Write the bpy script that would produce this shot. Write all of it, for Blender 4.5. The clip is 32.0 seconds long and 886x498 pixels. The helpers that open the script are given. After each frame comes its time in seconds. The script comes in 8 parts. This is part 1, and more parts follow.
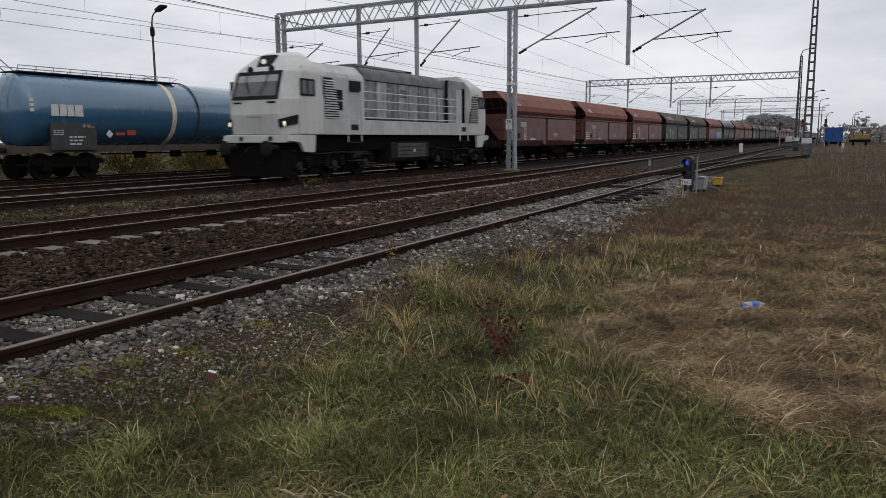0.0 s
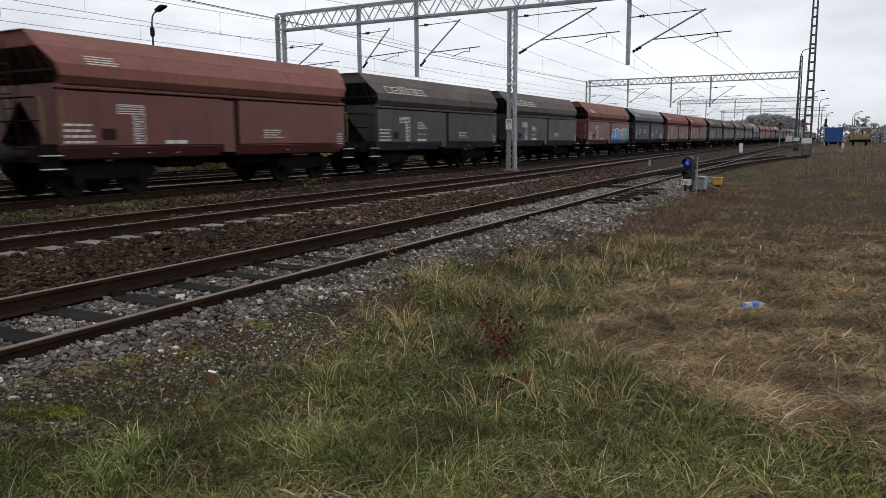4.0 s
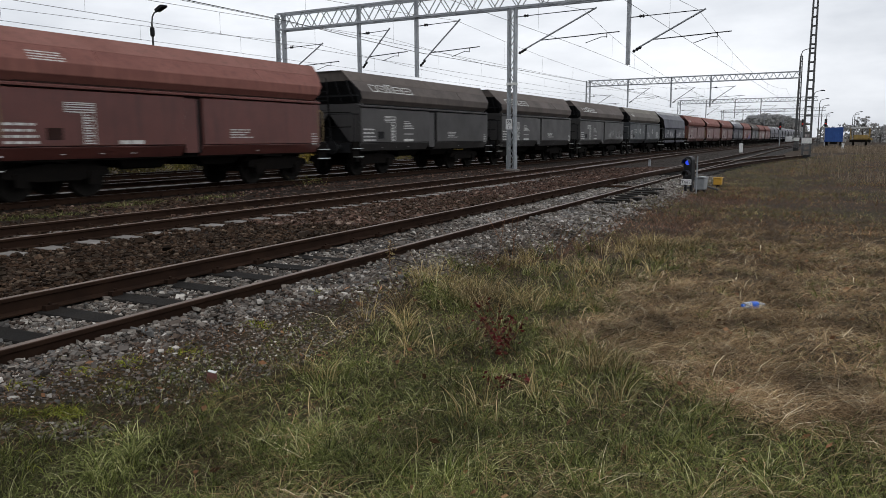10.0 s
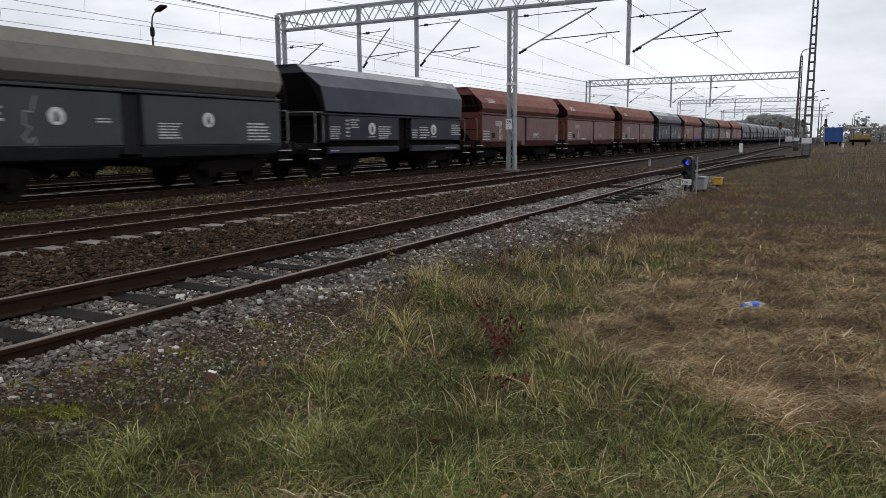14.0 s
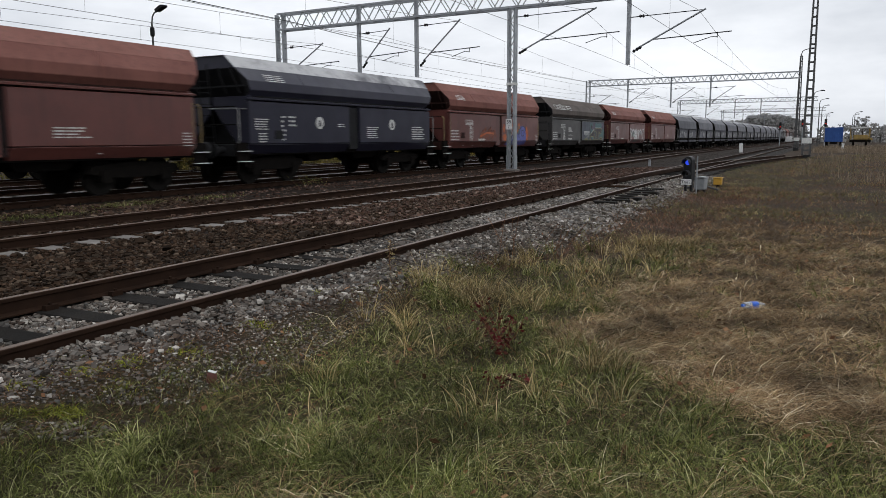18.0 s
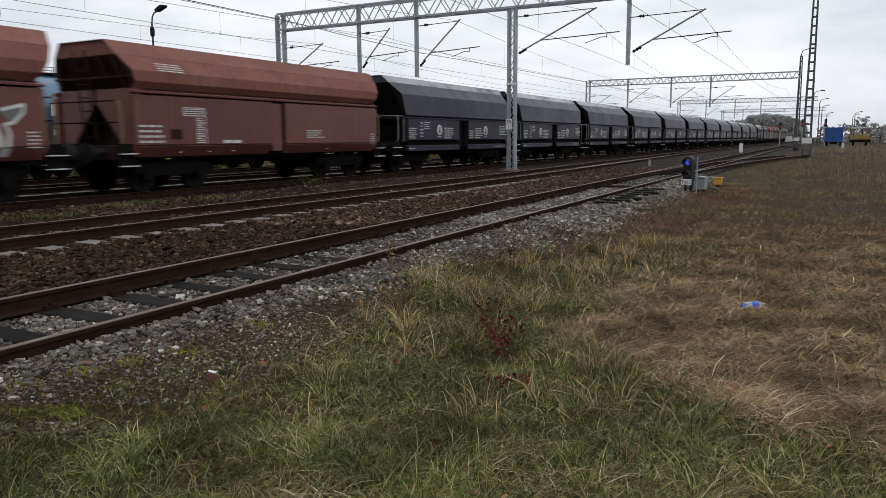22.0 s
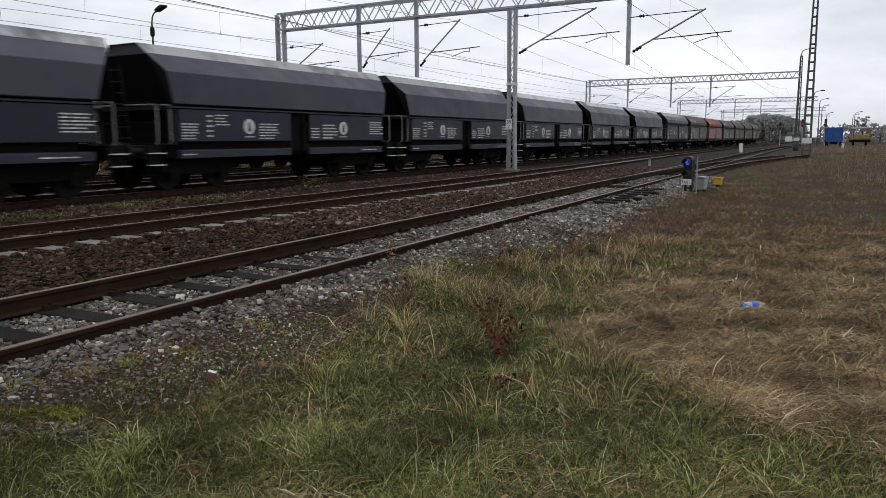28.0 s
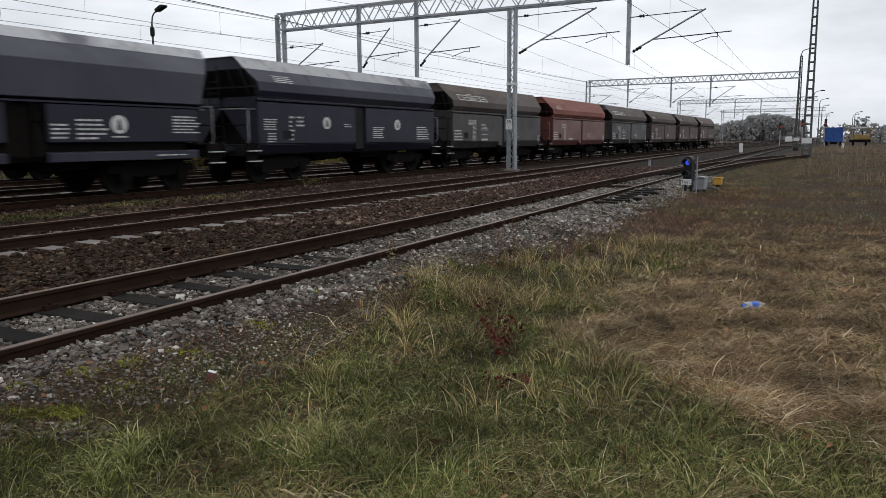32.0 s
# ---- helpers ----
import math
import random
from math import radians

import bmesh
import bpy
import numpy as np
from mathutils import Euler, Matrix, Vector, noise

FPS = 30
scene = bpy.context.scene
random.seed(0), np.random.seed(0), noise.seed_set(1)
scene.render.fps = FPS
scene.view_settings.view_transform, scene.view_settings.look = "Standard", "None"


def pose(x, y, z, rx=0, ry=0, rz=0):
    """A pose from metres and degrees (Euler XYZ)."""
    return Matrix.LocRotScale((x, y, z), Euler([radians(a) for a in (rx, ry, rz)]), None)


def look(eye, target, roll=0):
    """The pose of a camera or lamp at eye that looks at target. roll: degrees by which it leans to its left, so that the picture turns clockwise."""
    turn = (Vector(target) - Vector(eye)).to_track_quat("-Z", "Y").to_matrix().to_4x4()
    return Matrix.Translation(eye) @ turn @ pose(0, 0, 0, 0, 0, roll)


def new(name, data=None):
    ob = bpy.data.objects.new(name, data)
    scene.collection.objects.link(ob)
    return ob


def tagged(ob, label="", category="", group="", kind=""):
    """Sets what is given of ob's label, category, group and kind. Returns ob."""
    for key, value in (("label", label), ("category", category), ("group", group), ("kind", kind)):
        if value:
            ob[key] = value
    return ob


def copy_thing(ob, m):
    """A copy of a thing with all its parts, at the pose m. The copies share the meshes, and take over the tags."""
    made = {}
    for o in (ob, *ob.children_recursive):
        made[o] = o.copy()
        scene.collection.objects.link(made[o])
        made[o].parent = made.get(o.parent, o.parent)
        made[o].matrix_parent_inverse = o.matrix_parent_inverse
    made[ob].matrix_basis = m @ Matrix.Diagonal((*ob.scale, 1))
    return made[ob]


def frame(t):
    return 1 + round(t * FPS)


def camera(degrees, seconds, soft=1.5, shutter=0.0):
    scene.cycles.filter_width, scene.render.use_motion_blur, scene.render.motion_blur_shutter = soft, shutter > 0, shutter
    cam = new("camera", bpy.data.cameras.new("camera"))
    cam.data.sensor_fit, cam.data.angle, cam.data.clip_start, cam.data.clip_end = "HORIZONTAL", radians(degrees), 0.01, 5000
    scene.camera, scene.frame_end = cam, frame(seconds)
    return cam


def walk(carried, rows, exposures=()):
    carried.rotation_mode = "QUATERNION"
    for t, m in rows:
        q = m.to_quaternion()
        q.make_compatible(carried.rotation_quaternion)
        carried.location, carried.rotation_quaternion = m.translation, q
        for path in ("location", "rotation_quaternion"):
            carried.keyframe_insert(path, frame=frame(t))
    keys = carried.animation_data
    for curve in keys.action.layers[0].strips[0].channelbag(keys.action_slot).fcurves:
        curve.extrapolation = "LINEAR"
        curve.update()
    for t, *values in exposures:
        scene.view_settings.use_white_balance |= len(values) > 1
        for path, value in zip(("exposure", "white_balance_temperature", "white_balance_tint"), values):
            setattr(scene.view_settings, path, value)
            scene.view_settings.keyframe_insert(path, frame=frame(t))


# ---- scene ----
# Metres; z = 0 is the railhead of the middle track. x runs along the tracks, y across them away from the camera.
cam = camera(62.19, 32.0, soft=0.85, shutter=0.35)
EYE = (0.0, 0.0, 1.303)
YAW, TILT = radians(28.57), radians(8.466)
AIM = (math.cos(YAW) * math.cos(TILT), math.sin(YAW) * math.cos(TILT), EYE[2] - math.sin(TILT))
VIEW = look(EYE, AIM, -0.41)
walk(cam, [(0, VIEW), (32, VIEW)], exposures=[(0, -0.25), (0.8, -0.12), (2.0, 0.0), (32, 0.0)])

# ---------------------------------------------------------------- sky and light: a bright overcast day
world = bpy.data.worlds.new("overcast_sky")
scene.world = world
world.use_nodes = True
nt = world.node_tree
nt.nodes.clear()


def wn(kind, **props):
    n = nt.nodes.new(kind)
    for k, v in props.items():
        n.inputs[k.replace("_", " ")].default_value = v
    return n


sky = nt.nodes.new("ShaderNodeTexSky")
sky.sky_type = "NISHITA"
sky.sun_disc = False
sky.sun_elevation, sky.sun_rotation = radians(30), radians(200)
sky.air_density, sky.dust_density, sky.ozone_density = 1.0, 4.0, 1.0
grey = wn("ShaderNodeHueSaturation", Saturation=0.06, Value=1.0)
coord = nt.nodes.new("ShaderNodeTexCoord")
stretch = wn("ShaderNodeMapping")
stretch.inputs["Scale"].default_value = (1.0, 1.0, 3.2)
cloud = wn("ShaderNodeTexNoise", Scale=2.6, Detail=6.0, Roughness=0.55)
ramp = nt.nodes.new("ShaderNodeValToRGB")
ramp.color_ramp.elements[0].position, ramp.color_ramp.elements[0].color = 0.3, (0.50, 0.53, 0.58, 1)
ramp.color_ramp.elements[1].position, ramp.color_ramp.elements[1].color = 0.72, (0.90, 0.925, 0.965, 1)
blend = nt.nodes.new("ShaderNodeMix")
blend.data_type = "RGBA"
blend.inputs["Factor"].default_value = 0.86
lift = nt.nodes.new("ShaderNodeVectorMath")
lift.operation = "SCALE"
lift.inputs["Scale"].default_value = 12.8
# an overcast sky is brighter overhead than at the horizon
split = nt.nodes.new("ShaderNodeSeparateXYZ")
high = wn("ShaderNodeMapRange")
high.inputs["From Min"].default_value, high.inputs["From Max"].default_value = 0.0, 1.0
high.inputs["To Min"].default_value, high.inputs["To Max"].default_value = 1.0, 1.85
zenith = nt.nodes.new("ShaderNodeVectorMath")
zenith.operation = "SCALE"
back = wn("ShaderNodeBackground", Strength=0.1)
out = nt.nodes.new("ShaderNodeOutputWorld")
for a, b in (
    (sky.outputs[0], grey.inputs["Color"]),
    (coord.outputs["Generated"], stretch.inputs["Vector"]),
    (stretch.outputs[0], cloud.inputs["Vector"]),
    (cloud.outputs["Fac"], ramp.inputs[0]),
    (ramp.outputs[0], lift.inputs[0]),
    (grey.outputs[0], blend.inputs["A"]),
    (lift.outputs[0], blend.inputs["B"]),
    (coord.outputs["Generated"], split.inputs[0]),
    (split.outputs["Z"], high.inputs["Value"]),
    (blend.outputs["Result"], zenith.inputs[0]),
    (high.outputs[0], zenith.inputs["Scale"]),
    (zenith.outputs[0], back.inputs["Color"]),
    (back.outputs[0], out.inputs["Surface"]),
):
    nt.links.new(a, b)
sun = new("sun", bpy.data.lights.new("sun", "SUN"))
sun.data.energy, sun.data.angle, sun.data.color = 0.2, radians(40), (1.0, 0.97, 0.93)
sun.matrix_world = look((0, 0, 30), (12, 16, 0))


# ---------------------------------------------------------------- materials
def material(name, base, rough=0.7, metal=0.0, second=None, scale=6.0, grain=60.0, bump=0.15, speck=0.25, mix=(0.35, 0.65),
             stain=None, streak=False, shift=0.0, coat=0.0, depth=0.01, amount=0.8, third=None, island=0.0, gloss=None, soak=(0.5, 0.78)):
    """A surface with two scales of variation, fine relief, and stains or running streaks where they are asked for."""
    m = bpy.data.materials.new(name)
    m.use_nodes = True
    t = m.node_tree
    bsdf = t.nodes["Principled BSDF"]
    bsdf.inputs["Metallic"].default_value = metal
    bsdf.inputs["Coat Weight"].default_value = coat
    bsdf.inputs["Specular IOR Level"].default_value = gloss if gloss is not None else (0.5 if metal > 0.3 or rough < 0.4 else 0.22 if rough < 0.62 else 0.08)

    def node(kind, **props):
        n = t.nodes.new(kind)
        for k, v in props.items():
            n.inputs[k.replace("_", " ")].default_value = v
        return n

    def mixed(fac, a, b, how="MIX"):
        n = t.nodes.new("ShaderNodeMix")
        n.data_type, n.blend_type = "RGBA", how
        for value, key in ((fac, "Factor"), (a, "A"), (b, "B")):
            if isinstance(value, bpy.types.NodeSocket):
                t.links.new(value, n.inputs[key])
            else:
                n.inputs[key].default_value = value if key == "Factor" else (*value, 1)
        return n.outputs["Result"]

    def steps(socket, lo, hi, a=0.0, b=1.0):
        n = node("ShaderNodeMapRange")
        n.inputs["From Min"].default_value, n.inputs["From Max"].default_value = lo, hi
        n.inputs["To Min"].default_value, n.inputs["To Max"].default_value = a, b
        t.links.new(socket, n.inputs["Value"])
        return n.outputs[0]

    co = t.nodes.new("ShaderNodeTexCoord")
    info = t.nodes.new("ShaderNodeObjectInfo")
    place = t.nodes.new("ShaderNodeVectorMath")
    place.operation = "ADD"
    off = t.nodes.new("ShaderNodeVectorMath")
    off.operation = "SCALE"
    off.inputs[0].default_value = (37.0, 11.0, 5.0)
    t.links.new(info.outputs["Random"], off.inputs["Scale"])
    t.links.new(co.outputs["Object"], place.inputs[0])
    t.links.new(off.outputs[0], place.inputs[1])
    big = node("ShaderNodeTexNoise", Scale=scale, Detail=5.0, Roughness=0.6)
    fine = node("ShaderNodeTexNoise", Scale=grain, Detail=4.0, Roughness=0.65)
    t.links.new(place.outputs[0], big.inputs["Vector"])
    t.links.new(place.outputs[0], fine.inputs["Vector"])
    second = second or tuple(c * 0.6 for c in base)
    col = mixed(steps(big.outputs["Fac"], mix[0], mix[1], 0.0, amount), base, second)
    if third:
        patch = node("ShaderNodeTexNoise", Scale=scale * 0.37, Detail=4.0)
        t.links.new(place.outputs[0], patch.inputs["Vector"])
        col = mixed(steps(patch.outputs["Fac"], 0.5, 0.62), col, third)
    if streak or stain:
        run = node("ShaderNodeMapping")
        run.inputs["Scale"].default_value = (5.0, 5.0, 0.35) if streak else (1.0, 1.0, 1.0)
        t.links.new(place.outputs[0], run.inputs["Vector"])
        drip = node("ShaderNodeTexNoise", Scale=1.6, Detail=6.0, Roughness=0.7)
        t.links.new(run.outputs[0], drip.inputs["Vector"])
        col = mixed(steps(drip.outputs["Fac"], soak[0], soak[1], 0.0, 0.75), col, stain or tuple(c * 0.45 for c in base))
    col = mixed(steps(fine.outputs["Fac"], 0.3, 0.7, 0.0, speck), col, tuple(c * 0.35 for c in base))
    if shift:
        hsv = node("ShaderNodeHueSaturation")
        t.links.new(steps(info.outputs["Random"], 0, 1, 1 - shift, 1 + shift), hsv.inputs["Value"])
        t.links.new(col, hsv.inputs["Color"])
        col = hsv.outputs[0]
    if island:
        geo = t.nodes.new("ShaderNodeNewGeometry")
        hsv = node("ShaderNodeHueSaturation")
        t.links.new(steps(geo.outputs["Random Per Island"], 0, 1, 1 - island, 1 + island), hsv.inputs["Value"])
        t.links.new(col, hsv.inputs["Color"])
        col = hsv.outputs[0]
    t.links.new(col, bsdf.inputs["Base Color"])
    t.links.new(steps(big.outputs["Fac"], 0.2, 0.8, max(rough - 0.12, 0.05), min(rough + 0.12, 1.0)), bsdf.inputs["Roughness"])
    if bump:
        b = node("ShaderNodeBump", Strength=bump, Distance=depth)
        t.links.new(fine.outputs["Fac"], b.inputs["Height"])
        t.links.new(b.outputs[0], bsdf.inputs["Normal"])
    return m


def glowing(name, colour, strength):
    m = bpy.data.materials.new(name)
    m.use_nodes = True
    b = m.node_tree.nodes["Principled BSDF"]
    b.inputs["Base Color"].default_value = (*colour, 1)
    b.inputs["Emission Color"].default_value = (*colour, 1)
    b.inputs["Emission Strength"].default_value = strength
    b.inputs["Roughness"].default_value = 0.2
    return m


def glass(name, tint=(0.03, 0.035, 0.04), rough=0.06):
    m = bpy.data.materials.new(name)
    m.use_nodes = True
    b = m.node_tree.nodes["Principled BSDF"]
    b.inputs["Base Color"].default_value = (*tint, 1)
    b.inputs["Roughness"].default_value = rough
    b.inputs["IOR"].default_value = 1.5
    b.inputs["Transmission Weight"].default_value = 0.35
    return m


RED = material("red_oxide_wagon_paint", (0.106, 0.035, 0.029), 0.42, second=(0.080, 0.028, 0.024), scale=0.9, grain=35, bump=0.05,
               streak=True, stain=(0.034, 0.017, 0.015), gloss=0.32, shift=0.14)
OLIVE = material("grey_olive_wagon_paint", (0.050, 0.047, 0.046), 0.5, second=(0.036, 0.034, 0.034), scale=0.9, grain=35, bump=0.05,
                 streak=True, stain=(0.026, 0.025, 0.024), gloss=0.24, shift=0.06)
NAVY = material("dark_navy_wagon_paint", (0.0135, 0.0132, 0.0250), 0.45, second=(0.0105, 0.0102, 0.019), scale=0.9, grain=35, bump=0.05,
                streak=True, stain=(0.010, 0.010, 0.015), gloss=0.22, shift=0.12)
DUST_RED = material("dusty_red_hopper_paint", (0.172, 0.073, 0.059), 0.7, second=(0.125, 0.052, 0.043), scale=0.8, grain=30, bump=0.08,
                    streak=True, stain=(0.050, 0.027, 0.023), shift=0.12)
# hopper tops: dust, and the sky light on the up-facing facet, in the colour
CROWN_RED = material("dust_and_sky_light_on_red_hopper_top", (0.200, 0.096, 0.080), 0.8, second=(0.15, 0.068, 0.056), scale=0.6, grain=30, bump=0.08, streak=True, stain=(0.07, 0.04, 0.034))
CROWN_OLIVE = material("dust_and_sky_light_on_olive_hopper_top", (0.112, 0.093, 0.083), 0.8, second=(0.075, 0.064, 0.058), scale=0.6, grain=30, bump=0.08, streak=True, stain=(0.045, 0.040, 0.036))
CROWN_NAVY = material("pale_dust_and_sky_light_on_navy_hopper_top", (0.34, 0.34, 0.345), 0.8, second=(0.11, 0.11, 0.12), scale=0.35, grain=30, bump=0.08, mix=(0.54, 0.66), amount=1.0, stain=(0.06, 0.06, 0.066), shift=0.25)
DUST_OLIVE = material("dusty_olive_hopper_paint", (0.096, 0.080, 0.072), 0.75, second=(0.064, 0.055, 0.051), scale=0.8, grain=30, bump=0.08,
                      streak=True, stain=(0.034, 0.031, 0.029), shift=0.06)
DUST_NAVY = material("dusty_navy_hopper_paint", (0.0215, 0.0210, 0.0345), 0.5, second=(0.0165, 0.0162, 0.0275), scale=0.8, grain=30, bump=0.08,
                     streak=True, stain=(0.014, 0.014, 0.019), gloss=0.24, shift=0.18, third=(0.027, 0.027, 0.037))
BLACK_IRON = material("sooty_running_gear", (0.005, 0.0046, 0.0042), 0.85, second=(0.009, 0.0075, 0.0065), scale=5, grain=40, bump=0.25, gloss=0.03)
# red of wagon ends and frames, darkened for the shade they stand in
DARK_RED = material("red_frame_paint_with_painted_shade", (0.026, 0.012, 0.010), 0.7, scale=2, grain=40, bump=0.1)
DARK_STEEL = material("dark_grey_steel", (0.014, 0.014, 0.015), 0.65, scale=3, grain=40, bump=0.1)
LETTER = material("worn_white_lettering", (0.52, 0.52, 0.50), 0.7, second=(0.34, 0.34, 0.33), scale=9, grain=90, bump=0.0)
YELLOW_RAIL = material("worn_yellow_handrail", (0.17, 0.125, 0.055), 0.6, second=(0.09, 0.065, 0.04), scale=12, grain=60)
DULL_RAIL = material("grimy_white_handrail", (0.20, 0.20, 0.196), 0.6, second=(0.07, 0.07, 0.07), scale=3, grain=60)
WHITE_RAIL = material("worn_white_handrail", (0.55, 0.55, 0.53), 0.6, second=(0.38, 0.38, 0.37), scale=12, grain=60)
WHEEL = material("brown_worn_wheel", (0.010, 0.009, 0.008), 0.75, metal=0.0, scale=8, grain=50, gloss=0.04)
LOCO = material("grimy_pale_grey_loco_paint", (0.40, 0.395, 0.385), 0.5, second=(0.28, 0.277, 0.27), scale=1.1, grain=30, bump=0.04,
                streak=True, stain=(0.12, 0.118, 0.115), speck=0.12)
LOCO_CLEAN = material("pale_grey_cab_paint", (0.45, 0.44, 0.42), 0.42, second=(0.36, 0.353, 0.34), scale=0.8, grain=25, bump=0.03,
                      streak=True, stain=(0.25, 0.24, 0.23), speck=0.08)
LOCO_ROOF = material("sooty_grey_loco_roof", (0.135, 0.135, 0.138), 0.7, second=(0.075, 0.075, 0.077), scale=1.5, grain=30)
PANE = glass("dark_cab_glass", (0.06, 0.066, 0.072), 0.04)
BLIND = material("pale_sun_blind", (0.30, 0.30, 0.295), 0.6, second=(0.25, 0.25, 0.245), scale=3)
LAMP_WHITE = glowing("lit_headlamp", (1.0, 0.86, 0.68), 0.9)
DIM_LAMP = glowing("dim_upper_lamp", (0.85, 0.83, 0.78), 0.35)
SOOTY = material("soot_streaked_engine_door", (0.33, 0.33, 0.325), 0.6, second=(0.17, 0.17, 0.17), scale=1.6, grain=30, bump=0.05, streak=True, stain=(0.030, 0.030, 0.031), speck=0.25, soak=(0.42, 0.66))
SOOTY_DARK = material("blackened_engine_door", (0.29, 0.29, 0.287), 0.6, second=(0.13, 0.13, 0.13), scale=1.6, grain=30, bump=0.05, streak=True, stain=(0.02, 0.02, 0.021), speck=0.3, soak=(0.38, 0.6))
TANK_GREY = material("dusty_grey_tank_box", (0.072, 0.071, 0.070), 0.7, second=(0.045, 0.044, 0.043), scale=3, grain=40)
GEAR_GREY = material("dusty_grey_bogie_parts", (0.030, 0.028, 0.027), 0.75, second=(0.014, 0.013, 0.012), scale=4, grain=40)
RAIL_SIDE = material("rusty_rail_steel", (0.026, 0.0145, 0.0095), 0.85, second=(0.013, 0.008, 0.006), scale=3, grain=50, bump=0.2, gloss=0.03)
RAIL_TOP = material("worn_rail_head", (0.115, 0.080, 0.060), 0.5, metal=0.15, second=(0.075, 0.050, 0.037), scale=4, grain=70, bump=0.05)
RAIL_POLISHED = material("polished_rail_head", (0.17, 0.155, 0.14), 0.36, metal=0.95, second=(0.12, 0.108, 0.098), scale=4, grain=70, bump=0.02)
CONCRETE = material("weathered_concrete", (0.17, 0.155, 0.143), 0.85, second=(0.10, 0.09, 0.083), scale=5, grain=60, bump=0.3, shift=0.12)
TIMBER = material("tarred_sleeper_timber", (0.008, 0.0072, 0.0066), 0.8, second=(0.018, 0.016, 0.014), scale=6, grain=45, bump=0.5, shift=0.2, gloss=0.04)
STEEL = material("galvanised_mast_steel", (0.27, 0.285, 0.30), 0.5, metal=0.35, second=(0.19, 0.20, 0.215), scale=4, grain=40, bump=0.05)
MAST_DARK = material("weathered_dark_mast_steel", (0.085, 0.085, 0.085), 0.65, metal=0.2, second=(0.05, 0.05, 0.05), scale=4, grain=40)
WIRE = material("dull_copper_wire", (0.06, 0.062, 0.064), 0.5, metal=0.4, scale=1, bump=0.0)


# ---------------------------------------------------------------- mesh helpers
class Build:
    """Collects plain solids into one mesh."""

    def __init__(self):
        self.v, self.f = [], []

    def add(self, verts, faces):
        n = len(self.v)
        self.v += [tuple(p) for p in verts]
        self.f += [tuple(i + n for i in face) for face in faces]
        return self

    def box(self, x0, x1, y0, y1, z0, z1):
        return self.add([(x, y, z) for z in (z0, z1) for y in (y0, y1) for x in (x0, x1)],
                        [(0, 2, 3, 1), (4, 5, 7, 6), (0, 1, 5, 4), (2, 6, 7, 3), (0, 4, 6, 2), (1, 3, 7, 5)])

    def prism(self, profile, x0, x1, shear=None):
        """A closed y, z profile drawn out along x; shear(y, z) moves the first and last rim along x."""
        n = len(profile)
        a = [(x0 + (shear(y, z) if shear else 0), y, z) for y, z in profile]
        b = [(x1 - (shear(y, z) if shear else 0), y, z) for y, z in profile]
        return self.add(a + b, [tuple(range(n))[::-1], tuple(range(n, 2 * n))] + [(i, (i + 1) % n, n + (i + 1) % n, n + i) for i in range(n)])

    def slab(self, outline, y0, y1):
        """A closed x, z outline drawn out along y."""
        n = len(outline)
        return self.add([(x, y0, z) for x, z in outline] + [(x, y1, z) for x, z in outline],
                        [tuple(range(n)), tuple(range(n, 2 * n))[::-1]] + [(i, n + i, n + (i + 1) % n, (i + 1) % n) for i in range(n)])

    def plate(self, outline, z0, z1):
        """A closed x, y outline drawn up along z."""
        n = len(outline)
        return self.add([(x, y, z0) for x, y in outline] + [(x, y, z1) for x, y in outline],
                        [tuple(range(n))[::-1], tuple(range(n, 2 * n))] + [(i, (i + 1) % n, n + (i + 1) % n, n + i) for i in range(n)])

    def rod(self, p, q, r, n=6, r2=None):
        p, q = Vector(p), Vector(q)
        d = (q - p).normalized()
        a = d.orthogonal().normalized()
        b = d.cross(a)
        r2 = r if r2 is None else r2
        ring = [(math.cos(2 * math.pi * i / n), math.sin(2 * math.pi * i / n)) for i in range(n)]
        vs = [p + (a * c + b * s) * r for c, s in ring] + [q + (a * c + b * s) * r2 for c, s in ring]
        return self.add(vs, [tuple(range(n))[::-1], tuple(range(n, 2 * n))] + [(i, (i + 1) % n, n + (i + 1) % n, n + i) for i in range(n)])

    def tube(self, points, r, n=6):
        """A round bar along a line of points, mitred at the bends."""
        pts = [Vector(p) for p in points]
        d0 = (pts[1] - pts[0]).normalized()
        a = d0.orthogonal().normalized()
        vs = []
        for i, p in enumerate(pts):
            d = (pts[min(i + 1, len(pts) - 1)] - pts[max(i - 1, 0)]).normalized()
            a = (a - d * a.dot(d)).normalized()
            c = d.cross(a)
            vs += [p + (a * math.cos(2 * math.pi * k / n) + c * math.sin(2 * math.pi * k / n)) * r for k in range(n)]
        m = len(pts)
        return self.add(vs, [tuple(range(n))[::-1], tuple(range((m - 1) * n, m * n))]
                        + [(i * n + k, i * n + (k + 1) % n, (i + 1) * n + (k + 1) % n, (i + 1) * n + k) for i in range(m - 1) for k in range(n)])

    def lathe(self, profile, axis="z", centre=(0, 0, 0), n=16):
        """A profile of (radius, height) turned round an axis."""
        vs, fs = [], []
        for r, h in profile:
            for i in range(n):
                c, s = r * math.cos(2 * math.pi * i / n), r * math.sin(2 * math.pi * i / n)
                p = {"z": (c, s, h), "y": (s, h, c), "x": (h, c, s)}[axis]
                vs.append(tuple(a + b for a, b in zip(p, centre)))
        for k in range(len(profile) - 1):
            for i in range(n):
                j = (i + 1) % n
                fs.append((k * n + i, k * n + j, (k + 1) * n + j, (k + 1) * n + i))
        fs.append(tuple(range(n))[::-1])
        fs.append(tuple(range((len(profile) - 1) * n, len(profile) * n)))
        return self.add(vs, fs)


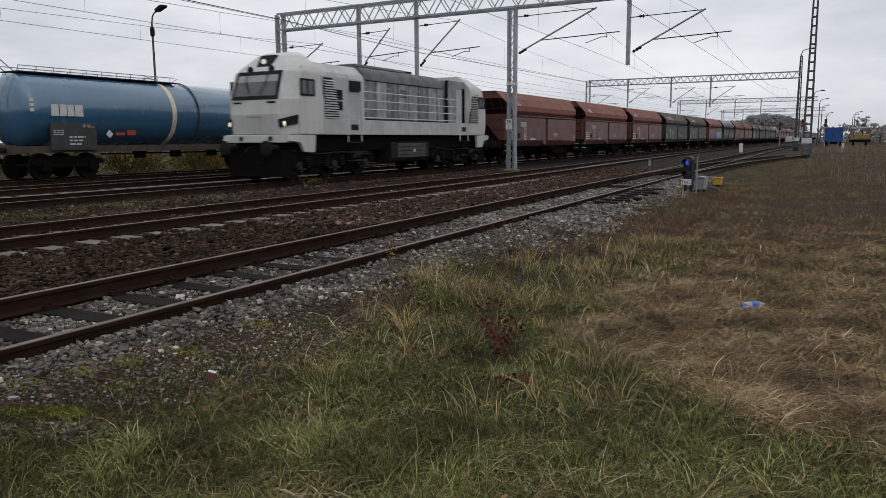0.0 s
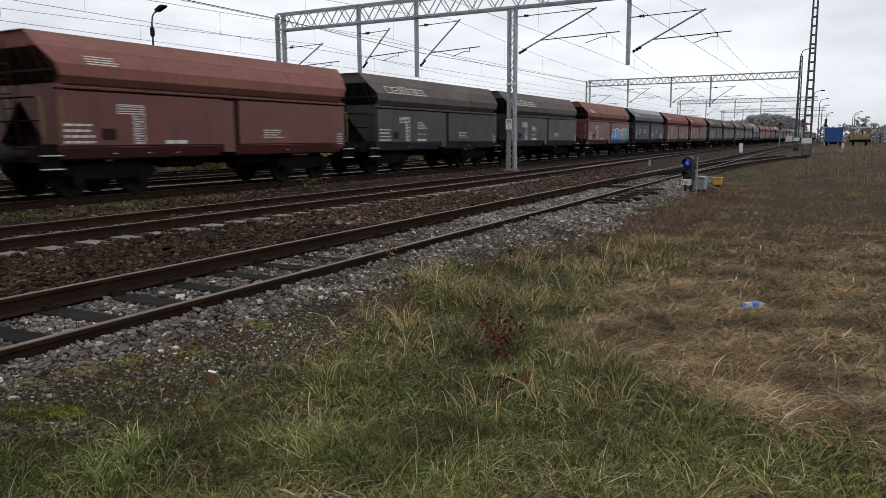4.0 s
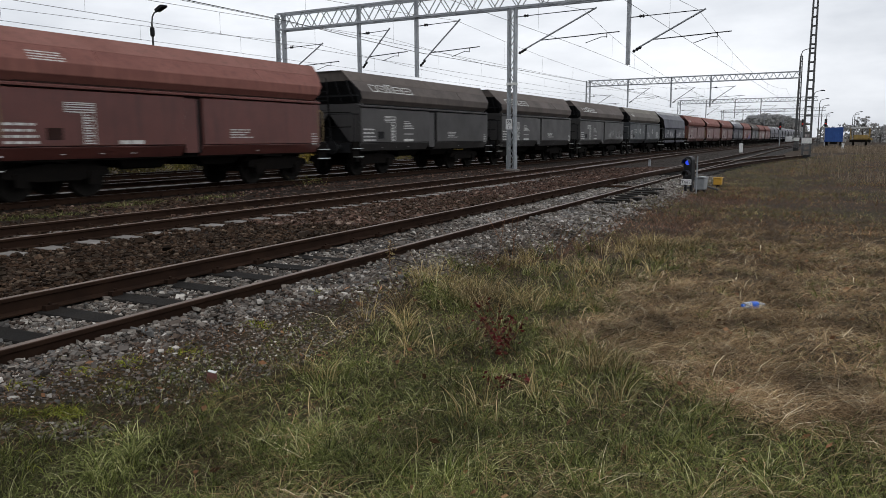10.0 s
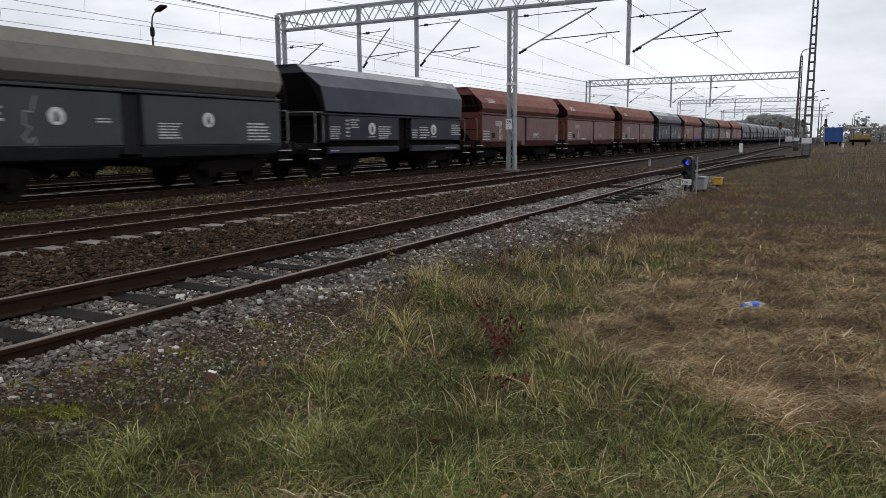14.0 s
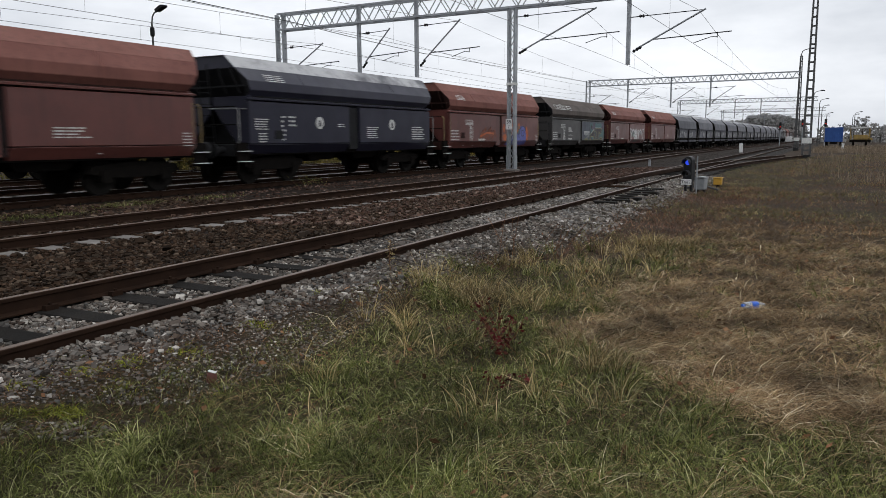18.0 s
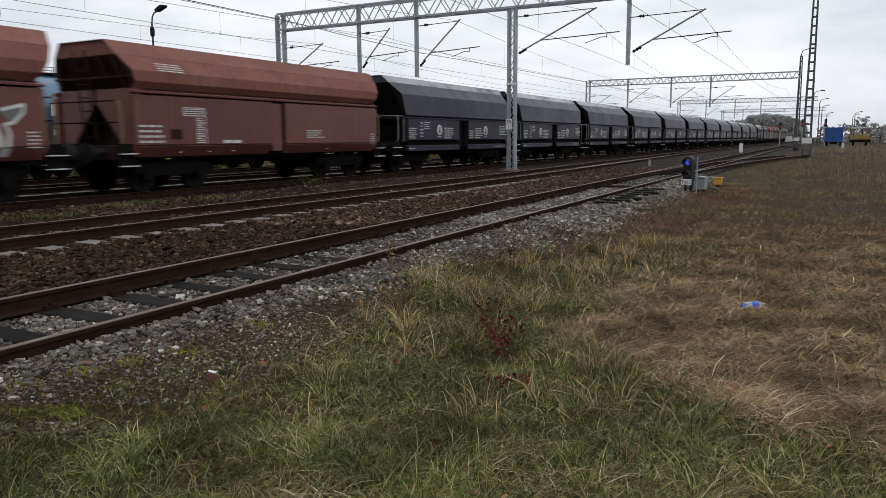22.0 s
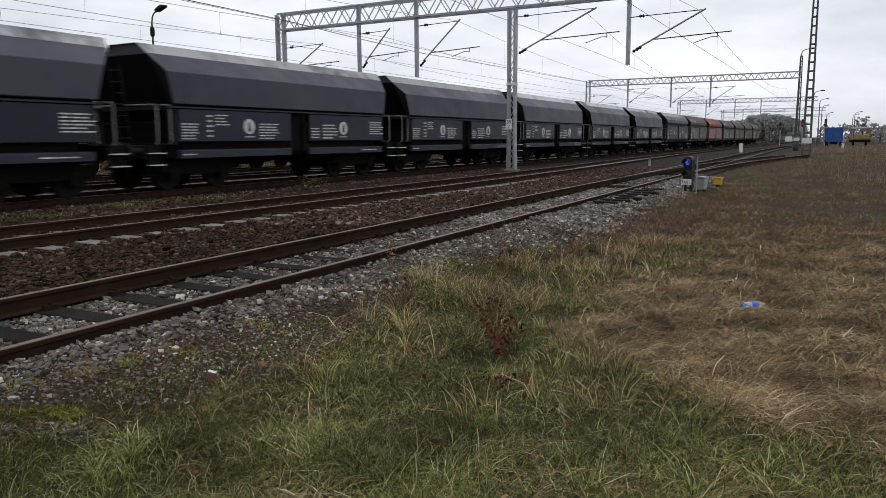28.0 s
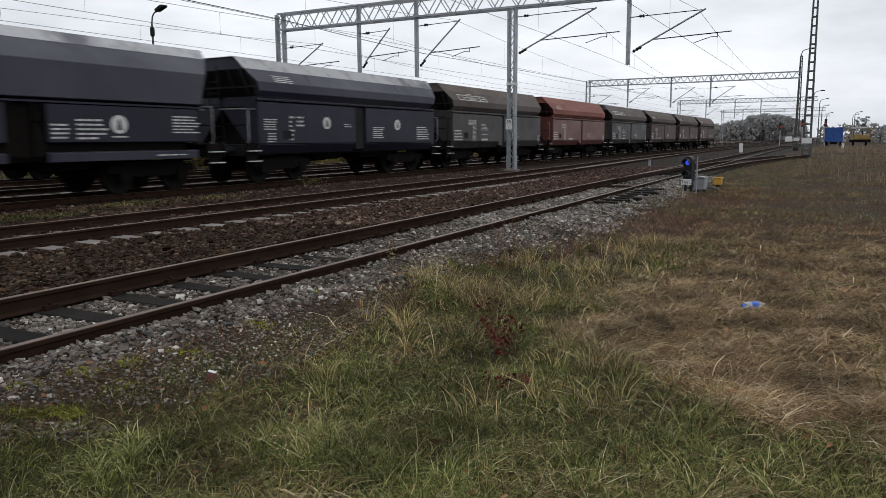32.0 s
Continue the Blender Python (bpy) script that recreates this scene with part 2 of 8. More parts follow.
def mesh_of(name, build, mat, bevel=0.0, smooth=0.0):
    me = bpy.data.meshes.new(name)
    me.from_pydata(build.v, [], build.f)
    bm = bmesh.new()
    bm.from_mesh(me)
    bmesh.ops.recalc_face_normals(bm, faces=bm.faces)
    if bevel:
        edges = [e for e in bm.edges if len(e.link_faces) == 2 and e.calc_face_angle(0) > 0.35]
        bmesh.ops.bevel(bm, geom=edges, offset=bevel, segments=1, affect="EDGES", clamp_overlap=True)
    bm.to_mesh(me)
    bm.free()
    if smooth:
        me.shade_smooth()
        me.set_sharp_from_angle(angle=radians(smooth))
    me.materials.append(mat)
    return me


def part(name, build, mat, parent=None, label="", bevel=0.0, smooth=0.0, at=None):
    ob = new(name, mesh_of(name, build, mat, bevel, smooth))
    if parent:
        ob.parent = parent
    if at:
        ob.matrix_basis = at
    if label:
        ob["label"] = label
    if name in ("lettering", "graffiti", "painted_mark"):
        ob["kind"] = "stuff"
    return ob


def thing(name, label, category, group="", kind="", at=None):
    ob = tagged(new(name), label, category, group, kind)
    ob.empty_display_size = 0.2
    if at:
        ob.matrix_basis = at
    return ob


def sheet(name, verts, faces, mat, flat=True):
    """A large mesh straight from arrays; faces is an (n, k) array."""
    me = bpy.data.meshes.new(name)
    verts, faces = np.asarray(verts, np.float32), np.asarray(faces, np.int32)
    me.vertices.add(len(verts))
    me.vertices.foreach_set("co", verts.ravel())
    k = faces.shape[1]
    me.loops.add(faces.size)
    me.loops.foreach_set("vertex_index", faces.ravel())
    me.polygons.add(len(faces))
    me.polygons.foreach_set("loop_start", np.arange(0, faces.size, k, dtype=np.int32))
    me.update(calc_edges=True)
    if flat:
        me.shade_flat()
    me.materials.append(mat)
    return me


RNG = np.random.default_rng(7)


# ---------------------------------------------------------------- the plan of the tracks
def polyline(points):
    xs, ys = zip(*points)
    return lambda x: float(np.interp(x, xs, ys))


def siding_y(x):
    return 5.36 + 0.021 * x if x < 90 else 7.25


MIDDLE = polyline([(-60, 10.8), (18, 10.8), (26, 10.9), (34, 11.25), (42, 11.65), (50, 12.05), (60, 12.45), (72, 12.8), (90, 12.95), (600, 12.95)])


def branch_y(x):
    return siding_y(24) + 0.021 * (x - 24) - max(x - 24, 0) ** 2 / 400 if x < 62 else -0.168 * (x - 62) + 2.55


Y_TRAIN, Y_THIRD, Y_FOURTH = 16.9, 21.2, 25.6
GROUND_Z = -0.34


SIDING_PROFILE = polyline([(-2.6, -0.50), (-1.75, -0.42), (-1.45, -0.28), (-1.25, -0.15), (-0.83, -0.095), (-0.79, -0.195), (-0.5, -0.20), (0.5, -0.20), (0.70, -0.195), (0.80, -0.195), (0.84, -0.10), (1.3, -0.10)])
MIDDLE_PROFILE = polyline([(-3.0, -0.13), (-2.4, -0.17), (-1.7, -0.20), (-1.42, -0.185), (-1.2, -0.188), (-0.97, -0.188), (-0.93, -0.175), (-0.6, -0.215), (0.3, -0.20), (0.62, -0.172), (0.9, -0.165), (1.5, -0.15), (2.6, -0.22)])
TRAIN_PROFILE = polyline([(-3.4, -0.22), (-2.4, -0.2), (-1.5, -0.15), (1.5, -0.15), (2.2, -0.2), (20, -0.2)])


def bed_z(x, y):
    """The top of the stone across the yard."""
    d = y - siding_y(x)
    if d < 1.3:
        return SIDING_PROFILE(d)
    d = y - MIDDLE(x)
    if d < 2.2:
        return MIDDLE_PROFILE(d) + (0.04 * min(1.0, max(0.0, (x - 24) / 8)) if d < -0.8 else 0.0)
    return TRAIN_PROFILE(y - Y_TRAIN)


# ---------------------------------------------------------------- ground
GROUND = material("trampled_autumn_soil", (0.030, 0.020, 0.013), 0.95, second=(0.056, 0.036, 0.022), scale=0.9, grain=24, bump=0.9,
                  depth=0.03, third=(0.036, 0.028, 0.014), speck=0.8)
# bed colours are darkened for the shade in gaps between the loose stones
BALLAST_GREY = material("grey_limestone_bed_with_gap_shade", (0.030, 0.027, 0.024), 0.9, second=(0.018, 0.016, 0.014), scale=1.3, grain=30, bump=1.0, depth=0.05,
                        speck=0.7, third=(0.024, 0.020, 0.017))
BALLAST_BROWN = material("rust_brown_bed_with_gap_shade", (0.022, 0.014, 0.010), 0.9, second=(0.013, 0.009, 0.006), scale=1.1, grain=26, bump=1.0, depth=0.05,
                         speck=0.7, third=(0.016, 0.012, 0.009))


def grid(xs, ys, height):
    v = [(x, y, height(x, y)) for x in xs for y in ys]
    n = len(ys)
    f = [(i * n + j, (i + 1) * n + j, (i + 1) * n + j + 1, i * n + j + 1) for i in range(len(xs) - 1) for j in range(n - 1)]
    return v, f


BANK = polyline([(-2.7, 0.0), (-1.95, 0.35), (-1.4, 1.0), (0, 1.0)])


def ground_height(x, y):
    z = GROUND_Z + 0.035 * noise.noise((x * 0.5, y * 0.5, 1.7)) + 0.02 * noise.noise((x * 1.7, y * 1.7, 4.1))
    if abs(x) > 120 or y > 40:
        z = GROUND_Z
    d = y - siding_y(x)
    if -2.7 < d < 0 and x < 27:
        k = min(1.0, max(0.0, (27 - x) / 5)) * BANK(d)
        z += k * (-0.128 + 0.25 * (z - GROUND_Z) - z)
    if 25 < x < 70 and d < 0:
        near = abs(y - branch_y(x))
        k = min(1.0, (x - 25) / 4) * min(1.0, max(0.0, (2.8 - near) / 1.3))
        z += k * (-0.185 + 0.15 * (z - GROUND_Z) - z)
    return z - (0.3 if -0.95 < d and y < 31 and -60 < x < 620 else 0.0)


xs = [-3000, -600, -150, -60, -30, -12, -6, -3] + [i * 0.35 for i in range(0, 90)] + [31.6 + i for i in range(40)] + [75, 90, 120, 180, 300, 500, 900, 2000, 4000]
ys = [-3000, -900, -300, -120, -60, -30, -16] + [-9 + i * 0.35 for i in range(0, 34)] + [3.0 + i * 0.11 for i in range(0, 33)] + [7,  8, 12, 20, 30.9, 31.1, 36, 45, 80, 150, 400, 1200, 4000]
tagged(new("ground", sheet("ground", *grid(xs, ys, ground_height), GROUND, False)), "brown autumn soil under grass and weeds", "ground", kind="structure")


def bed_strip(name, label, mat, columns, step_near):
    """A sheet of packed stone, uneven on top; columns(x) gives its lines across the track."""
    xs = list(np.arange(-40, 0, 4.0)) + list(np.arange(0, 30, step_near)) + list(np.arange(30, 70, 1.0)) + [70, 80, 95, 120, 160, 220, 300, 420, 600]
    v = []
    for x in xs:
        cols = columns(x)
        n = len(cols)
        v += [(x, y, bed_z(x, y) + 0.012 * noise.noise((x * 2.1, y * 2.1, 0.3))) for y in cols]
    f = [(i * n + j, (i + 1) * n + j, (i + 1) * n + j + 1, i * n + j + 1) for i in range(len(xs) - 1) for j in range(n - 1)]
    return tagged(new(name, sheet(name, v, f, mat, False)), label, "ballast", kind="structure")


def siding_columns(x):
    return [siding_y(x) + d for d in (-1.9, -1.75, -1.6, -1.4, -1.2, -1.05, -0.95, -0.83, -0.79, -0.5, 0, 0.5, 0.70, 0.80, 0.84, 0.98)]


def main_columns(x):
    s, m = siding_y(x), MIDDLE(x)
    gap = m - 1.6 - (s + 0.98)
    return ([s + 0.98 + gap * k / 4 for k in range(4)] + [m + d for d in (-1.6, -1.42, -1.3, -0.97, -0.93, -0.5, 0.5, 0.9, 1.5, 2.19)]
            + [Y_TRAIN - 1.55])


bed_strip("ballast_bed_siding", "grey crushed stone under the siding, gap shade in its colour", BALLAST_GREY, siding_columns, 0.4)
bed_strip("ballast_bed_main", "rust-brown crushed stone under the main tracks, gap shade in its colour", BALLAST_BROWN, main_columns, 0.6)
# besides coal dust, the train's shade is put into this dark colour
BALLAST_BLACK = material("coal_and_shade_dark_ballast", (0.020, 0.016, 0.014), 0.95, second=(0.012, 0.010, 0.009), scale=1.1, grain=26, bump=1.0, depth=0.05, speck=0.6, gloss=0.02)
bed_strip("ballast_bed_far", "crushed stone under the far main tracks, dark with coal and painted shade", BALLAST_BLACK, lambda x: [Y_TRAIN + d for d in (-1.55, -0.9, 0, 0.9, 1.5, 2.2, 4, 6, 8, 10, 12, 14.2)], 0.8)


# ---------------------------------------------------------------- rails and sleepers
RAIL_FOOT = [(-0.062, -0.16), (0.062, -0.16), (0.062, -0.148), (0.012, -0.128), (0.010, -0.045), (0.034, -0.034), (0.036, -0.006), (0.030, -0.002), (-0.030, -0.002),
             (-0.036, -0.006), (-0.034, -0.034), (-0.010, -0.045), (-0.012, -0.128), (-0.062, -0.148)]


def swept(profile, line, x_list, side):
    """A y, z profile carried along a track line."""
    b = Build()
    n = len(profile)
    for x in x_list:
        y = line(x) + side
        b.v += [(x, y + p, z) for p, z in profile]
    for i in range(len(x_list) - 1):
        for j in range(n):
            b.f.append((i * n + j, i * n + (j + 1) % n, (i + 1) * n + (j + 1) % n, (i + 1) * n + j))
    b.f.append(tuple(range(n)))
    b.f.append(tuple(range((len(x_list) - 1) * n, len(x_list) * n)))
    return b


def track(label, line, x0, x1, sleeper, mat, spacing, width, near, length=2.6, z=-0.165, group="tracks of the yard", buried=None, head=None):
    """One railway track: two rails, with a sleeper as a part every spacing metres while near, and the rest as one part."""
    t = thing("railway_track", label, "railway track", group, "structure")
    xs = sorted(set([x0, x1] + [x for x in (-60, -30, 0, 6, 12, 18, 24, 28, 32, 36, 40, 44, 48, 52, 56, 60, 66, 72, 80, 90, 120, 200, 300, 420, 600) if x0 < x < x1]))
    for side in (-0.7525, 0.7525):
        part("rail", swept(RAIL_FOOT, line, xs, side), RAIL_SIDE, t, smooth=40)
        part("rail_head", swept([(-0.031, -0.003), (0.031, -0.003), (0.026, 0.001), (-0.026, 0.001)], line, xs, side), head or RAIL_TOP, t, "bright worn running surface")
    proto = mesh_of("sleeper", sleeper(length, width), mat, bevel=0.012)
    clip = Build()
    for s in (-1, 1):
        for q in (-0.09, 0.09):
            clip.box(-0.06, 0.06, s * 0.7525 + q - 0.03, s * 0.7525 + q + 0.03, -0.17, -0.118)
            clip.rod((0, s * 0.7525 + q, -0.13), (0, s * 0.7525 + q, -0.095), 0.018)
    clip_me = mesh_of("rail_fastening", clip, RAIL_SIDE)
    far = Build()
    x = x0 + 0.3
    while x < min(x1, 190):
        turn = math.degrees(math.atan2(line(x + 0.5) - line(x - 0.5), 1.0))
        jig = (random.random() - 0.5)
        low = z - (buried(x) if buried else 0.0)
        if near[0] < x < near[1]:
            o = new("sleeper", proto)
            o.parent = t
            o.matrix_basis = pose(x, line(x), low + 0.012 * jig, 0, 0, turn + jig)
            if x < 24:
                c = new("rail_fastening", clip_me)
                c.parent = t
                c.matrix_basis = pose(x, line(x), 0, 0, 0, turn)
        else:
            far.box(x - width / 2, x + width / 2, line(x) - length / 2, line(x) + length / 2, low - 0.1, low)
        x += spacing
    if far.v:
        part("far_sleepers", far, mat, t)["kind"] = "stuff"
    return t


def timber(length, width):
    return Build().box(-width / 2, width / 2, -length / 2, length / 2, -0.15, 0.0)


def concrete(length, width):
    h = length / 2
    prof = [(-h, -0.16), (h, -0.16), (h, -0.03), (h - 0.1, 0.005), (0.45, 0.005), (0.3, -0.02), (-0.3, -0.02), (-0.45, 0.005), (-h + 0.1, 0.005), (-h, -0.03)]
    return Build().prism(prof, -width / 2, width / 2)


track("siding track on tarred timber sleepers in grey stone", siding_y, -12, 420, timber, TIMBER, 0.68, 0.25, (1.5, 60), buried=polyline([(6, 0.0), (11, 0.035), (14, 0.05), (420, 0.05)]))
track("middle main track on pale concrete sleepers", MIDDLE, -20, 420, concrete, CONCRETE, 0.607, 0.27, (3.2, 80))
track("main track under the coal train", lambda x: Y_TRAIN, -60, 600, concrete, CONCRETE, 0.607, 0.27, (8, 60), head=RAIL_POLISHED)
track("third main track with tank wagons", lambda x: Y_THIRD, -60, 600, concrete, CONCRETE, 0.607, 0.27, (8, 60), head=RAIL_POLISHED)
track("fourth main track behind the tank wagons", lambda x: Y_FOURTH, -60, 600, concrete, CONCRETE, 0.607, 0.27, (10, 30), head=RAIL_POLISHED)
track("turnout branch curving away into the grass", branch_y, 24, 61, timber, TIMBER, 0.64, 0.25, (33, 66), z=-0.17)


# ---------------------------------------------------------------- overhead line: portals, hangers, arms and wires
def lattice_beam(t, b_lace, x, y0, y1, z0, z1, wide, cell):
    """Four chords along y with zigzag lacing on the two faces and on top."""
    for dx in (-wide / 2, wide / 2):
        for z in (z0, z1):
            part("chord", Build().box(x + dx - 0.045, x + dx + 0.045, y0, y1, z - 0.045, z + 0.045), STEEL, t)
    n = max(2, int(round(abs(y1 - y0) / cell)))
    for i in range(n):
        a, c = y0 + (y1 - y0) * i / n, y0 + (y1 - y0) * (i + 1) / n
        m = (a + c) / 2
        for dx in (-wide / 2, wide / 2):
            b_lace.rod((x + dx, a, z0), (x + dx, m, z1), 0.028, 4)
            b_lace.rod((x + dx, m, z1), (x + dx, c, z0), 0.028, 4)
        b_lace.rod((x - wide / 2, a, z0), (x + wide / 2, c, z0), 0.02, 4)


def lattice_post(b, x, y, z0, z1, wx, wy, bar=0.05, cell=0.55):
    """Two channels with zigzag lacing."""
    for dy in (-wy / 2, wy / 2):
        b.box(x - wx / 2, x + wx / 2, y + dy - bar / 2, y + dy + bar / 2, z0, z1)
    n = max(2, int((z1 - z0) / cell))
    for i in range(n):
        a, c = z0 + (z1 - z0) * i / n, z0 + (z1 - z0) * (i + 1) / n
        for dx in (-wx / 2, wx / 2):
            b.rod((x + dx, y - wy / 2, a if i % 2 else c), (x + dx, y + wy / 2, c if i % 2 else a), 0.022, 4)


def arm(parent, x, y, z, reach, rise, mat):
    """A slanted tube with its stay, registration tube and steady arm, which holds one contact wire; z is where the tube starts."""
    b = Build()
    b.lathe([(0.03, 0), (0.075, 0.07), (0.035, 0.14), (0.075, 0.21), (0.035, 0.28), (0.075, 0.35), (0.03, 0.42)], "x", (0, 0, 0), 8)
    slope = math.degrees(math.atan2(rise, reach))
    ins = part("insulator", b, DARK_STEEL, parent, at=Matrix.Translation((x, y - 0.12, z + 0.02)) @ pose(0, 0, 0, 0, 0, -90) @ pose(0, 0, 0, 0, -slope, 0))
    part("cantilever", Build().rod((x, y - 0.3, z + 0.3 * rise / reach), (x, y - reach - 0.12, z + rise + 0.12 * rise / reach), 0.036, 6), mat, parent)
    b = Build()
    top = z + rise
    b.rod((x, y, top - 0.04), (x, y - 0.35, top - 0.03), 0.02)
    b.lathe([(0.03, 0), (0.075, 0.06), (0.035, 0.12), (0.075, 0.18), (0.03, 0.24)], "y", (x, y - 0.6, top - 0.02), 8)
    b.rod((x, y - 0.6, top - 0.02), (x, y - reach - 0.05, top + 0.03), 0.018)
    part("stay_insulator", b, DARK_STEEL, parent)
    b = Build()
    u = 0.32
    z1 = z + rise * u
    b.rod((x, y - reach * u, z1), (x, y - reach - 1.15, z1 + 0.12), 0.022)
    b.rod((x, y - reach - 0.6, z1 + 0.10), (x, y - reach - 0.6, z1 - 0.1), 0.016)
    b.tube([(x, y - reach - 0.6, z1 - 0.06), (x, y - reach - 0.35, z1 - 0.05), (x, y - reach + 0.35, z1 - 0.26)], 0.015)
    part("steady_arm", b, DARK_STEEL, parent)


def hanger(parent, x, y, z0, z1, reach, rise, mat):
    """A post under the beam that carries an arm."""
    part("drop_post", Build().box(x - 0.1, x + 0.1, y - 0.075, y + 0.075, z0, z1), mat, parent, bevel=0.01)
    arm(parent, x, y - 0.07, z0 + (0.27 if reach < 2 else 0.5), reach, rise, mat)


def portal(x, y_tower, y_mast, y_end, posts, detail, label):
    """A lattice portal across the tracks, its tower, mast, beam, hangers and arms."""
    t = thing("catenary_gantry", label, "catenary gantry", "gantries across the yard")
    z0, z1 = (7.28, 8.12) if y_mast else (7.5, 8.15)
    lace = Build()
    lattice_beam(t, lace, x, y_end, y_tower, z0, z1, 0.5, 1.18 if detail else 0.75)
    part("beam_lacing", lace, STEEL, t)["kind"] = "stuff"
    for y, wy in ((y_tower, 0.46), (y_mast, 0.31)):
        if y is None:
            continue
        b = Build()
        lattice_post(b, x, y, -0.25, z0 if y == y_mast else z1, 0.3, wy, 0.09 if y == y_mast else 0.08)
        part("mast", b, STEEL, t, "lattice steel mast")
        f = Build().box(x - 0.3, x + 0.3, y - wy / 2 - 0.14, y + wy / 2 + 0.14, -0.6, -0.1)
        part("foundation", f, CONCRETE, t, bevel=0.02)
        for s in (-1, 1):
            f = Build().box(x - 0.17, x + 0.17, y + s * (wy / 2 + 0.05) - 0.012, y + s * (wy / 2 + 0.05) + 0.012, -0.1, 0.55)
            part("base_plate", f, STEEL, t)
    for y, z, reach, rise in posts:
        hanger(t, x, y, z, z1 + 0.05, reach, rise, STEEL)
    if y_mast:
        arm(t, x, y_mast - 0.2, 5.2, 3.65, 1.7, STEEL)
    arm(t, x, y_tower - 0.25, 4.82, 2.5, 1.55, STEEL)
    return t


PORTALS = []


GX = 32.4
for k, x in enumerate((GX, 87.7, 143.0, 198.0, 253.0)):
    PORTALS.append(x)
    portal(x, 27.7, 13.9 if k == 0 else None, 3.0 if k == 0 else 4.7,
           [(22.5, 4.72, 1.7, 1.78), (19.05, 4.4, 2.25, 2.0), (8.5, 4.45, 2.95, 1.5)] if k == 0 else
           [(22.9, 4.9, 2.4, 1.6), (17.95, 4.75, 2.4, 1.6), (13.65, 4.75, 2.4, 1.6)], k == 0,
           "galvanised lattice gantry carrying overhead wires across the tracks")
plate = thing("kilometre_plate", "white kilometre plate with black figures on the gantry mast", "sign", at=pose(GX - 0.165, 13.98, 2.0))
part("board", Build().box(-0.012, 0.012, -0.16, 0.16, -0.24, 0.24), material("white_sign_enamel", (0.6, 0.6, 0.6), 0.5, scale=6), plate, bevel=0.004)
for text, z in (("59", 0.03), ("7", -0.19)):
    c = bpy.data.curves.new("figure", "FONT")
    c.body, c.size, c.align_x, c.extrude = text, 0.23, "CENTER", 0.002
    c.materials.append(DARK_STEEL)
    o = new("figure", c)
    o.parent = plate
    o.matrix_basis = pose(-0.016, 0, z, 90, 0, -90)
ring = thing("mast_band", "pale reflective band round the gantry mast", "marker band", at=pose(GX, 13.9, 3.85))
part("band", Build().box(-0.17, 0.17, -0.215, 0.215, -0.06, 0.06), WHITE_RAIL, ring)


def wire_run(name, label, ys, z, tip, sag, x0=-24.0):
    """A contact wire with its sagging messenger wire and droppers; ys are its places at the supports."""
    t = thing(name, label, "overhead wire", "overhead wires")
    supports = [x0] + PORTALS
    part("contact_wire", Build().tube([(x, y, z) for x, y in zip(supports, ys)], 0.008, 5), WIRE, t)
    pts, drops = [], Build()
    for a, b, ya, yb in zip(supports, supports[1:], ys, ys[1:]):
        for i in range(10):
            u = i / 10
            x, y = a + (b - a) * u, ya + (yb - ya) * u
            zz = tip - sag * 4 * u * (1 - u)
            pts.append((x, y, zz))
            if i:
                drops.rod((x, y, z), (x, y, zz), 0.0035, 4)
    part("messenger_wire", Build().tube(pts, 0.008, 5), WIRE, t)
    part("droppers", drops, WIRE, t)["kind"] = "stuff"
    return t


for ys, z, tip, sag in (((5.3, 5.65, 6.0, 6.6, 7.1, 7.2), 5.05, 6.48, 0.95), ((9.6, 10.52, 13.0, 12.6, 12.6, 13.1), 5.3, 6.9, 1.35), ((17.3, 16.8, 16.0, 17.1, 16.6, 17.1), 5.3, 6.95, 1.05),
                        ((21.3, 20.9, 20.3, 21.3, 20.9, 21.3), 5.31, 6.47, 0.58), ((25.6, 25.3, 24.9, 25.8, 25.3, 25.8), 5.4, 6.42, 0.73)):
    wire_run("overhead_wire", "thin contact wire hung from its messenger wire", ys, z, tip, sag)
feeder = thing("feeder_cable", "thick dark feeder cable strung between gantries", "overhead wire", "overhead wires")
part("cable", Build().tube([(-24, 27.4, 8.05), (0, 27.4, 7.8), (25.5, 27.4, 7.82), (GX, 27.4, 7.82), (37, 27.4, 7.69), (43.8, 27.4, 7.55), (47.6, 27.4, 7.51), (52, 27.4, 7.57), (63, 27.4, 7.69), (78, 27.4, 7.83), (87.7, 27.4, 7.92), (143, 27.4, 7.75)], 0.02, 6), WIRE, feeder)


# ---------------------------------------------------------------- wagons
HALF, WHEEL_R = 5.34, 0.46


def wheelset(parent, x, r=WHEEL_R):
    b = Build()
    for s in (-1, 1):
        y = s * 0.75
        b.lathe([(0.10, y - 0.09), (0.13, y - 0.085), (r * 0.55, y - 0.03), (r * 0.86, y - 0.05), (r, y - 0.066), (r, y + 0.05), (r + 0.02, y + 0.055), (r + 0.02, y + 0.066),
                 (r * 0.86, y + 0.066), (r * 0.55, y + 0.03), (0.13, y + 0.085), (0.10, y + 0.09)], "y", (0, 0, 0), 20)
    b.rod((0, -1.0, 0), (0, 1.0, 0), 0.08, 10)
    return part("wheelset", b, WHEEL, parent, "worn steel wheels on their axle", smooth=35, at=pose(x, 0, r))


